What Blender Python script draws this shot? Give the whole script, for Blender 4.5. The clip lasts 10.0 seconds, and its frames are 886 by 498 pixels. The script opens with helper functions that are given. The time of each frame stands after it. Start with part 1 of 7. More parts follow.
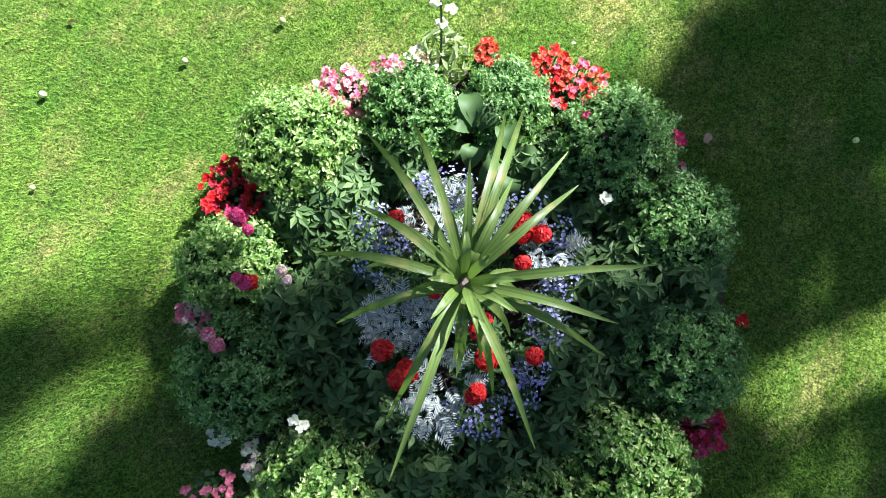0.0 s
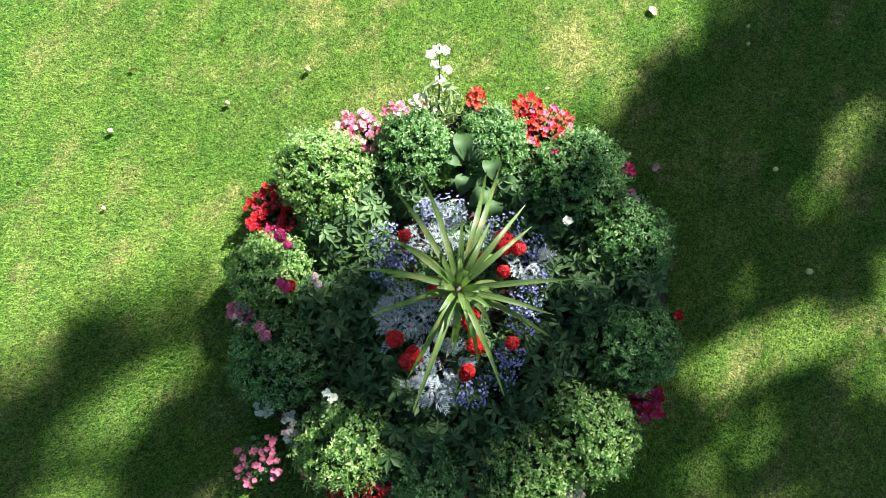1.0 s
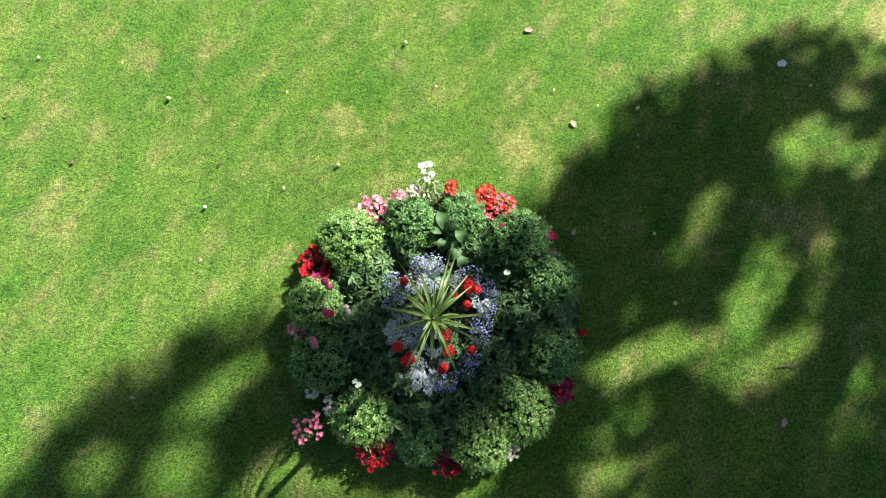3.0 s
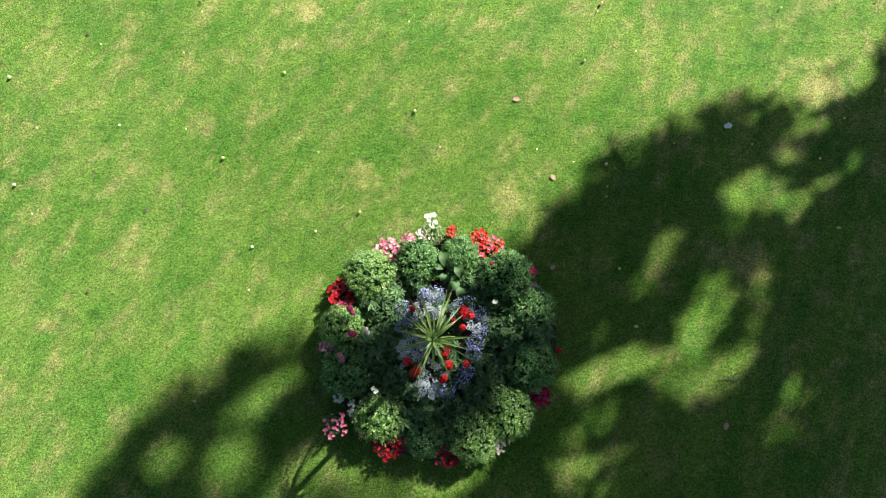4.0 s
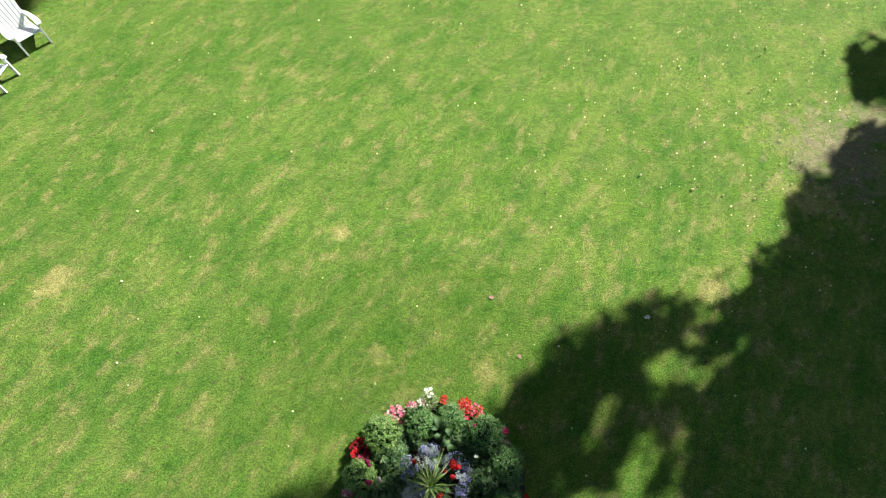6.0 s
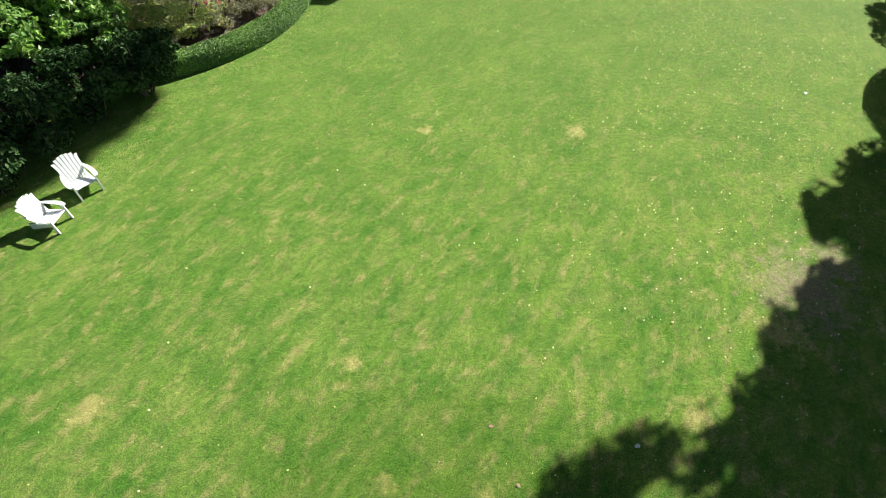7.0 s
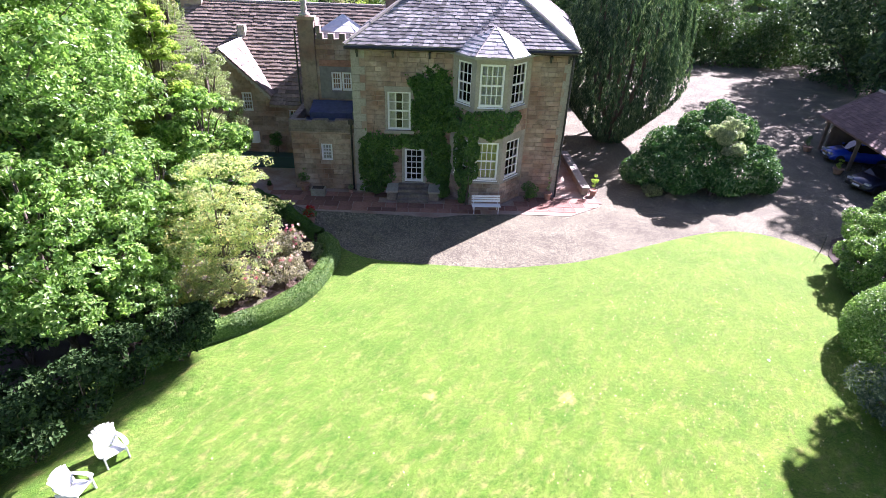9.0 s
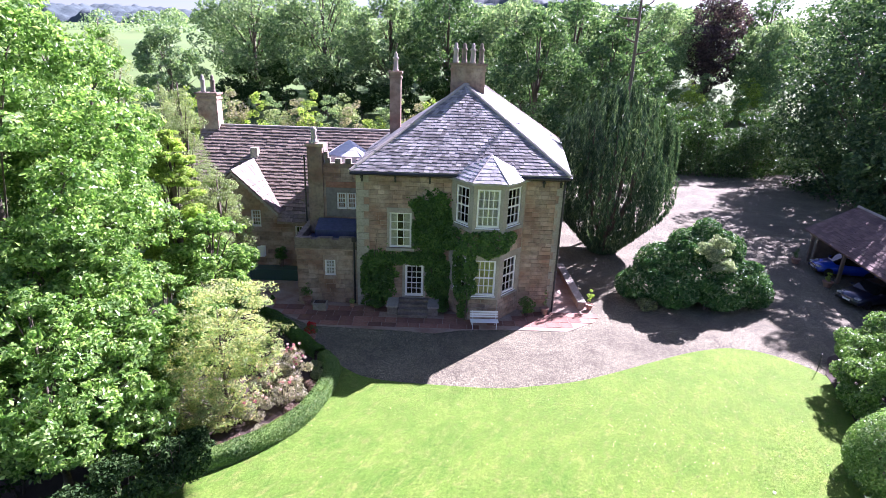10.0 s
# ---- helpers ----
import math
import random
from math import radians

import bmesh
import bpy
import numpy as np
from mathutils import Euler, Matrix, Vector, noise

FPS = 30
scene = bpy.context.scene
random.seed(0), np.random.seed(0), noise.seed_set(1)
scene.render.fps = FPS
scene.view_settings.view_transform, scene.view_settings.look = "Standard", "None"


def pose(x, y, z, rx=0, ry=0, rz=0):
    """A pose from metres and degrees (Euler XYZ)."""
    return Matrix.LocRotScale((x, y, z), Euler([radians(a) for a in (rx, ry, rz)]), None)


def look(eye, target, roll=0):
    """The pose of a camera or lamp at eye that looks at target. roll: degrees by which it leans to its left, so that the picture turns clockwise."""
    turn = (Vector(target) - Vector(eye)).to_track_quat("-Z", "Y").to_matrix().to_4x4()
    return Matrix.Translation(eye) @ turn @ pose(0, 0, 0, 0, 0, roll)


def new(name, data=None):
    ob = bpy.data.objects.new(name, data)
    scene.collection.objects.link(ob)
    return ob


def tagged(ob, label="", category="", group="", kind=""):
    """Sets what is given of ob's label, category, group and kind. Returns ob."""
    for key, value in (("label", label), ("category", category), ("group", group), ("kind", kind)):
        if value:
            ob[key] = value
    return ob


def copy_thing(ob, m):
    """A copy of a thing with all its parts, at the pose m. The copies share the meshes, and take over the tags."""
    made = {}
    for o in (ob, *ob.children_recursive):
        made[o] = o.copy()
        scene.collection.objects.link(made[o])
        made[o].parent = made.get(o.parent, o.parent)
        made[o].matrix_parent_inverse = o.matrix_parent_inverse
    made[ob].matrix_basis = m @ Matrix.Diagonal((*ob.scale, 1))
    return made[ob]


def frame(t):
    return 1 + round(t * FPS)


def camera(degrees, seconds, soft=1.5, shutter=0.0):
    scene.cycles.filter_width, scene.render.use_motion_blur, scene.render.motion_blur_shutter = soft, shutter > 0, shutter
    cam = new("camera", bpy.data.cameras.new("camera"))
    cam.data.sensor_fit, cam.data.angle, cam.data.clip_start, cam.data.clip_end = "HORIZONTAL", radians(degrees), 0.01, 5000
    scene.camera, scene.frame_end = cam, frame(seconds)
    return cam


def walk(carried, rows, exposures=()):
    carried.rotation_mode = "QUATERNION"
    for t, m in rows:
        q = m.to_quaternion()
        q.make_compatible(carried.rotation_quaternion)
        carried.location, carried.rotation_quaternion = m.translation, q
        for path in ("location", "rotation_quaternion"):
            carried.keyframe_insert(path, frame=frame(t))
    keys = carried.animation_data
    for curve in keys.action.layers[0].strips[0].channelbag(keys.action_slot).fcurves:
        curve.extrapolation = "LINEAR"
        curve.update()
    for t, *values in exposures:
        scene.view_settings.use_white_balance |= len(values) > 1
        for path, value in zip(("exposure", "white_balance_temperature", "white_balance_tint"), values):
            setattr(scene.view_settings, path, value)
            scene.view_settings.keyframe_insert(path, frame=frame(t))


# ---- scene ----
cam = camera(79.0, 10.0, soft=0.7)
PATH = [
    (0, (0.359, 0.468, 2.816), (0.357, 0.788, 0.841), 4.5),
    (0.5, (0.334, 0.447, 3.113), (0.343, 0.766, 1.139), 6.4),
    (1, (0.323, 0.427, 3.47), (0.348, 0.745, 1.495), 9.2),
    (1.5, (0.317, 0.424, 3.798), (0.351, 0.745, 1.825), 10.9),
    (2, (0.315, 0.411, 4.244), (0.357, 0.738, 2.272), 12.1),
    (2.5, (0.324, 0.377, 4.68), (0.38, 0.728, 2.712), 13.8),
    (4, (0.437, 0.346, 6.402), (0.429, 0.78, 4.45), 4.0),
    (4.5, (0.41, 0.311, 7.026), (0.409, 0.765, 5.078), 4.8),
    (5, (0.408, 0.311, 7.701), (0.402, 0.849, 5.774), 4.4),
    (5.5, (0.417, 0.264, 8.286), (0.401, 0.981, 6.419), 3.8),
    (7, (0.353, 0.036, 10.136), (0.283, 1.276, 8.568), 2.2),
    (7.5, (0.289, -0.024, 10.699), (0.206, 1.354, 9.252), 2.1),
    (8, (0.242, -0.114, 11.308), (0.142, 1.405, 10.011), 2.0),
    (8.5, (0.148, -0.248, 11.87), (0.037, 1.388, 10.724), 2.0),
    (9, (0.143, -0.323, 12.544), (0.02, 1.42, 11.569), 2.1),
    (9.5, (0.16, -0.396, 13.19), (0.026, 1.423, 12.368), 2.0),
    (10, (0.157, -0.448, 13.889), (0.011, 1.436, 13.233), 2.1),
]
EXPOSURES = [(0.0, 2.15, 5900, 12), (1.0, 2.08, 6000, 11), (2.5, 1.93, 6120, 9), (4.0, 1.6, 6130, 9), (5.0, 1.45, 6170, 10), (6.0, 1.28, 6260, 11), (7.0, 1.17, 6300, 9), (7.5, 1.17, 6250, 9), (8.2, 1.48, 6000, 17), (9.0, 2.31, 5760, 40), (9.5, 2.41, 5640, 37), (10.0, 2.24, 5600, 44)]
walk(cam, [(t, look(eye, target, roll)) for t, eye, target, roll in PATH], EXPOSURES)

# the sun stands behind the house, to the right
SUN = Vector((0.834, 1.02, 1.0)).normalized()
world = bpy.data.worlds.new("sky")
scene.world = world
world.use_nodes = True
sky = world.node_tree.nodes.new("ShaderNodeTexSky")
sky.sky_type, sky.sun_disc = "NISHITA", False
sky.sun_elevation, sky.sun_rotation = math.asin(SUN.z), math.atan2(SUN.x, SUN.y)
background = world.node_tree.nodes["Background"]
background.inputs["Strength"].default_value = 0.036
world.node_tree.links.new(sky.outputs[0], background.inputs["Color"])
sun = new("sun", bpy.data.lights.new("sun", "SUN"))
sun.data.energy, sun.data.angle, sun.data.color = 5.0, radians(0.53), (1.0, 0.96, 0.9)
sun.matrix_world = look(SUN * 60, (0, 0, 0))


# ---- materials ----
def mat(name, rough=0.8, metal=0.0):
    m = bpy.data.materials.new(name)
    m.use_nodes = True
    nt = m.node_tree
    b = nt.nodes["Principled BSDF"]
    b.inputs["Roughness"].default_value, b.inputs["Metallic"].default_value = rough, metal
    return m, nt, b


def add(nt, kind, **values):
    n = nt.nodes.new(kind)
    for key, value in values.items():
        n.inputs[key.replace("_", " ")].default_value = value
    return n


def coords(nt):
    return nt.nodes.new("ShaderNodeTexCoord").outputs["Object"]


def noise_tex(nt, scale, detail=4.0, vec=None, rough=0.55):
    n = add(nt, "ShaderNodeTexNoise", Scale=scale, Detail=detail, Roughness=rough)
    nt.links.new(vec or coords(nt), n.inputs["Vector"])
    return n.outputs["Fac"]


def ramp(nt, fac, stops):
    r = nt.nodes.new("ShaderNodeValToRGB")
    e = r.color_ramp.elements
    while len(e) < len(stops):
        e.new(0.5)
    for el, (p, c) in zip(e, stops):
        el.position, el.color = p, (*c, 1.0)
    nt.links.new(fac, r.inputs["Fac"])
    return r.outputs["Color"]


def mix(nt, a, b, fac, mode="MIX"):
    n = nt.nodes.new("ShaderNodeMix")
    n.data_type, n.blend_type = "RGBA", mode
    for sock, v in ((n.inputs[6], a), (n.inputs[7], b), (n.inputs[0], fac)):
        if isinstance(v, (int, float)):
            sock.default_value = v
        elif isinstance(v, tuple):
            sock.default_value = (*v, 1.0)
        else:
            nt.links.new(v, sock)
    return n.outputs[2]


def bump(nt, b, height, strength=0.3, dist=0.02):
    n = add(nt, "ShaderNodeBump", Strength=strength, Distance=dist)
    nt.links.new(height, n.inputs["Height"])
    nt.links.new(n.outputs[0], b.inputs["Normal"])


def rand_island(nt):
    return nt.nodes.new("ShaderNodeNewGeometry").outputs["Random Per Island"]


def rand_object(nt):
    return nt.nodes.new("ShaderNodeObjectInfo").outputs["Random"]


def rough_mat(name, c0, c1, c2, s1, s2, rough=0.85, bump_s=0.3, bump_d=0.02, vary=None, amount=0.35, metal=0.0, placed=False):
    """A mottled surface: three colours over a large and a small noise, varied by piece."""
    m, nt, b = mat(name, rough, metal)
    vec = nt.nodes.new("ShaderNodeNewGeometry").outputs["Position"] if placed else None
    big = ramp(nt, noise_tex(nt, s1, 4, vec), [(0.35, c0), (0.65, c1)])
    fine = noise_tex(nt, s2, 6, vec, 0.65)
    col = mix(nt, big, c2, ramp(nt, fine, [(0.45, (0, 0, 0)), (0.75, (0.8, 0.8, 0.8))]))
    if vary:
        r = rand_island(nt)
        if vary == "object":
            s = nt.nodes.new("ShaderNodeMath")
            f = nt.nodes.new("ShaderNodeMath")
            f.operation = "FRACT"
            nt.links.new(r, s.inputs[0])
            nt.links.new(rand_object(nt), s.inputs[1])
            nt.links.new(s.outputs[0], f.inputs[0])
            r = f.outputs[0]
        k = ramp(nt, r, [(0.0, (1 - amount,) * 3), (1.0, (1 + amount * 0.6,) * 3)])
        col = mix(nt, col, k, 1.0, "MULTIPLY")
    nt.links.new(col, b.inputs["Base Color"])
    bump(nt, b, fine, bump_s, bump_d)
    return m


def leaf_mat(name, dark, light, tint=None, gloss=0.42, passing=0.42, spec=0.35):
    """Leaves: each varies in colour; some light passes through them."""
    m = bpy.data.materials.new(name)
    m.use_nodes = True
    nt = m.node_tree
    b = nt.nodes["Principled BSDF"]
    b.inputs["Roughness"].default_value, b.inputs["Specular IOR Level"].default_value = gloss, spec
    stops = [(0.0, dark), (0.7, light)] + ([(1.0, tint)] if tint else [(1.0, light)])
    col = ramp(nt, rand_island(nt), stops)
    patch = ramp(nt, noise_tex(nt, 0.9, 2), [(0.35, (0.75, 0.78, 0.8)), (0.65, (1.15, 1.12, 1.0))])
    col = mix(nt, col, patch, 1.0, "MULTIPLY")
    nt.links.new(col, b.inputs["Base Color"])
    tr = nt.nodes.new("ShaderNodeBsdfTranslucent")
    nt.links.new(mix(nt, col, (1.2, 1.32, 0.7), 1.0, "MULTIPLY"), tr.inputs["Color"])
    sh = nt.nodes.new("ShaderNodeMixShader")
    sh.inputs[0].default_value = passing
    nt.links.new(b.outputs[0], sh.inputs[1])
    nt.links.new(tr.outputs[0], sh.inputs[2])
    nt.links.new(sh.outputs[0], nt.nodes["Material Output"].inputs["Surface"])
    return m


def plain(name, c, rough=0.5, metal=0.0, vary=0.12, scale=30.0):
    m, nt, b = mat(name, rough, metal)
    k = ramp(nt, noise_tex(nt, scale, 4), [(0.3, (1 - vary,) * 3), (0.7, (1 + vary,) * 3)])
    nt.links.new(mix(nt, c, k, 1.0, "MULTIPLY"), b.inputs["Base Color"])
    return m


BARE = ((8.3, 7.7, 1.9), (7.5, 6.5, 0.8), (3.4, 12.9, 0.5), (1.2, 2.56, 0.42), (-0.68, 2.6, 0.3), (-1.7, 4.9, 0.3), (-1.0, 12.4, 0.35), (5.2, 4.4, 0.6), (4.1, 1.9, 0.5), (-6.5, 3.4, 0.6), (9.3, 8.6, 1.0))


def lawn_mat():
    m, nt, b = mat("lawn_grass", 0.8)
    b.inputs["Specular IOR Level"].default_value = 0.12
    vec = coords(nt)
    broad = ramp(nt, noise_tex(nt, 0.5, 3, vec), [(0.36, (0.09, 0.195, 0.024)), (0.64, (0.153, 0.258, 0.041))])
    # the side towards the drive is drier and yellower
    side = nt.nodes.new("ShaderNodeSeparateXYZ")
    nt.links.new(vec, side.inputs[0])
    across = add(nt, "ShaderNodeMapRange")
    across.inputs["From Min"].default_value, across.inputs["From Max"].default_value = -4.0, 13.0
    nt.links.new(side.outputs["X"], across.inputs["Value"])
    broad = mix(nt, broad, mix(nt, broad, (1.2, 1.1, 0.86), 1.0, "MULTIPLY"), across.outputs[0])
    # dry streaks run the way the mower went
    mp = nt.nodes.new("ShaderNodeMapping")
    mp.vector_type = "TEXTURE"
    mp.inputs["Rotation"].default_value = (0, 0, radians(62))
    mp.inputs["Scale"].default_value = (1.4, 0.8, 1.0)
    nt.links.new(vec, mp.inputs["Vector"])
    dry = ramp(nt, noise_tex(nt, 1.5, 8, mp.outputs[0], 0.7), [(0.42, (0, 0, 0)), (0.66, (0.54, 0.54, 0.54))])
    # streaks and lush patches weaken towards the house
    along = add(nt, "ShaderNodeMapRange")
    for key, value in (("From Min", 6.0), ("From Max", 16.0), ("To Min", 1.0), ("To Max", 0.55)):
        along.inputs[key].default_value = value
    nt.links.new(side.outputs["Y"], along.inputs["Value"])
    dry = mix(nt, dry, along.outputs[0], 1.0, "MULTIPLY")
    col = mix(nt, broad, (0.255, 0.29, 0.082), dry)
    mq = nt.nodes.new("ShaderNodeMapping")
    mq.vector_type = "TEXTURE"
    mq.inputs["Rotation"].default_value = (0, 0, radians(58))
    mq.inputs["Scale"].default_value = (1.4, 0.8, 1.0)
    nt.links.new(vec, mq.inputs["Vector"])
    fine_dry = ramp(nt, noise_tex(nt, 2.9, 5, mq.outputs[0], 0.62), [(0.51, (0, 0, 0)), (0.66, (0.72, 0.72, 0.72))])
    fine_dry = mix(nt, fine_dry, along.outputs[0], 1.0, "MULTIPLY")
    col = mix(nt, col, (0.35, 0.305, 0.125), fine_dry)
    lush = ramp(nt, noise_tex(nt, 1.9, 5, mp.outputs[0], 0.62), [(0.44, (0, 0, 0)), (0.64, (0.64, 0.64, 0.64))])
    col = mix(nt, col, (0.052, 0.166, 0.018), mix(nt, lush, along.outputs[0], 1.0, "MULTIPLY"))
    # towards the house the lawn is darkened and cooled to offset the raised exposure
    exposure_dim = add(nt, "ShaderNodeMapRange")
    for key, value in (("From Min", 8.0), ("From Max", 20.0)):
        exposure_dim.inputs[key].default_value = value
    nt.links.new(side.outputs["Y"], exposure_dim.inputs["Value"])
    exposure_dim.inputs["To Max"].default_value = 0.45
    col = mix(nt, col, (0.122, 0.19, 0.04), exposure_dim.outputs[0])
    # worn and dried-out places
    wear = noise_tex(nt, 3.2, 5, vec, 0.65)
    for x, y, r in BARE:
        sub = nt.nodes.new("ShaderNodeVectorMath")
        sub.operation = "DISTANCE"
        sub.inputs[1].default_value = (x, y, 0)
        nt.links.new(vec, sub.inputs[0])
        q = nt.nodes.new("ShaderNodeMath")
        q.operation = "MULTIPLY_ADD"
        q.inputs[1].default_value, q.inputs[2].default_value = -0.45 / r, 0.42
        nt.links.new(sub.outputs["Value"], q.inputs[0])
        s = nt.nodes.new("ShaderNodeMath")
        nt.links.new(q.outputs[0], s.inputs[0])
        nt.links.new(wear, s.inputs[1])
        spot = ramp(nt, s.outputs[0], [(0.58, (0, 0, 0)), (0.85, (0.8, 0.8, 0.8))])
        col = mix(nt, col, (0.31, 0.255, 0.165) if r > 0.9 else (0.42, 0.37, 0.14), spot)
    blade = noise_tex(nt, 85.0, 6, vec, 0.75)
    k = ramp(nt, blade, [(0.38, (0.3, 0.35, 0.3)), (0.62, (1.68, 1.64, 1.6))])
    tuft = ramp(nt, noise_tex(nt, 34.0, 5, vec, 0.8), [(0.38, (0.42, 0.46, 0.42)), (0.62, (1.58, 1.54, 1.52))])
    wave = ramp(nt, noise_tex(nt, 9.0, 8, vec, 0.85), [(0.36, (0.58, 0.62, 0.58)), (0.64, (1.38, 1.35, 1.33))])
    col = mix(nt, mix(nt, mix(nt, col, k, 1.0, "MULTIPLY"), tuft, 1.0, "MULTIPLY"), wave, 1.0, "MULTIPLY")
    nt.links.new(col, b.inputs["Base Color"])
    bump(nt, b, blade, 1.0, 0.04)
    return m


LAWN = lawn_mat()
FIELD = rough_mat("pasture", (0.09, 0.17, 0.035), (0.14, 0.22, 0.05), (0.12, 0.16, 0.05), 0.02, 0.3, 0.9)
def gravel_mat():
    m, nt, b = mat("gravel", 0.95)
    vec = coords(nt)
    big = ramp(nt, noise_tex(nt, 0.45, 4, vec), [(0.35, (0.215, 0.205, 0.14)), (0.65, (0.33, 0.315, 0.215))])
    vor = add(nt, "ShaderNodeTexVoronoi", Scale=24.0)
    nt.links.new(vec, vor.inputs["Vector"])
    sep = nt.nodes.new("ShaderNodeSeparateColor")
    nt.links.new(vor.outputs["Color"], sep.inputs[0])
    k = ramp(nt, sep.outputs[0], [(0.0, (0.45, 0.44, 0.44)), (0.5, (0.92, 0.9, 0.88)), (1.0, (1.5, 1.46, 1.42))])
    col = mix(nt, big, k, 1.0, "MULTIPLY")
    col = mix(nt, col, ramp(nt, noise_tex(nt, 5.0, 5, vec, 0.7), [(0.32, (0.68, 0.67, 0.66)), (0.68, (1.2, 1.18, 1.16))]), 1.0, "MULTIPLY")
    gap = ramp(nt, vor.outputs["Distance"], [(0.3, (1, 1, 1)), (0.62, (0.35, 0.34, 0.33))])
    nt.links.new(mix(nt, col, gap, 1.0, "MULTIPLY"), b.inputs["Base Color"])
    inv = nt.nodes.new("ShaderNodeInvert")
    nt.links.new(vor.outputs["Distance"], inv.inputs["Color"])
    bump(nt, b, inv.outputs[0], 0.8, 0.02)
    return m


GRAVEL = gravel_mat()
FLAG = rough_mat("red_flagstone", (0.255, 0.115, 0.08), (0.34, 0.18, 0.13), (0.14, 0.075, 0.055), 0.9, 5.0, 0.9, 0.3, 0.01, "object", 0.4)
SOIL = rough_mat("soil", (0.05, 0.034, 0.025), (0.075, 0.052, 0.04), (0.03, 0.02, 0.016), 2.0, 25.0, 0.95, 0.8, 0.04)
STONE = rough_mat("sandstone", (0.3, 0.172, 0.118), (0.44, 0.352, 0.27), (0.135, 0.108, 0.082), 0.75, 3.4, 0.92, 0.7, 0.03, "object", 0.3, placed=True)
WEATHERED = rough_mat("weathered_stone", (0.17, 0.135, 0.105), (0.28, 0.235, 0.19), (0.085, 0.075, 0.06), 1.5, 8.0, 0.95, 0.6, 0.03)
MORTAR = rough_mat("mortar", (0.3, 0.19, 0.14), (0.42, 0.345, 0.275), (0.18, 0.135, 0.11), 1.0, 8.0, 0.95, placed=True)
DRESSED = rough_mat("dressed_stone", (0.31, 0.285, 0.235), (0.42, 0.395, 0.33), (0.2, 0.18, 0.145), 0.8, 12.0, 0.9, 0.3, 0.01)
SLATE = rough_mat("slate", (0.25, 0.235, 0.222), (0.43, 0.41, 0.385), (0.11, 0.104, 0.095), 0.9, 9.0, 0.45, 0.5, 0.012, "object", 0.6)
FLAGROOF = rough_mat("stone_slate", (0.19, 0.145, 0.11), (0.31, 0.245, 0.19), (0.1, 0.082, 0.06), 0.8, 6.0, 0.8, 0.6, 0.03, "object", 0.45)
RIDGE = rough_mat("ridge_stone", (0.38, 0.34, 0.29), (0.48, 0.44, 0.38), (0.25, 0.22, 0.19), 1.2, 14.0, 0.9, 0.3, 0.01)
WHITE = plain("white_paint", (0.84, 0.84, 0.83), 0.45, 0, 0.05)
PLASTIC = plain("white_plastic", (0.8, 0.8, 0.79), 0.35, 0, 0.03, 8.0)
BLACK = plain("black_iron", (0.02, 0.02, 0.022), 0.45, 0, 0.2)
LEAD = plain("lead_roof", (0.07, 0.085, 0.16), 0.4, 0, 0.2, 5.0)
# bay roof slates paler than the main roof: sun glare put into the colour
BAYSLATE = rough_mat("glare_slate", (0.42, 0.41, 0.4), (0.6, 0.59, 0.57), (0.26, 0.25, 0.24), 0.9, 9.0, 0.5, 0.4, 0.01, "object", 0.35)
PALE_LEAD = plain("pale_lead", (0.72, 0.73, 0.75), 0.5, 0, 0.12, 3.0)
CURTAIN = plain("curtain", (0.62, 0.6, 0.52), 0.9, 0, 0.15, 6.0)
CURTAIN_Y = plain("yellow_curtain", (0.55, 0.55, 0.22), 0.9, 0, 0.15, 6.0)
# near-black: the dark of unlit rooms put into the colour, also on the soffit
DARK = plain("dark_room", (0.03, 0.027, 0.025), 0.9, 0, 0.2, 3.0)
TERRACOTTA = plain("terracotta", (0.38, 0.22, 0.16), 0.8, 0, 0.25, 9.0)
BARK = rough_mat("bark", (0.11, 0.085, 0.065), (0.16, 0.13, 0.1), (0.05, 0.04, 0.032), 1.5, 12.0, 0.95, 0.8, 0.04)
OAK = rough_mat("weathered_oak", (0.12, 0.09, 0.07), (0.18, 0.14, 0.11), (0.07, 0.05, 0.04), 2.0, 20.0, 0.85, 0.4, 0.01)
PANTILE = rough_mat("brown_roof_tile", (0.17, 0.105, 0.088), (0.23, 0.15, 0.125), (0.11, 0.065, 0.06), 0.6, 10.0, 0.8, 0.4, 0.01, "island", 0.3)


def glass_mat():
    m = bpy.data.materials.new("window_glass")
    m.use_nodes = True
    nt = m.node_tree
    nt.nodes.remove(nt.nodes["Principled BSDF"])
    clear, shiny = nt.nodes.new("ShaderNodeBsdfTransparent"), nt.nodes.new("ShaderNodeBsdfGlossy")
    clear.inputs["Color"].default_value = (0.82, 0.86, 0.85, 1)
    shiny.inputs["Roughness"].default_value = 0.03
    fr = nt.nodes.new("ShaderNodeFresnel")
    fr.inputs["IOR"].default_value = 1.5
    sh = nt.nodes.new("ShaderNodeMixShader")
    for a, c in ((fr.outputs[0], 0), (clear.outputs[0], 1), (shiny.outputs[0], 2)):
        nt.links.new(a, sh.inputs[c])
    nt.links.new(sh.outputs[0], nt.nodes["Material Output"].inputs["Surface"])
    return m


GLASS = glass_mat()


def paint_mat(name, c):
    m, nt, b = mat(name, 0.3)
    b.inputs["Base Color"].default_value = (*c, 1)
    b.inputs["Coat Weight"].default_value = 0.8
    b.inputs["Coat Roughness"].default_value = 0.05
    return m


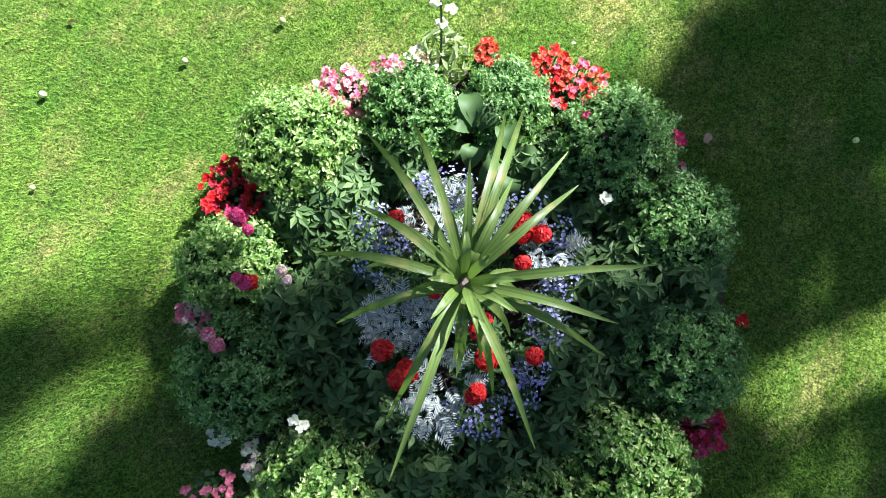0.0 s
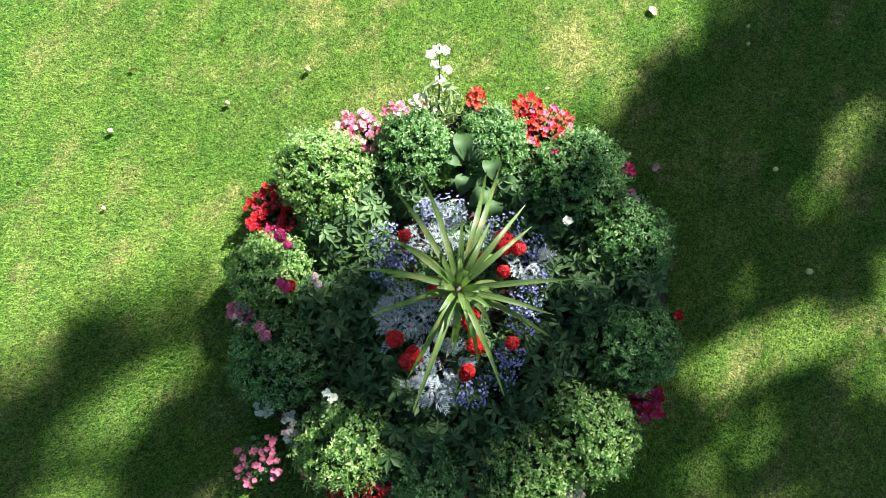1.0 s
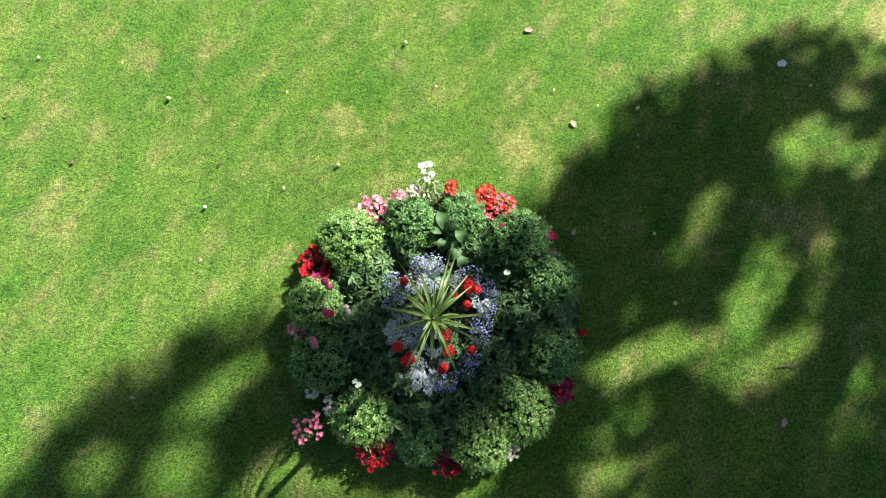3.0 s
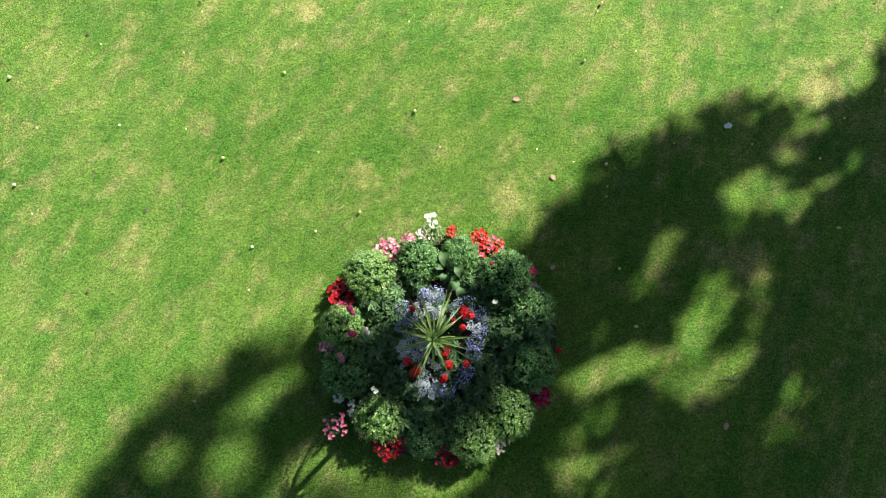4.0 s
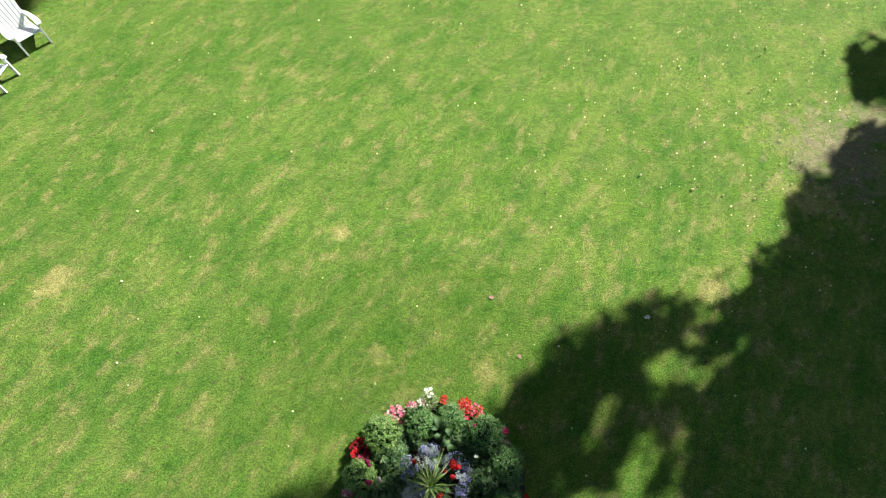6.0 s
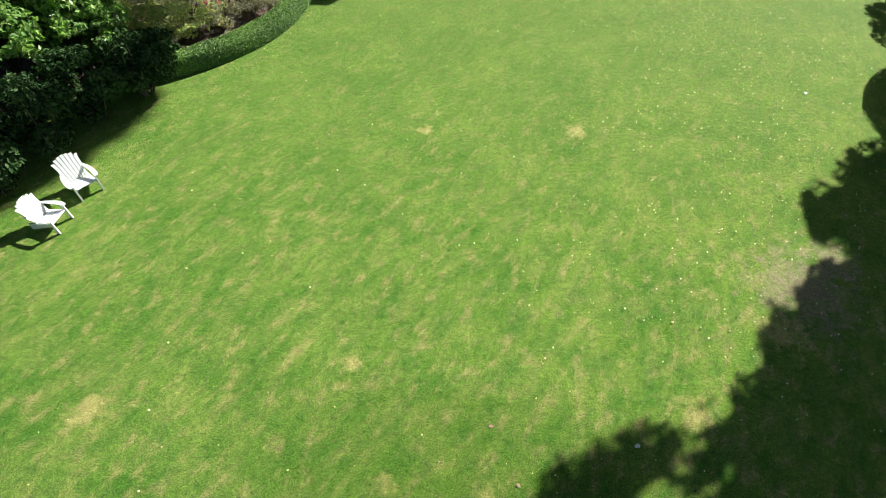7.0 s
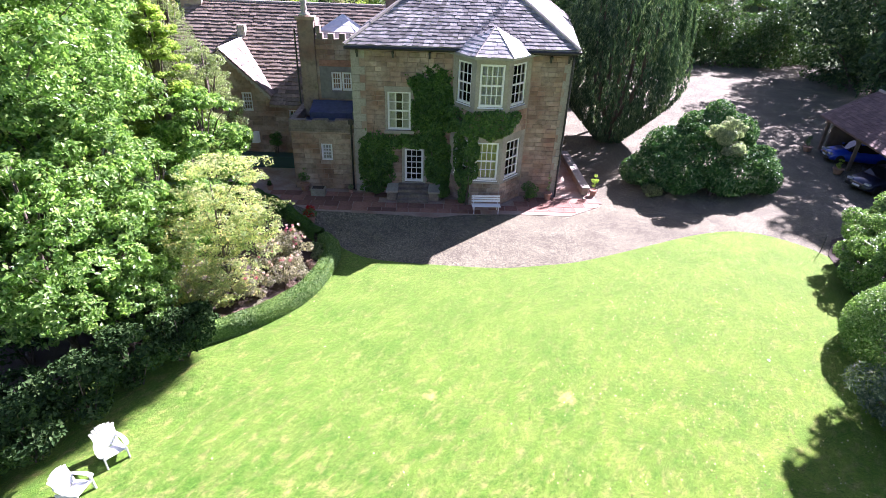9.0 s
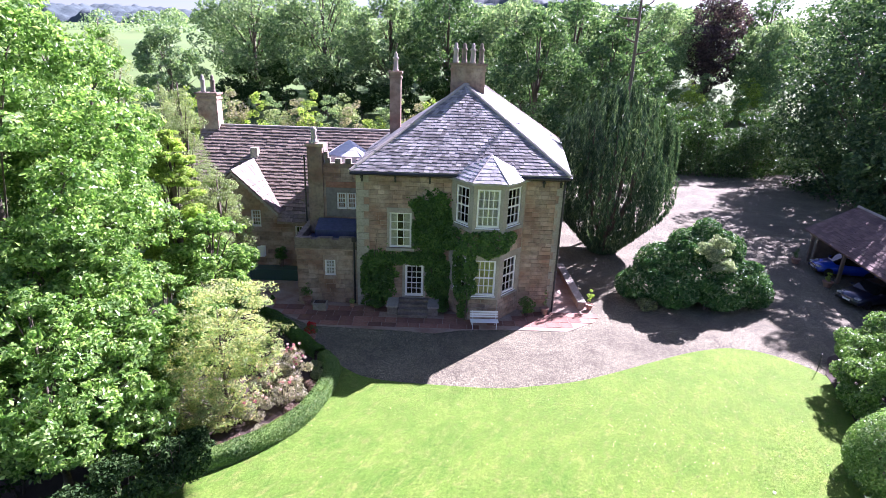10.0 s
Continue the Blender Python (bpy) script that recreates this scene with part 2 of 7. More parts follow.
L_MAPLE = leaf_mat("maple_leaf", (0.06, 0.16, 0.03), (0.27, 0.43, 0.13), (0.53, 0.66, 0.3), 0.33, 0.46, 0.36)
L_GOLD = leaf_mat("golden_leaf", (0.24, 0.33, 0.14), (0.54, 0.6, 0.34), (0.86, 0.68, 0.46), 0.4, 0.58)
L_LIME = leaf_mat("lime_leaf", (0.17, 0.29, 0.05), (0.42, 0.54, 0.13), (0.64, 0.7, 0.26), 0.42, 0.5)
L_OLIVE = leaf_mat("olive_leaf", (0.16, 0.22, 0.1), (0.34, 0.41, 0.21), (0.5, 0.55, 0.36))
L_YEW = leaf_mat("yew_needle", (0.028, 0.065, 0.038), (0.08, 0.145, 0.085), (0.27, 0.35, 0.21), 0.55, 0.22, 0.2)
L_HOLM = leaf_mat("holm_oak_leaf", (0.042, 0.1, 0.045), (0.125, 0.23, 0.095), (0.32, 0.44, 0.23), 0.45, 0.34, 0.25)
L_LAUREL = leaf_mat("laurel_leaf", (0.035, 0.095, 0.026), (0.1, 0.2, 0.058), (0.25, 0.36, 0.16), 0.36, 0.2, 0.35)
L_BOX = leaf_mat("box_leaf", (0.07, 0.17, 0.045), (0.2, 0.37, 0.12), (0.42, 0.55, 0.26), 0.5, 0.42)
L_CONIFER = leaf_mat("conifer_needle", (0.032, 0.075, 0.04), (0.09, 0.165, 0.08), (0.22, 0.31, 0.16), 0.6, 0.25, 0.15)
L_EUON = leaf_mat("golden_box_leaf", (0.1, 0.22, 0.05), (0.31, 0.48, 0.14), (0.66, 0.7, 0.36), 0.45, 0.46)
L_ASH = leaf_mat("ash_leaf", (0.1, 0.18, 0.1), (0.27, 0.38, 0.22), (0.47, 0.56, 0.37), 0.5, 0.46, 0.25)
L_COPPER = leaf_mat("copper_leaf", (0.045, 0.028, 0.045), (0.1, 0.065, 0.095), (0.17, 0.12, 0.15))
L_IVY = leaf_mat("ivy_leaf", (0.035, 0.1, 0.02), (0.095, 0.2, 0.045), (0.17, 0.3, 0.075), 0.42, 0.25)
L_HEDGE = leaf_mat("hedge_leaf", (0.07, 0.16, 0.04), (0.19, 0.33, 0.1), (0.38, 0.5, 0.24), 0.36, 0.38)
L_RHODO = leaf_mat("rhododendron_leaf", (0.026, 0.09, 0.028), (0.085, 0.215, 0.065), (0.31, 0.45, 0.23), 0.45, 0.22, 0.22)
L_SAGE = leaf_mat("sage_leaf", (0.19, 0.25, 0.17), (0.37, 0.43, 0.32), (0.58, 0.62, 0.5))
L_BLUE = leaf_mat("blue_needle", (0.06, 0.1, 0.085), (0.14, 0.19, 0.165), (0.36, 0.41, 0.36))
L_ROSE = leaf_mat("rose_leaf", (0.2, 0.2, 0.13), (0.4, 0.38, 0.28), (0.6, 0.5, 0.43))
L_TRIM = leaf_mat("hedge_box_leaf", (0.06, 0.14, 0.03), (0.2, 0.35, 0.09), (0.42, 0.54, 0.2), 0.5, 0.18)
L_BRONZE = leaf_mat("bronze_leaf", (0.14, 0.09, 0.08), (0.3, 0.2, 0.18), (0.45, 0.33, 0.28))
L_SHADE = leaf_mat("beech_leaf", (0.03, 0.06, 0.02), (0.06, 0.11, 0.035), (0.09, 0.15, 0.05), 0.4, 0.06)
# dark leaves: deep shade put into the colour of shrubs and bush insides
L_UNDER = leaf_mat("shade_toned_leaf", (0.02, 0.045, 0.016), (0.05, 0.1, 0.033), (0.1, 0.16, 0.06), 0.9, 0.12, 0.08)
L_BORDER = leaf_mat("border_leaf", (0.04, 0.09, 0.027), (0.1, 0.185, 0.057), (0.18, 0.28, 0.1), 0.6, 0.3)
L_SILVER = leaf_mat("silver_leaf", (0.3, 0.34, 0.34), (0.48, 0.52, 0.53), (0.66, 0.69, 0.7), 0.7, 0.15)


def sword_mat():
    """Long leaves with fine lengthwise streaks and yellowing patches."""
    m = leaf_mat("cordyline_leaf", (0.095, 0.16, 0.045), (0.165, 0.245, 0.072), (0.34, 0.37, 0.15), 0.42, 0.34)
    nt = m.node_tree
    b = nt.nodes["Principled BSDF"]
    mp = nt.nodes.new("ShaderNodeMapping")
    mp.inputs["Scale"].default_value = (4.0, 260.0, 4.0)
    nt.links.new(coords(nt), mp.inputs["Vector"])
    streak = ramp(nt, noise_tex(nt, 1.0, 4, mp.outputs[0], 0.6), [(0.35, (0.6, 0.62, 0.55)), (0.65, (1.45, 1.4, 1.2))])
    old = b.inputs["Base Color"].links[0].from_socket
    col = mix(nt, old, streak, 1.0, "MULTIPLY")
    dry = ramp(nt, noise_tex(nt, 14.0, 4), [(0.55, (0, 0, 0)), (0.75, (0.7, 0.7, 0.7))])
    nt.links.new(mix(nt, col, (0.34, 0.3, 0.11), dry), b.inputs["Base Color"])
    return m


L_CORDY = sword_mat()
P_RED = leaf_mat("red_petal", (0.42, 0.006, 0.008), (0.65, 0.015, 0.015), (0.75, 0.04, 0.03), 0.55, 0.25)
P_CRIMSON = leaf_mat("crimson_petal", (0.25, 0.006, 0.02), (0.42, 0.015, 0.04), (0.5, 0.04, 0.08), 0.55, 0.25)
P_CORAL = leaf_mat("coral_petal", (0.55, 0.05, 0.03), (0.72, 0.12, 0.06), (0.75, 0.3, 0.2), 0.55, 0.25)
P_PINK = leaf_mat("pink_petal", (0.55, 0.1, 0.2), (0.72, 0.22, 0.34), (0.8, 0.5, 0.55), 0.55, 0.25)
P_MAGENTA = leaf_mat("magenta_petal", (0.5, 0.02, 0.13), (0.65, 0.05, 0.2), (0.7, 0.12, 0.28), 0.55, 0.25)
P_BLUSH = leaf_mat("blush_petal", (0.7, 0.42, 0.44), (0.78, 0.6, 0.6), (0.82, 0.76, 0.72), 0.55, 0.25)
P_WHITE = leaf_mat("white_petal", (0.7, 0.7, 0.6), (0.8, 0.8, 0.74), (0.85, 0.85, 0.82), 0.55, 0.25)
P_BLUE = leaf_mat("blue_petal", (0.17, 0.16, 0.42), (0.32, 0.32, 0.6), (0.6, 0.62, 0.78), 0.55, 0.25)
GRASS = leaf_mat("grass_blade", (0.085, 0.2, 0.025), (0.2, 0.36, 0.06), (0.3, 0.42, 0.1), 0.6, 0.4, 0.15)


# ---- building helpers ----
def thing(name, label, category, m=None, group="", kind=""):
    ob = new(name)
    ob.empty_display_size = 0.1
    if m is not None:
        ob.matrix_world = m
    return tagged(ob, label, category, group, kind)


def finish(name, me, material, parent, label):
    me.materials.append(material)
    ob = new(name, me)
    if parent is not None:
        ob.parent = parent
    if label:
        ob["label"] = label
    return ob


def part(name, bm, material, parent=None, label="", smooth=False):
    me = bpy.data.meshes.new(name)
    bmesh.ops.recalc_face_normals(bm, faces=bm.faces)
    if smooth:
        for f in bm.faces:
            f.smooth = True
    bm.to_mesh(me)
    bm.free()
    return finish(name, me, material, parent, label)


def part_np(name, verts, faces, material, parent=None, label="", smooth=False):
    """A mesh from arrays of corners and of faces that all have as many sides."""
    me = bpy.data.meshes.new(name)
    verts, faces = np.asarray(verts, np.float32), np.asarray(faces, np.int32)
    n, k = faces.shape
    me.vertices.add(len(verts))
    me.vertices.foreach_set("co", verts.ravel())
    me.loops.add(n * k)
    me.loops.foreach_set("vertex_index", faces.ravel())
    me.polygons.add(n)
    me.polygons.foreach_set("loop_start", np.arange(0, n * k, k, dtype=np.int32))
    me.polygons.foreach_set("use_smooth", np.full(n, smooth))
    me.update(calc_edges=True)
    return finish(name, me, material, parent, label)


def box(bm, x0, x1, y0, y1, z0, z1, bevel=0.0, m=None):
    vs = [bm.verts.new(v) for v in ((x0, y0, z0), (x1, y0, z0), (x1, y1, z0), (x0, y1, z0), (x0, y0, z1), (x1, y0, z1), (x1, y1, z1), (x0, y1, z1))]
    fs = [bm.faces.new([vs[i] for i in f]) for f in ((3, 2, 1, 0), (4, 5, 6, 7), (0, 1, 5, 4), (1, 2, 6, 5), (2, 3, 7, 6), (3, 0, 4, 7))]
    if bevel:
        es = list({e for f in fs for e in f.edges})
        r = bmesh.ops.bevel(bm, geom=es, offset=bevel, segments=2, affect="EDGES", profile=0.7)
        vs = list({v for f in r["faces"] for v in f.verts} | {v for v in vs if v.is_valid})
    if m is not None:
        bmesh.ops.transform(bm, matrix=m, verts=vs)
    return vs


def boxes(*dims, bevel=0.0):
    bm = bmesh.new()
    for d in dims:
        box(bm, *d, bevel=bevel)
    return bm


def tube(bm, pts, radii, seg=8, cap=True):
    """A tapered round bar along a line of points."""
    pts = [Vector(p) for p in pts]
    rings = []
    for i, p in enumerate(pts):
        d = (pts[min(i + 1, len(pts) - 1)] - pts[max(i - 1, 0)]).normalized()
        a = d.orthogonal().normalized() if abs(d.z) < 0.9 else Vector((1, 0, 0)).cross(d).normalized()
        b = d.cross(a)
        r = radii[i] if isinstance(radii, (list, tuple)) else radii
        rings.append([bm.verts.new(p + (a * math.cos(k * math.tau / seg) + b * math.sin(k * math.tau / seg)) * r) for k in range(seg)])
    for lo, hi in zip(rings, rings[1:]):
        for k in range(seg):
            bm.faces.new((lo[k], lo[(k + 1) % seg], hi[(k + 1) % seg], hi[k]))
    if cap:
        bm.faces.new(rings[0][::-1])
        bm.faces.new(rings[-1])


def tubes(*lines, seg=8):
    bm = bmesh.new()
    for pts, radii in lines:
        tube(bm, pts, radii, seg)
    return bm


def lathe(profile, seg=20):
    """A turned shape from (radius, height) pairs."""
    bm = bmesh.new()
    rings = [[bm.verts.new((r * math.cos(k * math.tau / seg), r * math.sin(k * math.tau / seg), z)) for k in range(seg)] for r, z in profile]
    for lo, hi in zip(rings, rings[1:]):
        for k in range(seg):
            bm.faces.new((lo[k], lo[(k + 1) % seg], hi[(k + 1) % seg], hi[k]))
    bm.faces.new(rings[0][::-1])
    bm.faces.new(rings[-1])
    return bm


def prism(outline, z0, z1):
    """An upright slab over a plan outline."""
    bm = bmesh.new()
    top = [bm.verts.new((x, y, z1)) for x, y in outline]
    low = [bm.verts.new((x, y, z0)) for x, y in outline]
    bm.faces.new(top)
    bm.faces.new(low[::-1])
    for i in range(len(top)):
        j = (i + 1) % len(top)
        bm.faces.new((top[i], low[i], low[j], top[j]))
    return bm


def curve_through(pts, n):
    """n points along a smooth line through the given ones."""
    p = np.array([pts[0]] + list(pts) + [pts[-1]], float)
    out = []
    for s in np.linspace(0, len(pts) - 1 - 1e-6, n):
        i, f = int(s), s - int(s)
        a, b, c, d = p[i : i + 4]
        out.append(0.5 * (2 * b + (c - a) * f + (2 * a - 5 * b + 4 * c - d) * f**2 + (3 * b - a - 3 * c + d) * f**3))
    return np.array(out)


# ---- leaves ----
def unit(a):
    return a / np.maximum(np.linalg.norm(a, axis=1, keepdims=True), 1e-9)


def leaf_quads(p, n, size, rng, aspect=0.55, lay=0.8, along=None, fold=0.1):
    """A small folded leaf at each point p, facing roughly along n."""
    k = len(p)
    n = unit(n + rng.normal(0, lay, (k, 3)))
    t = rng.normal(0, 1, (k, 3)) if along is None else along + rng.normal(0, 0.22, (k, 3))
    t = unit(t - (t * n).sum(1, keepdims=True) * n)
    b = np.cross(n, t)
    s = size * rng.uniform(0.65, 1.35, (k, 1))
    v = np.stack([p - t * s * 0.5, p + b * s * aspect * 0.5 + n * s * fold, p + t * s * 0.5, p - b * s * aspect * 0.5 + n * s * fold], 1)
    return v.reshape(-1, 3), np.arange(4 * k).reshape(k, 4)


def clump_points(clumps, count, rng, thick=0.22, floor=None):
    """Points near the skins of a heap of rounded clumps (x, y, z, rx, ry, rz), and the way out at each."""
    c = np.asarray(clumps, float)
    w = (c[:, 3] * c[:, 4] + c[:, 4] * c[:, 5] + c[:, 3] * c[:, 5]) ** 1.0
    i = rng.choice(len(c), count, p=w / w.sum())
    d = unit(rng.normal(0, 1, (count, 3)))
    r = 1 - np.abs(rng.normal(0, thick, (count, 1)))
    p = c[i, :3] + d * c[i, 3:] * r
    keep = np.ones(count, bool) if floor is None else p[:, 2] > floor
    # what lies deep inside another clump is not grown
    for x in c:
        q = ((p - x[:3]) / x[3:] / 0.62) ** 2
        keep &= q.sum(1) > 1
    return p[keep], unit(d / c[i, 3:])[keep]


def crown_clumps(cx, cy, z0, z1, rx, ry, count, rng, size=0.34, top=0.5, flat=1.0):
    """Clumps that fill an egg between z0 and z1, widest at the share `top` of its height."""
    out = []
    while len(out) < count:
        a, h = rng.uniform(0, math.tau), rng.uniform(0.0, 1.0)
        wide = math.sqrt(max(0.0, 1 - ((h - top) / (1 - top if h > top else top)) ** 2)) if 0 < top < 1 else 1
        s = size * rng.uniform(0.7, 1.3) * (0.55 + 0.45 * wide)
        rr = max(0.0, wide - s * 0.8) * math.sqrt(rng.uniform(0.25, 1.0))
        z = z0 + (z1 - z0) * (s * 0.5 + h * (1 - s))
        out.append((cx + rx * rr * math.cos(a), cy + ry * rr * math.sin(a), z, rx * s, ry * s, (rx + ry) * 0.5 * s * flat * rng.uniform(0.6, 0.85)))
    return out


def sprays(p, n, gappy, rng):
    """Leaves gathered in sprays, with dark gaps between them."""
    if not gappy:
        return p, n
    w = p / gappy + rng.uniform(0, 9, 3)
    s = np.sin(w[:, 0] + 1.7 * np.sin(w[:, 1] * 0.8)) + np.sin(w[:, 1] + 1.7 * np.sin(w[:, 2] * 0.9)) + np.sin(w[:, 2] * 1.3 + 1.7 * np.sin(w[:, 0] * 0.7))
    return p[s > -0.5], n[s > -0.5]


def make_tree(name, label, x, y, h, r, base, clumps, leaves, size, leaf, seed, ry=None, top=0.5, trunk=None, aspect=0.55, lay=0.8, csize=0.34, category="tree", along=None, lean=(0, 0), group="", z=0.0, given=None, flat=1.0, thick=0.38, gappy=0.0):
    """A tapered trunk with limbs into a crown of leafy clumps."""
    rng = np.random.default_rng(seed)
    tree = thing(name, label, category, Matrix.Translation((x, y, z)), group)
    cl = given or crown_clumps(lean[0], lean[1], base, h, r, ry or r, clumps, rng, csize, top, flat)
    bm = bmesh.new()
    tr = trunk or 0.018 * h + 0.05
    mid = Vector((lean[0] * 0.6, lean[1] * 0.6, base + (h - base) * 0.55))
    tube(bm, [(0, 0, -0.1), (0, 0, 0.15), (lean[0] * 0.1, lean[1] * 0.1, base * 0.6 + 0.3), mid, (lean[0], lean[1], h * 0.93)], [tr * 1.5, tr * 1.1, tr * 0.85, tr * 0.5, tr * 0.08], 9)
    for c in cl[:: max(1, len(cl) // 26)]:
        end = Vector(c[:3])
        start = Vector((mid.x * 0.7, mid.y * 0.7, min(max(base * 0.7, end.z - 0.35 * (h - base)), h * 0.75)))
        bend = start.lerp(end, 0.55) + Vector((0, 0, 0.06 * h))
        limb = bm if y > 65 else bmesh.new()
        tube(limb, [start, bend, end], [tr * 0.26, tr * 0.15, tr * 0.05], 6)
        if limb is not bm:
            part("limb", limb, BARK, tree, smooth=True)
    part("trunk", bm, BARK, tree, smooth=True)
    p, n = clump_points(cl, leaves, rng, thick)
    p, n = sprays(p, n, gappy, rng)
    n = n + np.array((0, 0, 0.5))
    d = None if along is None else np.tile(np.array(along, float), (len(p), 1)) + 0.4 * n
    v, f = leaf_quads(p, n, size, rng, aspect, lay, d)
    crown = part_np("crown", v, f, leaf, tree)
    return tree


def make_shrub(name, label, x, y, clumps, leaves, size, leaf, seed, aspect=0.55, lay=0.7, category="shrub", stems=True, z=0.0, along=None, group="", thick=0.2, gappy=0.0):
    """A shrub from clumps given round its foot."""
    rng = np.random.default_rng(seed)
    shrub = thing(name, label, category, Matrix.Translation((x, y, z)), group)
    p, n = clump_points(clumps, leaves, rng, thick, 0.02)
    p, n = sprays(p, n, gappy, rng)
    n = n + np.array((0, 0, 0.4))
    d = None if along is None else np.tile(np.array(along, float), (len(p), 1)) + 0.5 * n
    v, f = leaf_quads(p, n, size, rng, aspect, lay, d)
    part_np("foliage", v, f, leaf, shrub)
    if stems:
        bm = bmesh.new()
        for c in clumps[:14]:
            tube(bm, [(c[0] * 0.25, c[1] * 0.25, -0.03), (c[0] * 0.6, c[1] * 0.6, c[2] * 0.5), (c[0], c[1], c[2])], [0.02 + 0.012 * c[3], 0.015 + 0.01 * c[3], 0.006], 5)
        tagged(part("woody_base", bm, BARK, shrub), kind="stuff")
    return shrub


# ---- the ground ----
def rise(x, y):
    """The land is level round the house and climbs behind it to far hills."""
    left = np.clip((7 - x) / 12, 0, 1)
    left = left * left * (3 - 2 * left)
    a = left * np.clip(y - 46, 0, 111) * 0.142 + (1 - left) * np.clip(y - 84, 0, 73) * 0.215
    b = np.clip(y - 157, 0, 900) * 0.066 + np.clip(y - 1057, 0, 3000) * 0.03
    swell = 9 * np.sin(x * 0.004 + 1.0) * np.clip((y - 200) / 600, 0, 1) + 24 * np.sin(x * 0.0021 + y * 0.0012) * np.clip((y - 500) / 900, 0, 1)
    ridge = 38 * np.clip((y - 1100) / 900, 0, 1) ** 2 * (1 + 0.35 * np.sin(x * 0.0019 + 0.6) + 0.12 * np.sin(x * 0.006))
    return a + b + swell + ridge - 0.12


def grid_mesh(name, xs, ys, zf, material, label, category):
    gx, gy = np.meshgrid(xs, ys)
    v = np.stack([gx, gy, zf(gx, gy)], -1).reshape(-1, 3)
    w = len(xs)
    i = (np.arange(len(ys) - 1)[:, None] * w + np.arange(w - 1)).ravel()
    ob = part_np(name, v, np.stack([i, i + 1, i + w + 1, i + w], 1), material, smooth=True)
    return tagged(ob, label, category, kind="structure")


far_x = np.concatenate([-np.geomspace(2600, 60, 34), np.linspace(-50, 50, 41), np.geomspace(60, 2600, 34)])
far_y = np.concatenate([-np.geomspace(900, 40, 12), np.linspace(-20, 80, 41), np.geomspace(85, 2600, 60)])
grid_mesh("ground", far_x, far_y, rise, FIELD, "green pasture rising to distant hills", "ground")

HOUSE = pose(-7.05, 28.35, 0, 0, 0, 5)


def at_house(u, v):
    p = HOUSE @ Vector((u, v, 0))
    return p.x, p.y


LAWN_EDGE = curve_through([(-7.6, 22.0), (-6.7, 21.86), (-5.08, 20.84), (-3.44, 20.6), (-1.88, 20.59), (1.21, 20.71), (3.29, 21.23), (4.91, 21.79), (6.81, 22.8), (8.88, 24.04), (11.26, 25.4), (13.28, 26.18), (14.72, 26.15), (15.91, 25.63), (16.87, 24.77), (17.4, 23.9)], 70)
outline = [tuple(p) for p in LAWN_EDGE] + [(24, 20), (30, 8), (30, -28), (-30, -28), (-26, 4), (-16, 20)]
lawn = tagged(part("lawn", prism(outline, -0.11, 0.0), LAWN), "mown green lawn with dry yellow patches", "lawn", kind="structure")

drive = [(-14, 22.5), (-7.6, 21.5), (-5, 20.3), (1, 20.2), (8, 22.8), (13, 25.2), (17, 23), (21, 21), (32, 24), (46, 44), (48, 82), (18, 82), (4, 62), (-16, 40)]
tagged(part("gravel_drive", prism(drive, -0.118, -0.035), GRAVEL), "pale grey gravel drive", "drive", kind="structure")


# ---- the house ----
house = thing("house", "two-storey brown sandstone country house with slate roofs", "house", HOUSE)


def panel(bm, u0, u1, z0, z1, v0, v1, holes=(), m=None):
    """A wall slab with openings that go right through it."""
    us = sorted({u0, u1, *[h[0] for h in holes], *[h[1] for h in holes]})
    zs = sorted({z0, z1, *[h[2] for h in holes], *[h[3] for h in holes]})
    for a, b in zip(us, us[1:]):
        for c, d in zip(zs, zs[1:]):
            if not any(h[0] <= a and b <= h[1] and h[2] <= c and d <= h[3] for h in holes):
                box(bm, a, b, v0, v1, c, d, 0, m)
    # weld the cells into one slab
    bmesh.ops.remove_doubles(bm, verts=bm.verts, dist=0.0005)
    seen = {}
    for f in bm.faces:
        seen.setdefault(frozenset(f.verts), []).append(f)
    bmesh.ops.delete(bm, geom=[f for fs in seen.values() if len(fs) > 1 for f in fs], context="FACES_ONLY")


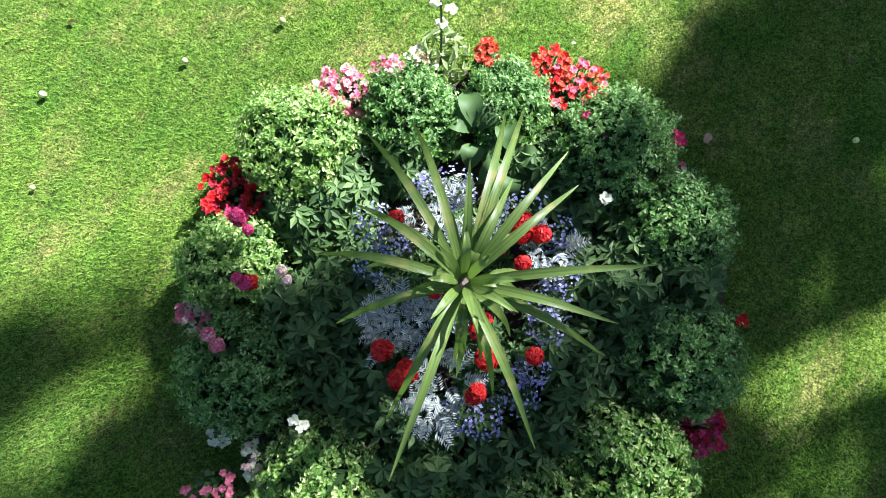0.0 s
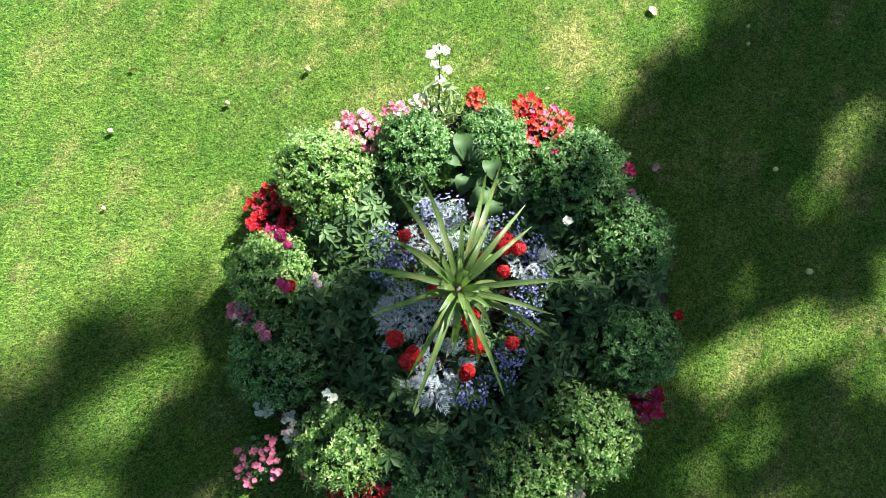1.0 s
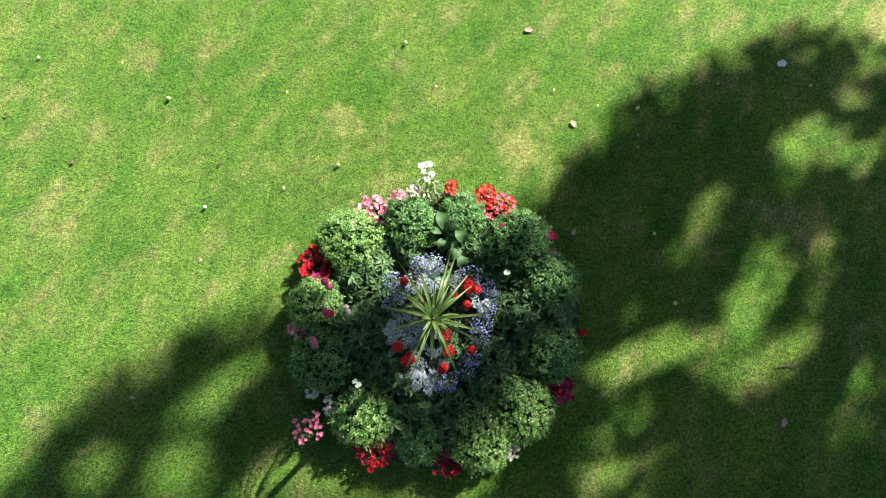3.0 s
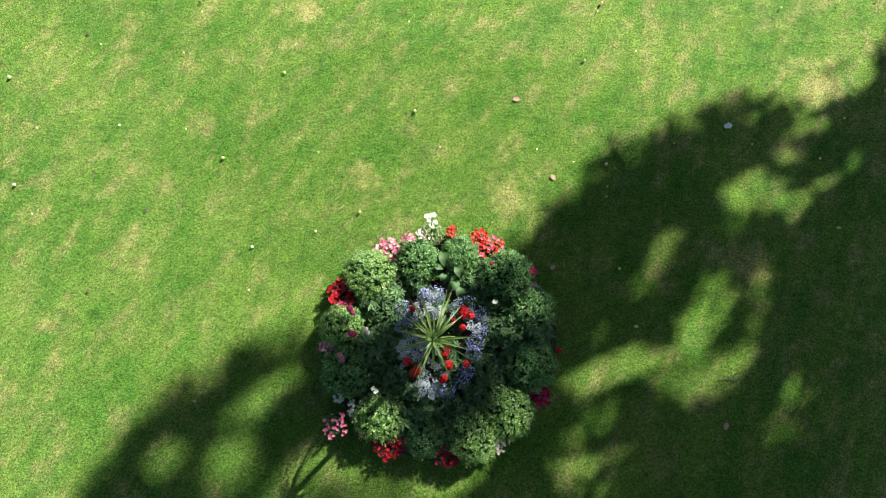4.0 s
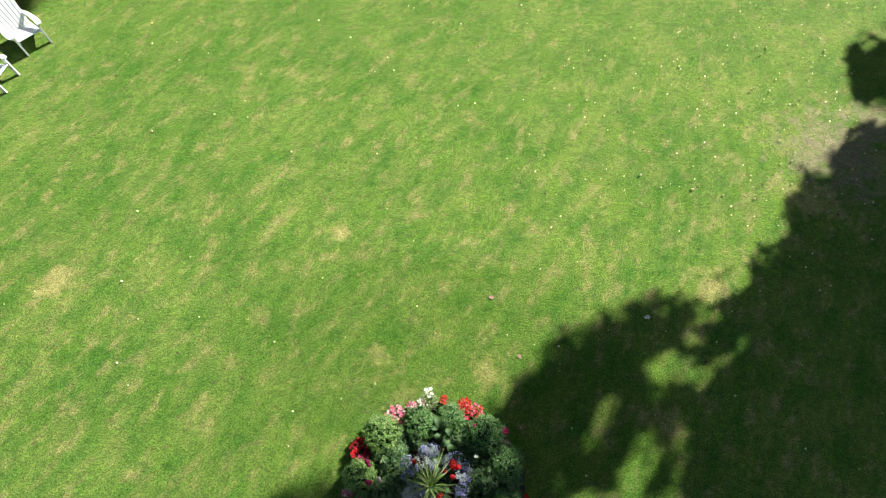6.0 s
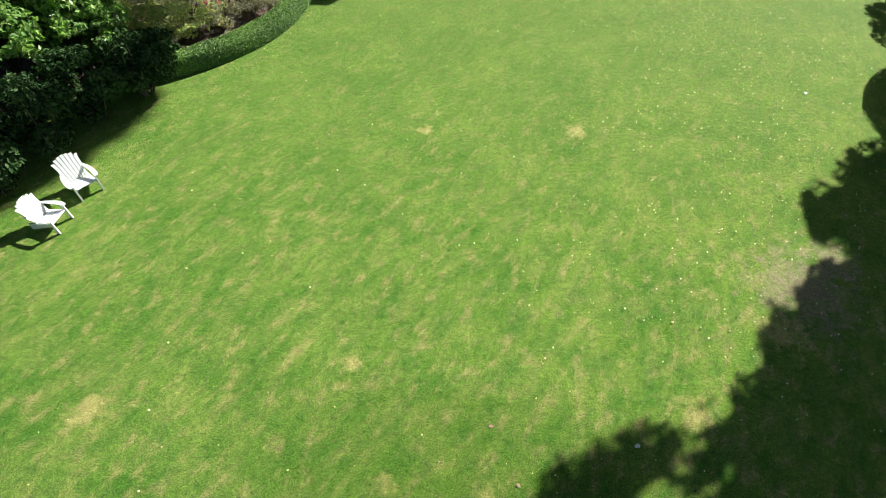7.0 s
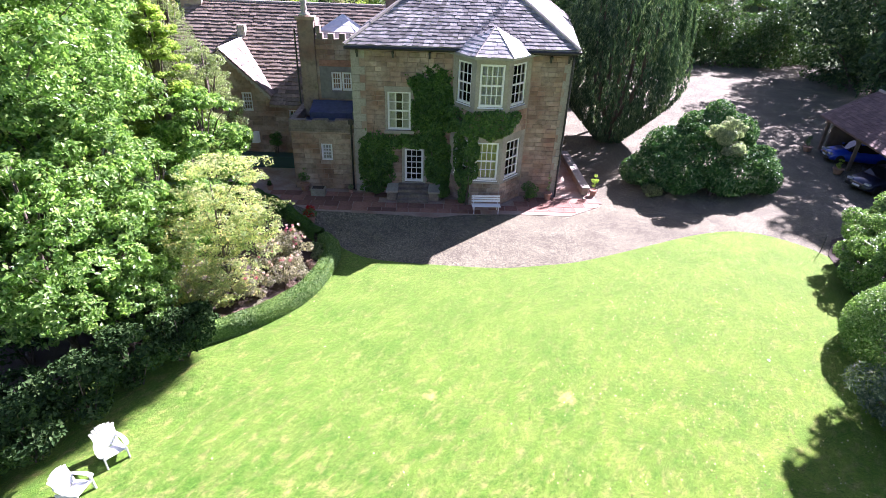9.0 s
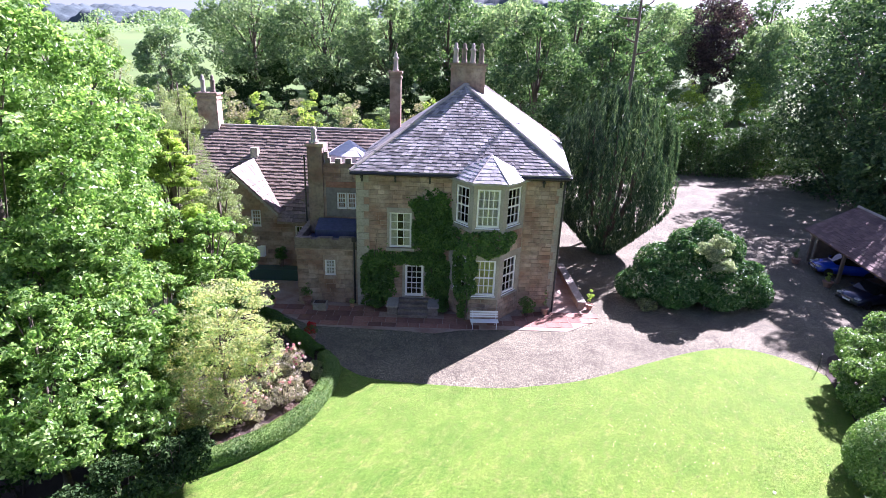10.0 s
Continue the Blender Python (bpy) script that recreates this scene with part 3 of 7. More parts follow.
def sash(parent, m, w, h, cols, rows, name="window", label="", drape=None, lower=0, rim=0.1):
    """A white glazed window, its lower left corner at m, facing -y: frame, glazing bars, panes, drapes behind."""
    bm = bmesh.new()
    f, d = rim, 0.09
    for a in ((0, f, 0, d, 0, h), (w - f, w, 0, d, 0, h), (f, w - f, 0, d, h - f, h), (f, w - f, 0, d, 0, f * 1.2)):
        box(bm, *a)
    box(bm, -0.05, w + 0.05, -0.07, 0.0, -0.07, -0.004)
    pw, ph, bar = (w - 2 * f) / cols, (h - 2.2 * f) / rows, 0.022
    win = part(name, bm, WHITE, parent, label)
    for i in range(1, cols):
        part("glazing_bar", boxes((f + i * pw - bar, f + i * pw + bar, 0.012, 0.05, 1.2 * f, h - f)), WHITE, win)
    for j in range(1, rows):
        k = 2.0 if rows % 2 == 0 and j == rows // 2 else 1.0
        part("glazing_bar", boxes((f, w - f, 0.008, 0.054, 1.2 * f + j * ph - bar * k, 1.2 * f + j * ph + bar * k)), WHITE, win)
    win.matrix_local = m
    me = bpy.data.meshes.new("pane")
    me.from_pydata([(0, 0, 0), (pw - 2 * bar, 0, 0), (pw - 2 * bar, 0, ph - 2 * bar), (0, 0, ph - 2 * bar)], [], [(0, 1, 2, 3)])
    me.materials.append(GLASS)
    for i in range(cols):
        for j in range(rows):
            p = new("pane", me)
            p.parent, p.location = win, (f + i * pw + bar, 0.03, 1.2 * f + j * ph + bar)
    if drape:
        bm = bmesh.new()
        n = 14
        for a, b in drape[1:]:
            for k in range(n):
                x0, x1 = (a + (b - a) * k / n) * w, (a + (b - a) * (k + 1) / n) * w
                y0, y1 = 0.22 + 0.03 * (k % 2), 0.22 + 0.03 * ((k + 1) % 2)
                vs = [bm.verts.new(c) for c in ((x0, y0, 0.02), (x1, y1, 0.02), (x1, y1, h), (x0, y0, h))]
                bm.faces.new(vs)
        c = part("curtain", bm, drape[0], win, "pale drawn-back curtains")
    return win


BLOCK = None


def stone_block():
    """One dressed block: a slab with a chamfered face, 1 x 1, facing -y."""
    bm = bmesh.new()
    back = [bm.verts.new(v) for v in ((0, 0, 0), (1, 0, 0), (1, 0, 1), (0, 0, 1))]
    edge = [bm.verts.new(v) for v in ((0.012, -0.6, 0.02), (0.988, -0.6, 0.02), (0.988, -0.6, 0.98), (0.012, -0.6, 0.98))]
    face = [bm.verts.new(v) for v in ((0.03, -1, 0.06), (0.97, -1, 0.05), (0.965, -1, 0.94), (0.035, -1, 0.95))]
    for a, b in ((back, edge), (edge, face)):
        for i in range(4):
            bm.faces.new((a[i], a[(i + 1) % 4], b[(i + 1) % 4], b[i]))
    bm.faces.new(face)
    bmesh.ops.recalc_face_normals(bm, faces=bm.faces)
    me = bpy.data.meshes.new("stone")
    bm.to_mesh(me)
    bm.free()
    me.materials.append(STONE)
    return me


BLOCK = stone_block()
coursing = random.Random(11)
STONE_JOBS = []


def course(parent, u0, u1, z0, z1, v, holes=(), row=0.25, long=(0.3, 0.7), m=None):
    """Courses of stone in front of a wall; they are laid at the end of the file."""
    STONE_JOBS.append((parent, u0, u1, z0, z1, v, holes, row, long, m))


LAID = {}


def lay_stones(parent, u0, u1, z0, z1, v, holes, row, long, m):
    rest = []
    n = max(1, round((z1 - z0) / row))
    for j in range(n):
        a, b = z0 + (z1 - z0) * j / n, z0 + (z1 - z0) * (j + 1) / n
        gaps = sorted((max(h[0], u0), min(h[1], u1)) for h in holes if h[2] < b - 0.03 and h[3] > a + 0.03)
        spans, x = [], u0
        for g in gaps:
            if g[0] > x:
                spans.append((x, g[0]))
            x = max(x, g[1])
        spans.append((x, u1))
        for s, e in spans:
            while e - s > 0.05:
                w = coursing.uniform(*long)
                if e - s - w < 0.25:
                    w = e - s
                loc = Matrix.Translation((s + 0.004, v, a + 0.004)) @ Matrix.Diagonal((w - 0.014, coursing.uniform(0.012, 0.04), b - a - coursing.uniform(0.012, 0.03), 1))
                if m is not None:
                    loc = m @ loc
                s += w
                if LAID.get(parent.name, 0) >= 300:
                    rest.append(loc)
                    continue
                LAID[parent.name] = LAID.get(parent.name, 0) + 1
                ob = new("stone", BLOCK)
                ob.parent = parent
                ob.matrix_local = loc
    if rest:
        shape = np.array([tuple(q.co) + (1.0,) for q in BLOCK.vertices])
        quads = np.array([tuple(q.vertices) for q in BLOCK.polygons])
        vs = np.concatenate([(shape @ np.array(q).T)[:, :3] for q in rest])
        fs = np.concatenate([quads + len(shape) * i for i in range(len(rest))])
        tagged(part_np("stones", vs, fs, STONE, parent), kind="stuff")


def slates(eave_a, eave_b, top_a, top_b, rows, width, thick, rng, lift=0.02, skip=None):
    """Overlapping slates in rows between an eave and a top edge."""
    ea, eb, ta, tb = (np.array(p, float) for p in (eave_a, eave_b, top_a, top_b))
    up = unit((np.cross(eb - ea, ta - ea if np.linalg.norm(ta - ea) > 0.01 else tb - eb))[None])[0]
    if up[2] < 0:
        up = -up
    verts = []
    for j in range(rows):
        s0, s1 = j / rows, min(1.0, (j + 1.25) / rows)
        a0, b0, a1, b1 = ea + (ta - ea) * s0, eb + (tb - eb) * s0, ea + (ta - ea) * s1, eb + (tb - eb) * s1
        n = max(1, round(np.linalg.norm(b0 - a0) / width))
        cuts = np.concatenate([[0], (np.arange(1, n) + rng.uniform(-0.28, 0.28, max(0, n - 1)) + (0.25 if j % 2 else -0.25)) / n, [1]]).clip(0, 1)
        for c, d in zip(cuts, cuts[1:]):
            g = 0.004 / max(0.05, np.linalg.norm(b0 - a0))
            o = lift + rng.uniform(0, 0.5 * thick)
            low, high = up * (o + thick * 1.7), up * (o + thick * 0.35)
            drop = (a0 - a1) * rng.uniform(-0.06, 0.14)
            p, q, r, s = a0 + (b0 - a0) * (c + g) + drop, a0 + (b0 - a0) * (d - g) + drop, a1 + (b1 - a1) * (d - g), a1 + (b1 - a1) * (c + g)
            if skip and skip((p + q + r + s) / 4):
                continue
            verts += [p + low, q + low, r + high, s + high, p + low - up * thick, q + low - up * thick, r + high - up * thick, s + high - up * thick]
    k = len(verts) // 8
    f = np.array([(0, 1, 2, 3), (0, 4, 5, 1), (1, 5, 6, 2), (3, 7, 4, 0)])
    return np.array(verts), (np.arange(k)[:, None, None] * 8 + f).reshape(-1, 4)


def slope(name, parent, material, corners, rows, width, thick, seed, label="", skip=None, single=0):
    """One roof slope: a boarded deck under real slates. corners: eave left, eave right, top right, top left."""
    a, b, c, d = corners
    bm = bmesh.new()
    lo = [bm.verts.new(Vector(p) - Vector((0, 0, 0.1))) for p in corners]
    hi = [bm.verts.new(p) for p in corners]
    if Vector(c) == Vector(d):
        bmesh.ops.remove_doubles(bm, verts=bm.verts, dist=0.001)
        bm.free()
        bm = bmesh.new()
        lo = [bm.verts.new(Vector(p) - Vector((0, 0, 0.1))) for p in (a, b, c)]
        hi = [bm.verts.new(p) for p in (a, b, c)]
    bm.faces.new(hi)
    bm.faces.new(lo[::-1])
    for i in range(len(hi)):
        j = (i + 1) % len(hi)
        bm.faces.new((hi[i], lo[i], lo[j], hi[j]))
    deck = part(name, bm, material, parent, label)
    v, f = slates(a, b, d, c, rows, width, thick, np.random.default_rng(seed), skip=skip)
    many = min(single, len(v) // 8)
    if len(v) > many * 8:
        tagged(part_np("slates", v[many * 8 :], f[many * 4 :] - many * 8, material, deck), kind="stuff")
    for i in range(many):
        part_np("slate", v[i * 8 : i * 8 + 8], f[:4], material, deck)
    return deck


def ridge_line(parent, p0, p1, r=0.13, step=0.5, name="ridge_stone"):
    """Half-round stone ridge pieces end to end."""
    p0, p1 = Vector(p0), Vector(p1)
    n = max(1, round((p1 - p0).length / step))
    for i in range(n):
        bm = bmesh.new()
        a, b = p0.lerp(p1, i / n), p0.lerp(p1, (i + 0.97) / n)
        tube(bm, [a, b], [r * coursing.uniform(0.93, 1.07)] * 2, 8)
        part(name, bm, RIDGE, parent)


# main block
W1 = (1.86, 3.12, 3.7, 5.8)
DOOR = (2.78, 3.86, 0.66, 2.66)
BAYGAP = (5.45, 9.35, 0.4, 7.8)
W, D, EAVE = 11.6, 13.0, 7.95
bm = bmesh.new()
panel(bm, 0, W, -0.1, EAVE, 0.0, 0.45, [W1, DOOR, BAYGAP])
wall = part("wall_front", bm, MORTAR, house, "coursed brown sandstone wall")
course(wall, 0.72, W - 0.42, 0.0, EAVE - 0.1, 0.0, [(W1[0] - 0.12, W1[1] + 0.12, W1[2] - 0.16, W1[3] + 0.3), (DOOR[0] - 0.14, DOOR[1] + 0.14, 0, DOOR[3] + 0.3), (5.3, 9.5, 0, 7.85)])
for u in (0.0, W - 0.42):
    for j in range(19):
        s = 0.0 if (j % 2) == (u > 1) else 0.14
        a, b = (u, u + 0.71 - 2 * s) if u < 1 else (u + s, u + 0.42)
        part("quoin", boxes((a, b, -0.045, 0.0, j * 0.415 + 0.005, j * 0.415 + 0.408), bevel=0.008), DRESSED, wall, "pale dressed corner stone")
bm = bmesh.new()
panel(bm, 0, 0.45, -0.1, EAVE, 0.45, D, m=None)
box(bm, 0.45, 12.0, D - 0.45, D, -0.1, EAVE)
part("wall_back", bm, MORTAR, house)
side = boxes((0, 0.45, 0.45, D, -0.1, EAVE))
for v in side.verts:
    v.co.x += (W - 0.45) + v.co.y * 0.1
part("wall_side", side, STONE, house)
# unseen rooms: near-black floor and partition keep the windows dark
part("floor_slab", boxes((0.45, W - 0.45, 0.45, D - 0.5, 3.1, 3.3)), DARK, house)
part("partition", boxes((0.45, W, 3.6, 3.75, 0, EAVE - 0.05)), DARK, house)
part("window_surround", boxes((W1[0] - 0.12, W1[0], -0.03, 0.2, W1[2], W1[3]), (W1[1], W1[1] + 0.12, -0.03, 0.2, W1[2], W1[3]), (W1[0] - 0.16, W1[1] + 0.16, -0.035, 0.2, W1[3], W1[3] + 0.28), (W1[0] - 0.18, W1[1] + 0.18, -0.12, 0.2, W1[2] - 0.16, W1[2])), DRESSED, house)
part("door_surround", boxes((DOOR[0] - 0.14, DOOR[0], -0.03, 0.2, 0.6, DOOR[3]), (DOOR[1], DOOR[1] + 0.14, -0.03, 0.2, 0.6, DOOR[3]), (DOOR[0] - 0.18, DOOR[1] + 0.18, -0.035, 0.2, DOOR[3], DOOR[3] + 0.28), (DOOR[0] - 0.14, DOOR[1] + 0.14, -0.1, 0.2, 0.5, 0.66)), DRESSED, house)
sash(house, pose(W1[0], 0.1, W1[2]), W1[1] - W1[0], W1[3] - W1[2], 3, 4, drape=(CURTAIN, (0.0, 0.35), (0.66, 1.0)))
sash(house, pose(DOOR[0], 0.1, DOOR[2]), DOOR[1] - DOOR[0], DOOR[3] - DOOR[2], 3, 5, "door", "white glazed garden door", rim=0.13)

# the two-storey bay
BAY = [(5.35, 0.0), (6.48, -1.5), (8.12, -1.5), (9.45, 0.0)]
for (ua, va), (ub, vb) in zip(BAY, BAY[1:]):
    ln, an = math.hypot(ub - ua, vb - va), math.degrees(math.atan2(vb - va, ub - ua))
    mm = pose(ua, va, 0, 0, 0, an)
    gl = 0.2 if ln < 1.7 else 0.38
    holes = [(gl, ln - gl - 0.0, 1.5, 3.62), (gl, ln - gl, 5.5, 7.62)]
    bm = bmesh.new()
    panel(bm, 0, ln, -0.1, 7.95, 0.0, 0.3, holes, mm)
    bay = part("bay_wall", bm, DRESSED, house, "pale stone canted bay")
    course(bay, 0.02, ln - 0.02, 4.0, 5.2, 0.0, (), 0.28, (0.4, 0.8), mm)
    course(bay, 0.02, ln - 0.02, 0.0, 1.3, 0.0, (), 0.28, (0.4, 0.8), mm)
    for n, (a, b, c, d) in enumerate(holes):
        front = ln < 1.7
        drape = (CURTAIN_Y, (0.02, 0.98)) if front and n == 0 else (CURTAIN, (0.0, 0.98)) if front else (CURTAIN, (0.0, 0.18), (0.84, 1.0))
        sash(house, mm @ pose(a, 0.06, c), b - a, d - c, 4 if front else 3, 4, drape=drape)
        part("sill", boxes((a - 0.08, b + 0.08, -0.1, 0.05, c - 0.15, c - 0.072)), DRESSED, house).matrix_local = mm
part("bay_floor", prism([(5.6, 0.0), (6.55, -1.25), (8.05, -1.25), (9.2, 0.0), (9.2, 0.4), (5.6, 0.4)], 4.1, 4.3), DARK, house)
OUT = [(5.02, 0.0), (6.36, -1.78), (8.24, -1.78), (9.78, 0.0)]
apex = (7.42, -0.02, 9.2)
for i, ((ua, va), (ub, vb)) in enumerate(zip(OUT, OUT[1:])):
    slope("bay_roof", house, BAYSLATE, [(ua, va, 7.98), (ub, vb, 7.98), apex, apex], 8, 0.32, 0.014, 40 + i, "small slate roof over the bay", single=100)
part("bay_cornice", prism([(5.06, 0.1), (6.38, -1.72), (8.22, -1.72), (9.74, 0.1)], 7.84, 7.975), DRESSED, house)
for p in OUT[1:3]:
    ridge_line(house, (*p, 8.0), apex, 0.05, 0.4, "bay_hip")

# roof of the main block
E0, E1 = (-0.25, -0.42, 8.16), (W + 0.15, -0.42, 8.24)
B0, B1 = (-0.25, 12.6, 8.16), (13.8, 12.6, 8.5)
A0, A1 = (6.0, 5.7, 12.6), (7.25, 8.4, 12.56)
slope("roof_front", house, SLATE, [E0, E1, A0, A0], 30, 0.27, 0.02, 1, "purple-grey slate hipped roof", lambda c: 5.2 < c[0] < 9.6 and c[2] < 9.1 - abs(c[0] - 7.42) * 0.62 and c[1] < 0.9 and c[2] < 9.15 - abs(c[0] - 7.42) * 0.5, single=300)
slope("roof_side", house, SLATE, [E1, B1, A1, A0], 32, 0.36, 0.014, 2, "slate roof slope shining in the sun")
slope("roof_side", house, SLATE, [B0, E0, A0, A1], 32, 0.36, 0.014, 3)
slope("roof_back", house, SLATE, [B1, B0, A1, A1], 20, 0.5, 0.014, 4)
for a, b in ((E0, A0), (E1, A0), (A0, A1), (B1, A1), (B0, A1)):
    ridge_line(house, a, b, 0.12, 0.5, "hip_stone")
bm = bmesh.new()
tube(bm, [(-0.25, -0.5, 8.05), (W + 0.15, -0.5, 8.11)], 0.075, 8)
part("gutter", bm, BLACK, house, "black iron gutter")
bm = bmesh.new()
tube(bm, [(W + 0.2, -0.5, 8.11), (13.85, 12.6, 8.37)], 0.075, 8)
part("gutter", bm, BLACK, house)
for u in (0.35, 2.2, 4.1, 10.4, 11.35):
    part("bracket", boxes((u - 0.05, u + 0.05, -0.4, -0.046, 7.78, 7.9), (u - 0.05, u + 0.05, -0.16, -0.046, 7.55, 7.78)), BLACK, house)
part("soffit", boxes((-0.2, W + 0.1, -0.4, 0.0, 7.955, 8.04)), DARK, house)
bm = bmesh.new()
tube(bm, [(W - 0.02, -0.1, 8.0), (W - 0.02, -0.1, 0.02)], 0.055, 8)
for z in np.arange(0.6, 7.8, 0.32):
    tube(bm, [(W - 0.02, -0.1, z), (W - 0.02, -0.1, z + 0.05)], 0.075, 8)
part("downpipe", bm, BLACK, house, "black downpipe")


def chimney(u, v, z0, z1, wu, wv, pots, name="chimney"):
    stack = part(name, boxes((u - wu / 2, u + wu / 2, v - wv / 2, v + wv / 2, z0, z1), (u - wu / 2 - 0.07, u + wu / 2 + 0.07, v - wv / 2 - 0.07, v + wv / 2 + 0.07, z1 - 0.32, z1 - 0.2), (u - wu / 2 - 0.1, u + wu / 2 + 0.1, v - wv / 2 - 0.1, v + wv / 2 + 0.1, z1, z1 + 0.14), bevel=0.012), STONE, house, "tall stone chimney stack")
    for i in range(pots):
        pot = part("chimney_pot", lathe([(0.17, 0), (0.2, 0.05), (0.16, 0.12), (0.14, 0.7), (0.18, 0.78), (0.18, 0.86), (0.1, 0.9), (0.12, 1.05), (0.05, 1.2)], 12), WEATHERED if i % 2 else RIDGE, stack, smooth=True)
        pot.location = (u + (i - (pots - 1) / 2) * (wu / pots), v, z1 + 0.14)


chimney(6.2, 6.6, 11.4, 13.75, 2.15, 0.95, 4)
chimney(1.5, 8.0, 8.6, 13.1, 0.72, 0.72, 1)
chimney(-12.1, 10.6, 8.0, 11.15, 1.4, 0.9, 2)

# crenellated tower in the corner, set back
TW = (-1.66, -0.46, 5.06, 6.12)
bm = bmesh.new()
panel(bm, -3.35, 0.0, -0.1, 7.9, 3.0, 3.4, [TW])
tower = part("tower_wall", bm, MORTAR, house, "stone tower wall with battlements")
course(tower, -2.45, -0.02, 6.8, 7.9, 3.0, (), 0.28)
bm = bmesh.new()
panel(bm, -2.3, -0.02, 4.6, 6.42, 2.965, 2.998, [TW])
part("render_panel", bm, plain("grey_render", (0.2, 0.19, 0.185), 0.9, 0, 0.2, 4.0), house, "grey rendered panel round the tower window")
part("lintel_band", boxes((-2.3, -0.02, 2.955, 2.998, 6.43, 6.79), bevel=0.01), FLAG, house, "red sandstone band above the window")
bm = bmesh.new()
panel(bm, -3.35, -2.45, 3.6, 8.9, 2.85, 3.35)
box(bm, -3.45, -2.35, 2.78, 3.42, 8.9, 9.08, 0.02)
part("pier", bm, STONE, house)
part("finial", lathe([(0.3, 0), (0.3, 0.1), (0.16, 0.2), (0.2, 0.35), (0.14, 0.55), (0.2, 0.8), (0.06, 0.95)], 12), RIDGE, house, "pale stone finial", True).location = (-2.95, 3.1, 9.08)
bm = bmesh.new()
for k in range(4):
    box(bm, -2.34 + k * 0.63, -2.0 + k * 0.63, 2.95, 3.35, 7.9, 8.22 - 0.03 * (k % 2), 0.015)
box(bm, -2.36, -2.12, 2.9, 3.35, 8.21, 8.6, 0.02)
box(bm, -3.35, -2.95, 3.4, 7.0, 3.0, 8.6)
part("battlement", bm, WEATHERED, house)
part("downpipe", tubes(([(-3.5, 2.75, 8.4), (-3.5, 2.75, 4.3)], 0.05)), BLACK, house)
part("tower_roof", boxes((-2.95, 0, 3.4, 7.0, 7.4, 7.6)), LEAD, house)
for k in (0, 1):
    sash(house, pose(TW[0] + k * 0.62, 3.06, TW[2]), 0.57, TW[3] - TW[2], 3, 3)
lan = [(-2.5, 4.2), (-0.3, 4.2), (-0.3, 6.6), (-2.5, 6.6)]
part("lantern_base", boxes((-2.42, -0.36, 4.28, 6.52, 7.6, 8.15)), WHITE, house, "white roof lantern")
for i in range(4):
    a, b = lan[i], lan[(i + 1) % 4]
    slope("lantern_roof", house, PALE_LEAD, [(*a, 8.15), (*b, 8.15), (-1.2, 5.4, 8.98), (-1.2, 5.4, 8.98)], 3, 0.9, 0.012, 60 + i)

# low porch with a parapet and a lead roof
PW = (-1.98, -1.34, 1.7, 2.7)
bm = bmesh.new()
panel(bm, -3.6, -0.05, -0.1, 3.5, 0.3, 0.65, [PW])
box(bm, -3.6, -3.25, 0.65, 3.9, -0.1, 3.5)
porch = part("porch_wall", bm, MORTAR, house, "low stone porch with parapet")
course(porch, -3.58, -0.3, 0.0, 3.3, 0.3, [(PW[0] - 0.08, PW[1] + 0.08, PW[2] - 0.1, PW[3] + 0.12)], 0.3, (0.4, 0.9))
sash(house, pose(PW[0], 0.38, PW[2]), PW[1] - PW[0], PW[3] - PW[2], 3, 4, drape=(CURTAIN, (0.05, 0.95)))
bm = bmesh.new()
box(bm, -3.7, -0.05, 0.22, 0.7, 3.4, 3.55, 0.015)
box(bm, -3.65, -0.05, 0.28, 0.62, 3.55, 3.95)
for k in range(3):
    box(bm, -3.6 + k * 1.25, -2.75 + k * 1.25, 0.24, 0.64, 3.95, 4.03 + 0.03 * k, 0.03)
box(bm, -3.66, -3.3, 0.26, 3.8, 3.5, 4.05)
part("parapet", bm, WEATHERED, house, "weathered stone parapet")
part("porch_roof", boxes((-3.25, -0.05, 0.65, 2.9, 3.4, 3.5)), LEAD, house)
bm = boxes((-2.75, -0.3, 1.5, 2.75, 3.5, 3.6))
for v in bm.verts:
    if v.co.z > 3.55:
        v.co.z += 0.95 if v.co.y > 2 else 0.55
part("lead_hood", bm, LEAD, house, "blue-grey lead lean-to roof")
bm = bmesh.new()
tube(bm, [(-0.2, 0.2, 4.0), (-0.2, 0.2, 0.02)], 0.055, 8)
box(bm, -0.33, -0.07, 0.1, 0.3, 3.9, 4.15)
part("downpipe", bm, BLACK, house)

# low wing with its stone-slated roof
WG = (-7.5, -6.86, 3.35, 4.5)
bm = bmesh.new()
panel(bm, -12.3, -3.4, -0.1, 4.05, 4.2, 4.6, [(WG[0], WG[1], WG[2], 4.05), (-4.7, -4.15, 2.2, 3.5)])
wing = part("wing_wall", bm, MORTAR, house, "low stone wing")
course(wing, -12.25, -3.6, 0.0, 4.0, 4.2, [(WG[0] - 0.06, WG[1] + 0.06, WG[2] - 0.1, 4.1), (-4.78, -4.08, 2.1, 3.6)], 0.3, (0.4, 0.9))
bm = bmesh.new()
for tri in ([(-10.9, 4.55), (-5.7, 4.55), (-8.3, 6.95)],):
    fr = [bm.verts.new((u, 4.2, z)) for u, z in tri]
    bk = [bm.verts.new((u, 4.5, z)) for u, z in tri]
    bm.faces.new(fr)
    bm.faces.new(bk[::-1])
    for i in range(3):
        bm.faces.new((fr[i], fr[(i + 1) % 3], bk[(i + 1) % 3], bk[i]))
panel(bm, -10.9, -5.7, 4.05, 4.55, 4.2, 4.5, [(WG[0], WG[1], 4.05, WG[3])])
part("gable_wall", bm, STONE, house)
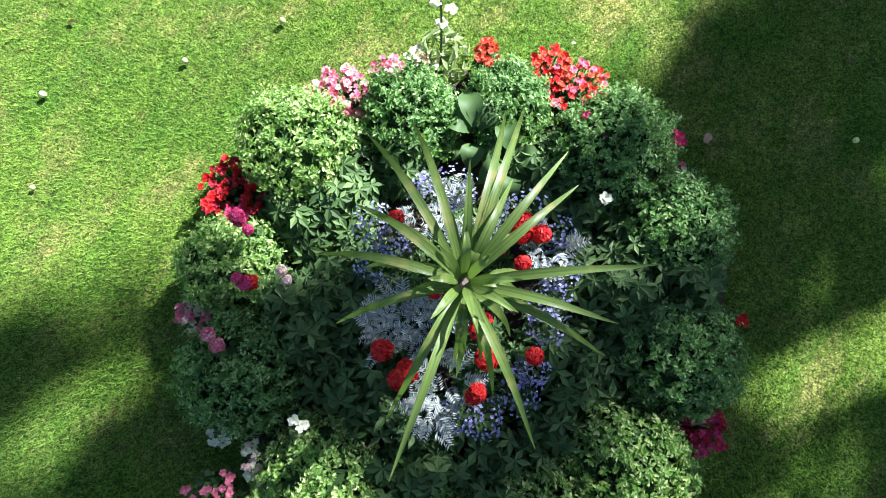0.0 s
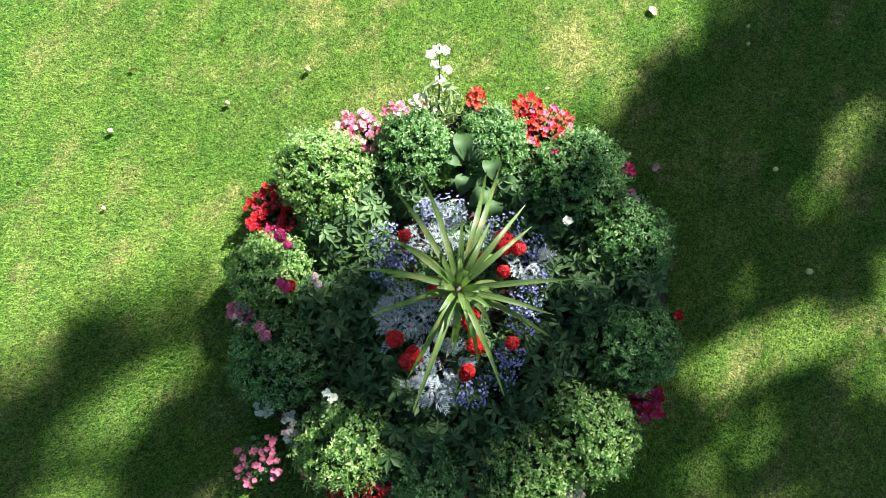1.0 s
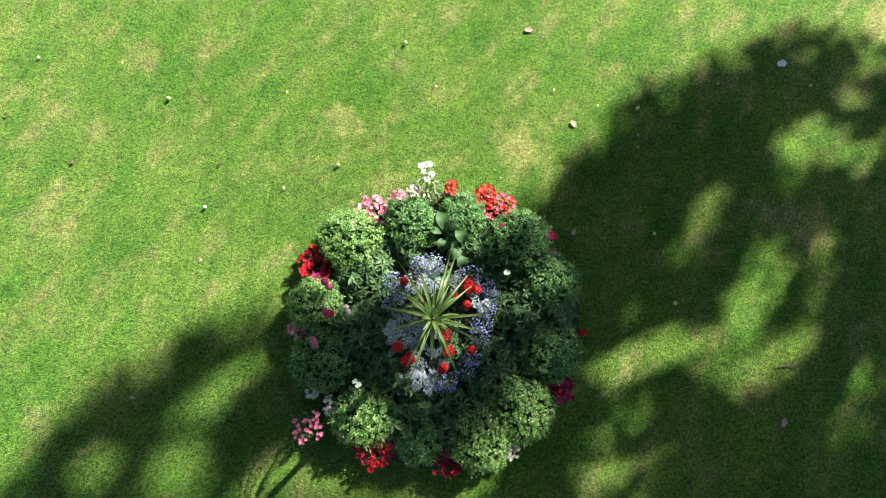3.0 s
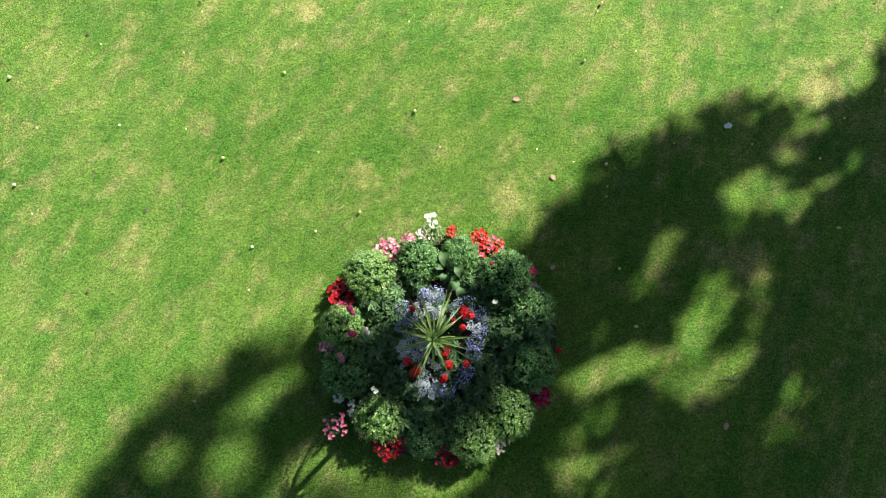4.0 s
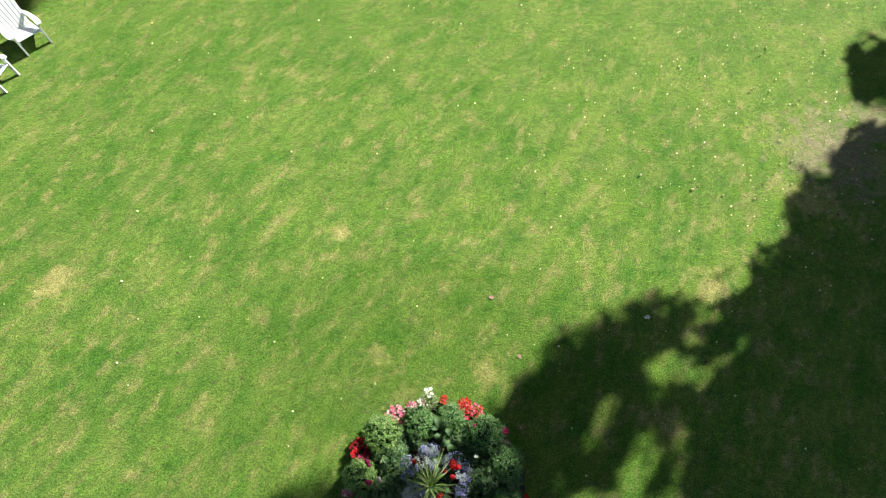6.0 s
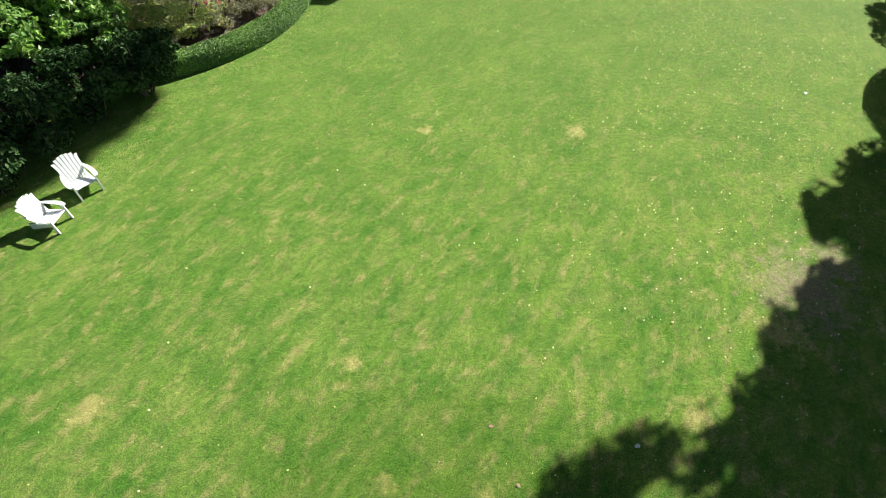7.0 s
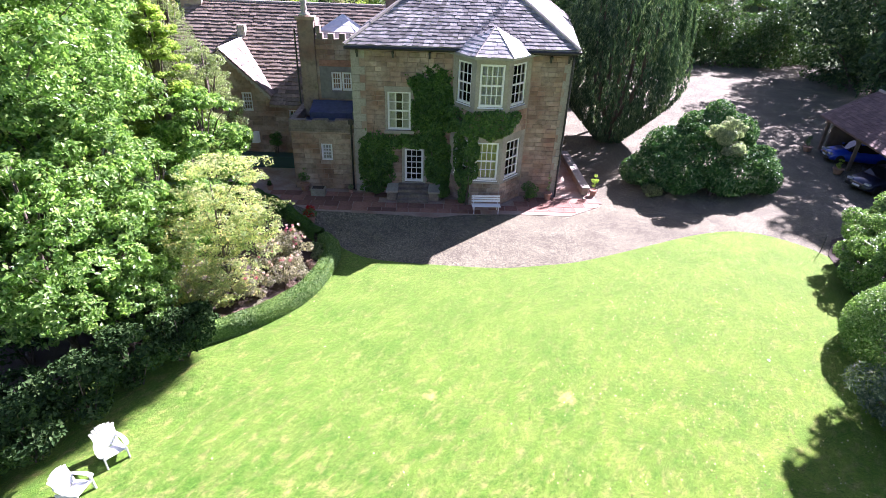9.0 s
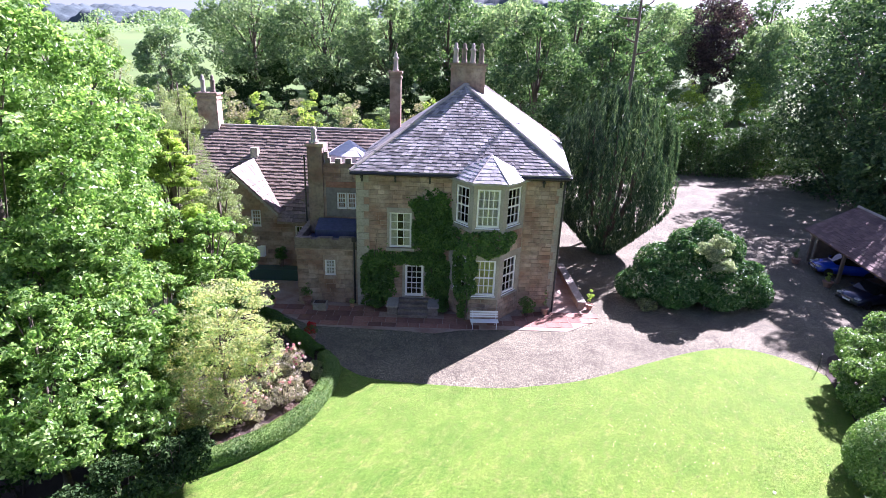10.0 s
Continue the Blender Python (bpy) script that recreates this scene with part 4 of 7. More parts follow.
sash(house, pose(WG[0], 4.3, WG[2]), WG[1] - WG[0], WG[3] - WG[2], 3, 4)
sash(house, pose(-4.7, 4.3, 2.2), 0.55, 1.3, 2, 3)
cabinet = part("meter_cabinet", boxes((-7.2, -6.75, 4.04, 4.15, 1.35, 2.05), bevel=0.01), PLASTIC, house, "white wall cabinet")
part("cabinet_door", boxes((-7.16, -6.79, 4.02, 4.036, 1.39, 2.01), bevel=0.004), PLASTIC, cabinet)
part("wing_wall_back", boxes((-12.3, 0.0, 16.6, 17.0, -0.1, 4.05), (-12.3, -11.9, 4.6, 16.6, -0.1, 4.05)), STONE, house)
bm = bmesh.new()
tri = [(-12.28, 4.3, 4.05), (-12.28, 16.9, 4.05), (-12.28, 10.6, 8.75)]
a = [bm.verts.new(p) for p in tri]
b = [bm.verts.new((p[0] + 0.35, p[1], p[2])) for p in tri]
bm.faces.new(a)
bm.faces.new(b[::-1])
for i in range(3):
    bm.faces.new((a[i], a[(i + 1) % 3], b[(i + 1) % 3], b[i]))
part("wing_gable", bm, STONE, house)
in_gable = lambda c: -10.9 < c[0] < -5.7 and c[2] < 6.9 - abs(c[0] + 8.3) * 0.94 - 0.1
for (ua, ub), low, many in (((-5.7, -3.35), 0, 180), ((-10.9, -5.7), 4, 120), ((-12.6, -10.9), 0, 0)):
    v0, z0 = 3.75 + 6.85 * low / 28, 3.85 + 5.15 * low / 28
    slope("wing_roof", house, FLAGROOF, [(ua, v0, z0), (ub, v0, z0), (ub, 10.6, 9.0), (ua, 10.6, 9.0)], 28 - low, 0.36, 0.042, 21 + low, "moss-flecked brown stone-slate roof", in_gable, many)
slope("wing_roof", house, FLAGROOF, [(-3.35, 7.0, 6.29), (1.2, 7.0, 6.29), (1.2, 10.6, 9.0), (-3.35, 10.6, 9.0)], 15, 0.36, 0.042, 22)
slope("wing_roof", house, FLAGROOF, [(1.2, 17.4, 3.85), (-12.6, 17.4, 3.85), (-12.6, 10.6, 9.0), (1.2, 10.6, 9.0)], 15, 0.6, 0.028, 23)
slope("gable_roof", house, FLAGROOF, [(-5.55, 3.7, 4.45), (-5.55, 4.6, 4.45), (-8.3, 8.05, 7.05), (-8.3, 3.7, 7.05)], 8, 0.42, 0.026, 24, "pale stone-slated gable roof", single=100)
slope("gable_roof", house, FLAGROOF, [(-11.05, 4.6, 4.45), (-11.05, 3.7, 4.45), (-8.3, 3.7, 7.05), (-8.3, 8.05, 7.05)], 8, 0.42, 0.026, 25)
ridge_line(house, (-12.6, 10.6, 9.03), (1.2, 10.6, 9.03), 0.1, 0.55)
ridge_line(house, (-8.3, 3.7, 7.08), (-8.3, 8.1, 7.08), 0.09, 0.5)
for s in (-1, 1):
    bm = bmesh.new()
    n = 12
    for i in range(n):
        u0, u1 = -8.3 + s * 2.75 * i / n, -8.3 + s * 2.75 * (i + 1) / n
        z0, z1 = 7.0 - 2.6 * i / n, 7.0 - 2.6 * (i + 1) / n
        vs = [(u0, z0), (u1, z1), (u1, z1 - 0.14), ((u0 + u1) / 2, (z0 + z1) / 2 - 0.26), (u0, z0 - 0.14)]
        f = [bm.verts.new((u, 3.64, z)) for u, z in vs]
        g = [bm.verts.new((u, 3.68, z)) for u, z in vs]
        bm.faces.new(f)
        bm.faces.new(g[::-1])
        for k in range(5):
            bm.faces.new((f[k], g[k], g[(k + 1) % 5], f[(k + 1) % 5]))
    bmesh.ops.remove_doubles(bm, verts=bm.verts, dist=0.001)
    part("bargeboard", bm, DRESSED, house, "scalloped cream bargeboard")
part("flue", boxes((-8.55, -8.05, 8.0, 8.5, 6.6, 7.85), bevel=0.02), RIDGE, house)
part("wall_box", boxes((-7.0, -6.68, 4.1, 4.17, 1.4, 2.1), bevel=0.01), WHITE, house, "white wall cabinet")

# steps at the garden door
steps = thing("stone_steps", "worn grey stone steps up to the garden door", "steps", HOUSE)
for k in range(4):
    part("step", boxes((2.45, 4.2, -1.5 + k * 0.36, -0.05, 0.0 + k * 0.16, 0.16 + k * 0.16), bevel=0.025), WEATHERED, steps)
for u in (1.86, 4.22):
    part("cheek", boxes((u, u + 0.56, -1.2, -0.05, 0.0, 0.5), bevel=0.03), WEATHERED, steps)
    part("coping", boxes((u - 0.05, u + 0.61, -1.3, -0.05, 0.5, 0.6), bevel=0.025), DRESSED, steps, "pale coping slab")


# ---- trees and shrubs round the garden ----
make_tree("sycamore_tree", "large green sycamore overhanging the flower border", -17.2, 16.8, 17.6, 6.0, 0.4, 270, 330000, 0.185, L_MAPLE, 1, trunk=0.2, top=0.36, csize=0.17, thick=0.45, lay=1.0, flat=0.8, gappy=0.22)
make_tree("sycamore_tree", "tall light green sycamore beside the drive", -19.6, 24.0, 16.4, 4.3, 0.8, 100, 84000, 0.24, L_MAPLE, 2, top=0.62, csize=0.2, thick=0.45, lay=1.0, flat=0.8, gappy=0.22)
make_tree("sycamore_tree", "low sycamore with branches down to the lawn", -14.2, 15.4, 9.0, 3.6, 0.2, 160, 120000, 0.19, L_MAPLE, 7, top=0.3, csize=0.18, thick=0.45, lay=1.0, flat=0.8, gappy=0.18)
make_tree("sycamore_tree", "low spreading sycamore boughs over the border", -13.2, 12.9, 7.4, 3.2, 0.6, 130, 85000, 0.17, L_MAPLE, 8, top=0.5, csize=0.22, thick=0.45, lay=1.0, flat=0.7, gappy=0.18, trunk=0.12)
make_tree("sycamore_tree", "leafy young sycamore beside the golden maple", -12.7, 18.6, 5.6, 2.4, 0.2, 80, 45000, 0.17, L_MAPLE, 12, top=0.5, csize=0.22, thick=0.45, lay=1.0, flat=0.7, gappy=0.18, trunk=0.1)
make_tree("sycamore_tree", "low spreading young sycamore at the border edge", -12.1, 14.7, 4.7, 2.1, 0.5, 80, 42000, 0.17, L_MAPLE, 15, top=0.5, csize=0.22, thick=0.45, lay=1.0, flat=0.7, gappy=0.18, trunk=0.1)
make_tree("sycamore_tree", "low sycamore boughs hanging to the border edge", -11.6, 13.9, 2.9, 1.9, 0.5, 60, 26000, 0.15, L_MAPLE, 16, top=0.5, csize=0.26, thick=0.45, lay=1.0, flat=0.6, gappy=0.18, trunk=0.07)
# fans of drooping fine leaves in layers, from the crown's tip to the ground
tg = np.random.default_rng(33)
layers = []
for k in range(230):
    f = tg.uniform(0, 1) ** 0.8
    a, d = tg.uniform(0, math.tau), math.sqrt(tg.uniform(0.12, 1))
    wide = 2.15 * math.sqrt(math.sin(math.pi * min(0.98, 0.14 + 0.8 * f)))
    x, y, z = 0.55 - 1.5 * f, 0.6 - 1.0 * f, 5.6 * (1 - f) + 0.3
    # boughs lie in shelves with shade between them
    z = round(z / 0.62) * 0.62 + 0.16 * math.sin(3 * a)
    s = tg.uniform(0.3, 0.62)
    layers.append((x + wide * d * math.cos(a), y + 0.72 * wide * d * math.sin(a), max(0.25, z - 0.35 * d * d + tg.uniform(-0.12, 0.12)), s * 1.3, s * 1.1, s * 0.24))
for k in range(46):
    f = tg.uniform(0, 1)
    s = tg.uniform(0.28, 0.5)
    layers.append((-1.9 + 2.9 * f + tg.uniform(-0.3, 0.3), -1.45 + 1.1 * f + tg.uniform(-0.35, 0.35), tg.uniform(0.3, 1.3), s * 1.2, s, s * 0.26))
make_tree("golden_maple", "golden-green Japanese maple with orange tips", -9.6, 17.0, 5.6, 2.9, 0.4, 0, 105000, 0.115, L_GOLD, 3, given=layers, thick=0.5, lay=0.6, trunk=0.08, aspect=0.4, gappy=0.16)
make_tree("sycamore_tree", "young light green sycamore behind the roses", -12.8, 22.8, 7.2, 2.7, 0.4, 80, 56000, 0.19, L_MAPLE, 4, top=0.5, csize=0.2, thick=0.45, lay=1.0, flat=0.8, gappy=0.18)
make_tree("silver_tree", "slender silvery olive-green tree by the terrace", -14.1, 26.5, 8.8, 1.9, 0.3, 90, 50000, 0.13, L_OLIVE, 9, top=0.4, aspect=0.3, csize=0.24, thick=0.5)
make_tree("silver_tree", "narrow silvery olive-green tree beside the wing", -17.3, 29.3, 13.3, 2.0, 0.6, 80, 50000, 0.11, L_OLIVE, 5, top=0.4, aspect=0.3)
make_tree("sycamore_tree", "leafy sycamore at the back of the border", -20.8, 18.8, 14.5, 4.2, 0.6, 110, 60000, 0.22, L_MAPLE, 14, top=0.45, csize=0.2, thick=0.45, lay=1.0, flat=0.8, gappy=0.2, trunk=0.15)
make_tree("golden_cypress", "tall narrow yellow-green golden cypress tree", -15.4, 24.6, 11.1, 1.9, 0.3, 190, 64000, 0.2, L_LIME, 6, top=0.3, csize=0.2, flat=0.5, thick=0.4, lay=0.7, aspect=0.34)
make_tree("silver_tree", "tall grey-green tree behind the sycamores", -22.6, 31.0, 16.8, 2.6, 1.0, 70, 34000, 0.17, L_OLIVE, 10, top=0.5, aspect=0.3, thick=0.5, lay=1.0)

make_tree("holm_oak", "dense dark green evergreen oak behind the house", 4.6, 57.5, 20.0, 6.2, 0.4, 130, 52000, 0.3, L_HOLM, 37, top=0.45, csize=0.2, thick=0.35, lay=1.0)
make_tree("holm_oak", "dense evergreen oak behind the weeping yew", 12.2, 60.0, 19.0, 4.8, 0.4, 110, 40000, 0.3, L_HOLM, 38, top=0.5, csize=0.22, thick=0.35, lay=1.0)
make_tree("ash_tree", "pale feathery ash tree beyond the wing", -42.5, 71.0, 14.5, 5.2, 0.3, 90, 26000, 0.34, L_ASH, 31, top=0.5, csize=0.2, thick=0.35, lay=1.0, z=float(rise(-42.5, 71.0)), group="trees behind the house")
make_tree("silver_tree", "wispy pale green tree beside the wing", -28.2, 45.0, 12.4, 2.2, 0.5, 60, 22000, 0.2, L_OLIVE, 17, top=0.5, aspect=0.35, thick=0.5, lay=1.0)
BEHIND = ((-38, 88, 19.5, 10.0, 0), (-26.0, 86, 20, 9.2, 0), (-16, 88, 18.5, 7.0, 2), (-7, 87, 19.5, 7.8, 1), (3, 86, 22.5, 7.8, 0), (11.5, 84, 25, 7.6, 1), (19.5, 84, 24, 6.8, 1), (-45, 103, 16, 8, 2), (-29, 104, 17, 8, 2), (-13, 103, 17, 8, 1), (2, 104, 19, 8.5, 2), (15, 102, 22, 8.5, 2))
for i, (x, y, h, r, k) in enumerate(BEHIND):
    make_tree("ash_tree", ("tall pale green ash tree behind the house", "tall dark green tree behind the house", "tall leafy tree on the bank")[k], x, y, h, r, 1.6, 150, int(2600 * r), 0.52, (L_ASH, L_HOLM, L_ASH)[k], 20 + i, top=0.5, csize=0.17, group="trees behind the house", z=float(rise(x, y)), thick=0.32, aspect=0.45, lay=0.9)
make_tree("copper_beech", "dark purple copper beech tree", 43.0, 117, 24, 7.2, 0.5, 80, 36000, 0.46, L_COPPER, 41, z=float(rise(43.0, 117)), thick=0.35, lay=1.0)
make_tree("lime_tree", "light green tree past the drive", 32.5, 116, 21, 8.2, 0.5, 60, 32000, 0.5, L_ASH, 42, z=float(rise(32.5, 116)), thick=0.35, lay=1.0)
make_tree("lime_tree", "green tree beyond the copper beech", 52, 112, 19, 7.0, 0.5, 60, 30000, 0.5, L_ASH, 47, z=float(rise(52, 112)), thick=0.35, lay=1.0)
make_tree("cypress_tree", "huge dark green conifer over the drive", 43.5, 65.0, 27.0, 12.4, -5.0, 200, 66000, 0.44, L_CONIFER, 43, top=0.68, csize=0.2, thick=0.2, gappy=0.3)
make_tree("cypress_tree", "dark green conifer beside the carport", 37.8, 47.5, 24, 8.2, -3.0, 150, 54000, 0.44, L_CONIFER, 44, top=0.6, csize=0.22, thick=0.2)

make_tree("cypress_tree", "dark green conifer behind the carport", 50, 78, 30, 9.5, -3.0, 110, 42000, 0.46, L_CONIFER, 48, top=0.55, csize=0.24, thick=0.25)

for i, (x, y, h, r) in enumerate(((56.0, 124, 22, 9.0), (66.0, 116, 24, 9.0), (72.0, 104, 25, 9.0), (36.0, 130, 18, 9.0), (48.0, 133, 20, 9.0), (20.0, 124, 19, 9.0), (6.0, 122, 20, 9.0), (-9.0, 121, 18, 8.5), (27.0, 136, 17, 9.0), (13.0, 134, 18, 9.0))):
    make_tree("ash_tree", "tall dark green tree beyond the drive", x, y, h, r, 1.0, 60, 8000, 0.7, L_HOLM, 140 + i, top=0.55, csize=0.24, group="trees beyond the drive", z=float(rise(x, y)), thick=0.4, lay=1.0)

# tall trees beyond the lawn; their crowns shade the lawn and the flower bed
SHADE_EDGE = np.array(((-6, -4.5), (-3.41, -1.47), (-3.0, -0.85), (-2.69, -0.29), (-2.3, -0.12), (-1.92, 0.24), (-1.5, 0.52), (-1.15, 0.55), (-0.95, 0.25), (-0.7, 0.15), (-0.45, 0.42), (0.1, 0.45), (0.5, 0.78), (1.0, 1.3), (1.3, 1.8), (1.73, 2.35), (2.1, 2.75), (2.4, 3.25), (2.8, 3.31), (3.04, 3.66), (3.52, 3.7), (3.73, 4.0), (4.42, 4.02), (4.83, 4.21), (5.16, 3.96), (5.3, 4.28), (5.88, 4.52), (6.05, 5.08), (6.8, 5.6), (6.9, 6.0), (7.05, 6.8), (8.0, 7.3), (8.35, 8.05), (8.95, 8.4), (9.1, 10.4), (9.6, 11.2), (10.0, 11.15), (10.6, 11.75), (11.1, 12.7), (12.0, 13.0)))
# gaps in the crowns: where their light falls, half-length, half-width, heading
BRIGHT_GAPS = ((4.33, 2.86, 0.43, 0.24, 5), (3.59, 1.23, 0.54, 0.2, 64), (3.51, 0.63, 0.42, 0.26, 41), (2.5, 0.5, 0.5, 0.17, 24), (2.31, -0.54, 0.42, 0.13, 18), (-0.93, -0.9, 0.25, 0.17, 55), (-0.5, -0.72, 0.34, 0.24, 20), (0.82, -0.66, 0.42, 0.24, 45), (0.1, -1.02, 0.6, 0.13, 4), (-0.97, -1.5, 0.44, 0.36, 0), (0.05, -0.15, 0.2, 0.17, 40), (0.4, 0.2, 0.23, 0.2, 0), (4.93, 3.8, 0.28, 0.1, 25), (9.3, 8.95, 0.42, 0.28, 20), (-1.52, -0.16, 0.44, 0.14, 40), (-1.75, -0.95, 0.3, 0.22, 50), (-2.48, -0.88, 0.18, 0.14, 4))
FAINT_GAPS = ((3.04, 1.91, 0.38, 0.13, 66), (4.94, 2.92, 0.4, 0.09, 33), (4.0, 2.5, 0.28, 0.11, 47), (4.24, 1.49, 0.45, 0.12, 73), (4.01, 0.67, 0.26, 0.1, 59), (2.31, 0.91, 0.16, 0.1, 47), (2.3, -0.05, 0.36, 0.16, 32), (2.19, -0.82, 0.27, 0.1, 4), (4.58, 0.24, 0.36, 0.16, 58), (4.75, 3.42, 0.2, 0.12, 5), (5.55, 3.36, 0.22, 0.08, 59))
# over the flower bed the leaves hang thinner
THIN_GAPS = ((1.0, 0.75, 0.35, 0.22, 40), (1.2, 0.05, 0.3, 0.2, 30), (0.75, 0.45, 0.3, 0.2, 40), (1.15, 1.25, 0.3, 0.14, 45))


def ragged(x, y):
    return 0.5 * np.sin(x * 7.1 + 3 * np.sin(y * 3.3)) + 0.5 * np.sin(y * 8.3 + 2 * np.sin(x * 4.1)) + 0.5 * np.sin(x * 19 + y * 11) + 0.4 * np.sin(y * 23 - x * 14)


def lawn_shade(x, y, rng):
    rag = ragged(x, y)
    edge = np.interp(x, SHADE_EDGE[:, 0], SHADE_EDGE[:, 1])
    keep = (y < edge + 0.12 * np.sin(x * 9 + 0.5 * y) * np.clip((x - 5.5) / 2, 0, 1) + (0.14 + 0.12 * np.clip((x - 4) / 3, 0, 1)) * rag + 0.1 * np.sin(x * 29 + 3 * np.sin(y * 9))) & (y > -3.9 + 0.05 * x * x + 0.35 * np.sin(x * 1.3) + 0.2 * rag)
    for gaps, least, most in ((BRIGHT_GAPS, 0.02, 0.3), (FAINT_GAPS, 0.13, 0.3), (THIN_GAPS, 0.15, 0.3)):
        for gx, gy, ga, gb, turn in gaps:
            c, d = math.cos(radians(turn)), math.sin(radians(turn))
            q = np.hypot(((x - gx) * c + (y - gy) * d) / ga, ((y - gy) * c - (x - gx) * d) / gb) / 1.1 + 0.3 * rag
            keep &= rng.uniform(0, 1, len(x)) < np.where(q > 1.25, 1.0, least + most * np.clip((q - 0.6) / 0.65, 0, 1) ** 2)
    return keep & ~((ragged(x * 1.7, y * 1.7) > 1.6 - 0.95 * np.exp(-(((edge - y) / 0.5) ** 2))) & (x > 2.2))


def border_shade(x, y, rng):
    # strip of lawn edge that the added ash crown keeps dark
    edge = np.interp(y, [6.0, 7.75, 8.8, 10.4, 11.0, 12.0, 13.3, 13.8], [-12.4, -11.4, -10.6, -9.9, -9.5, -9.2, -9.4, -10.6])
    return (x < edge + 0.2 * ragged(x, y)) & (x > edge - 1.5)


def shade_tree(label, inside, span, height, wave, foot, count, size, seed, trunk, limbs=12, depth=0.0):
    """A tall tree whose crown hangs up along the sun's rays from the stretch that it shades."""
    rng = np.random.default_rng(seed)
    x, y = rng.uniform(span[0], span[1], count), rng.uniform(span[2], span[3], count)
    keep = inside(x, y, rng)
    x, y = x[keep], y[keep]
    h = np.interp(x, *height) + wave * (0.6 * np.sin(x * 1.7 + y) + 0.4 * np.sin(y * 2.3) + rng.normal(0, 0.3, len(x)))
    # boughs in storeys, one above the other
    h = h + depth * np.floor(rng.uniform(0, 1, len(x)) ** 1.6 * 5) / 4 * (0.8 + 0.2 * np.sin(x * 2.1))
    p = np.stack([x + 0.834 * h - foot[0], y + 1.02 * h - foot[1], h], 1)
    tree = thing("tall_tree", label, "tree", Matrix.Translation((foot[0], foot[1], 0)))
    v, f = leaf_quads(p, np.tile((0.0, 0.0, 1.0), (len(p), 1)), size, rng, 0.6, 0.7)
    part_np("crown", v, f, L_SHADE, tree)
    top = float(h.mean())
    bm = bmesh.new()
    tube(bm, [(0, 0, -0.1), (0, 0, 0.3), (0.1, 0, top * 0.5), (0.0, 0.2, top - 0.4)], [trunk * 1.5, trunk * 1.1, trunk * 0.8, trunk * 0.2], 10)
    for q in p[:: max(1, len(p) // limbs)]:
        tube(bm, [(0.1, 0.1, top * 0.7), (q[0] * 0.5, q[1] * 0.5, top * 0.92), (q[0], q[1], q[2] - 0.05)], [trunk * 0.12, 0.03, 0.012], 6)
    part("trunk", bm, BARK, tree, smooth=True)


RISE_OF_CROWN = ([0.3, 1.2, 2.2], [16.5, 12.7, 9.6])
shade_tree("spreading beech tree shading the lawn", lawn_shade, (1.75, 14.0, -4.0, 14.0), RISE_OF_CROWN, 1.0, (17, 12), 320000, 0.15, 45, 0.4, depth=6.0)
shade_tree("tall beech tree shading the flower bed", lawn_shade, (-5.5, 1.75, -4.0, 13.0), RISE_OF_CROWN, 1.0, (19, 16), 210000, 0.16, 46, 0.42, depth=5.0)
# the trunk shows above the yew; the crown is added unseen to shade the border
shade_tree("very tall ash trunk behind the weeping yew with an added unseen shade crown", border_shade, (-15.0, -8.6, 5.5, 13.9), ([-20, 0], [27.5, 27.5]), 1.5, (11.3, 46.8), 70000, 0.17, 49, 0.17, 4)
bare = bpy.data.objects["tall_tree.002"]
for z, dx, dz in ((18.4, 1.5, 1.6), (17.6, -1.9, 0.3), (16.6, 1.2, 1.5), (15.9, -1.1, 0.9), (15.0, 1.6, 0.7)):
    part("limb", tubes(([(0.05, 0.1, z), (0.05 + dx * 0.6, 0.2, z + dz * 0.3), (0.05 + dx, 0.3, z + dz)], [0.09, 0.06, 0.02]), seg=6), BARK, bare, smooth=True)

# unseen crowns, added only to cut the sky light on the shaded lawn
make_tree("beech_tree", "broad unseen tree crown added to block sky light on the lawn", 15.5, -0.5, 20.0, 8.5, 9.6, 120, 80000, 0.3, L_SHADE, 145, ry=6.0, lean=(-1.6, 0), trunk=0.42, csize=0.3, thick=0.5, lay=1.0)
make_tree("beech_tree", "high unseen tree crown added to block sky light", 15.0, -4.5, 26.0, 8.0, 16.2, 130, 70000, 0.34, L_SHADE, 146, ry=6.5, lean=(-7.5, 2.0), trunk=0.45, csize=0.3, thick=0.5, lay=1.0)

# shrubs under the sycamore; the deep shade is put into their leaf colour
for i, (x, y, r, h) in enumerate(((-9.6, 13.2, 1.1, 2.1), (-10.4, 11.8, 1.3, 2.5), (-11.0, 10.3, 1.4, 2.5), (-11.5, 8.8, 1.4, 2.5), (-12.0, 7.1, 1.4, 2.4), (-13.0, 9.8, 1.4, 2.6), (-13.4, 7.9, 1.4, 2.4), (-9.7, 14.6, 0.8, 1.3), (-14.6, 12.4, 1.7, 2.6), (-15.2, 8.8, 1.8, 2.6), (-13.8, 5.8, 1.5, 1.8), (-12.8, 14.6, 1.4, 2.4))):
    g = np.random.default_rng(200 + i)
    make_shrub("border_shrub", "border shrub with the deep shade put into its dark leaves", x, y, crown_clumps(0, 0, 0.0, h, r, r, 12, g, 0.42), 5000, 0.15, L_UNDER, 210 + i, thick=0.45, lay=1.0, group="shrubs of the border")

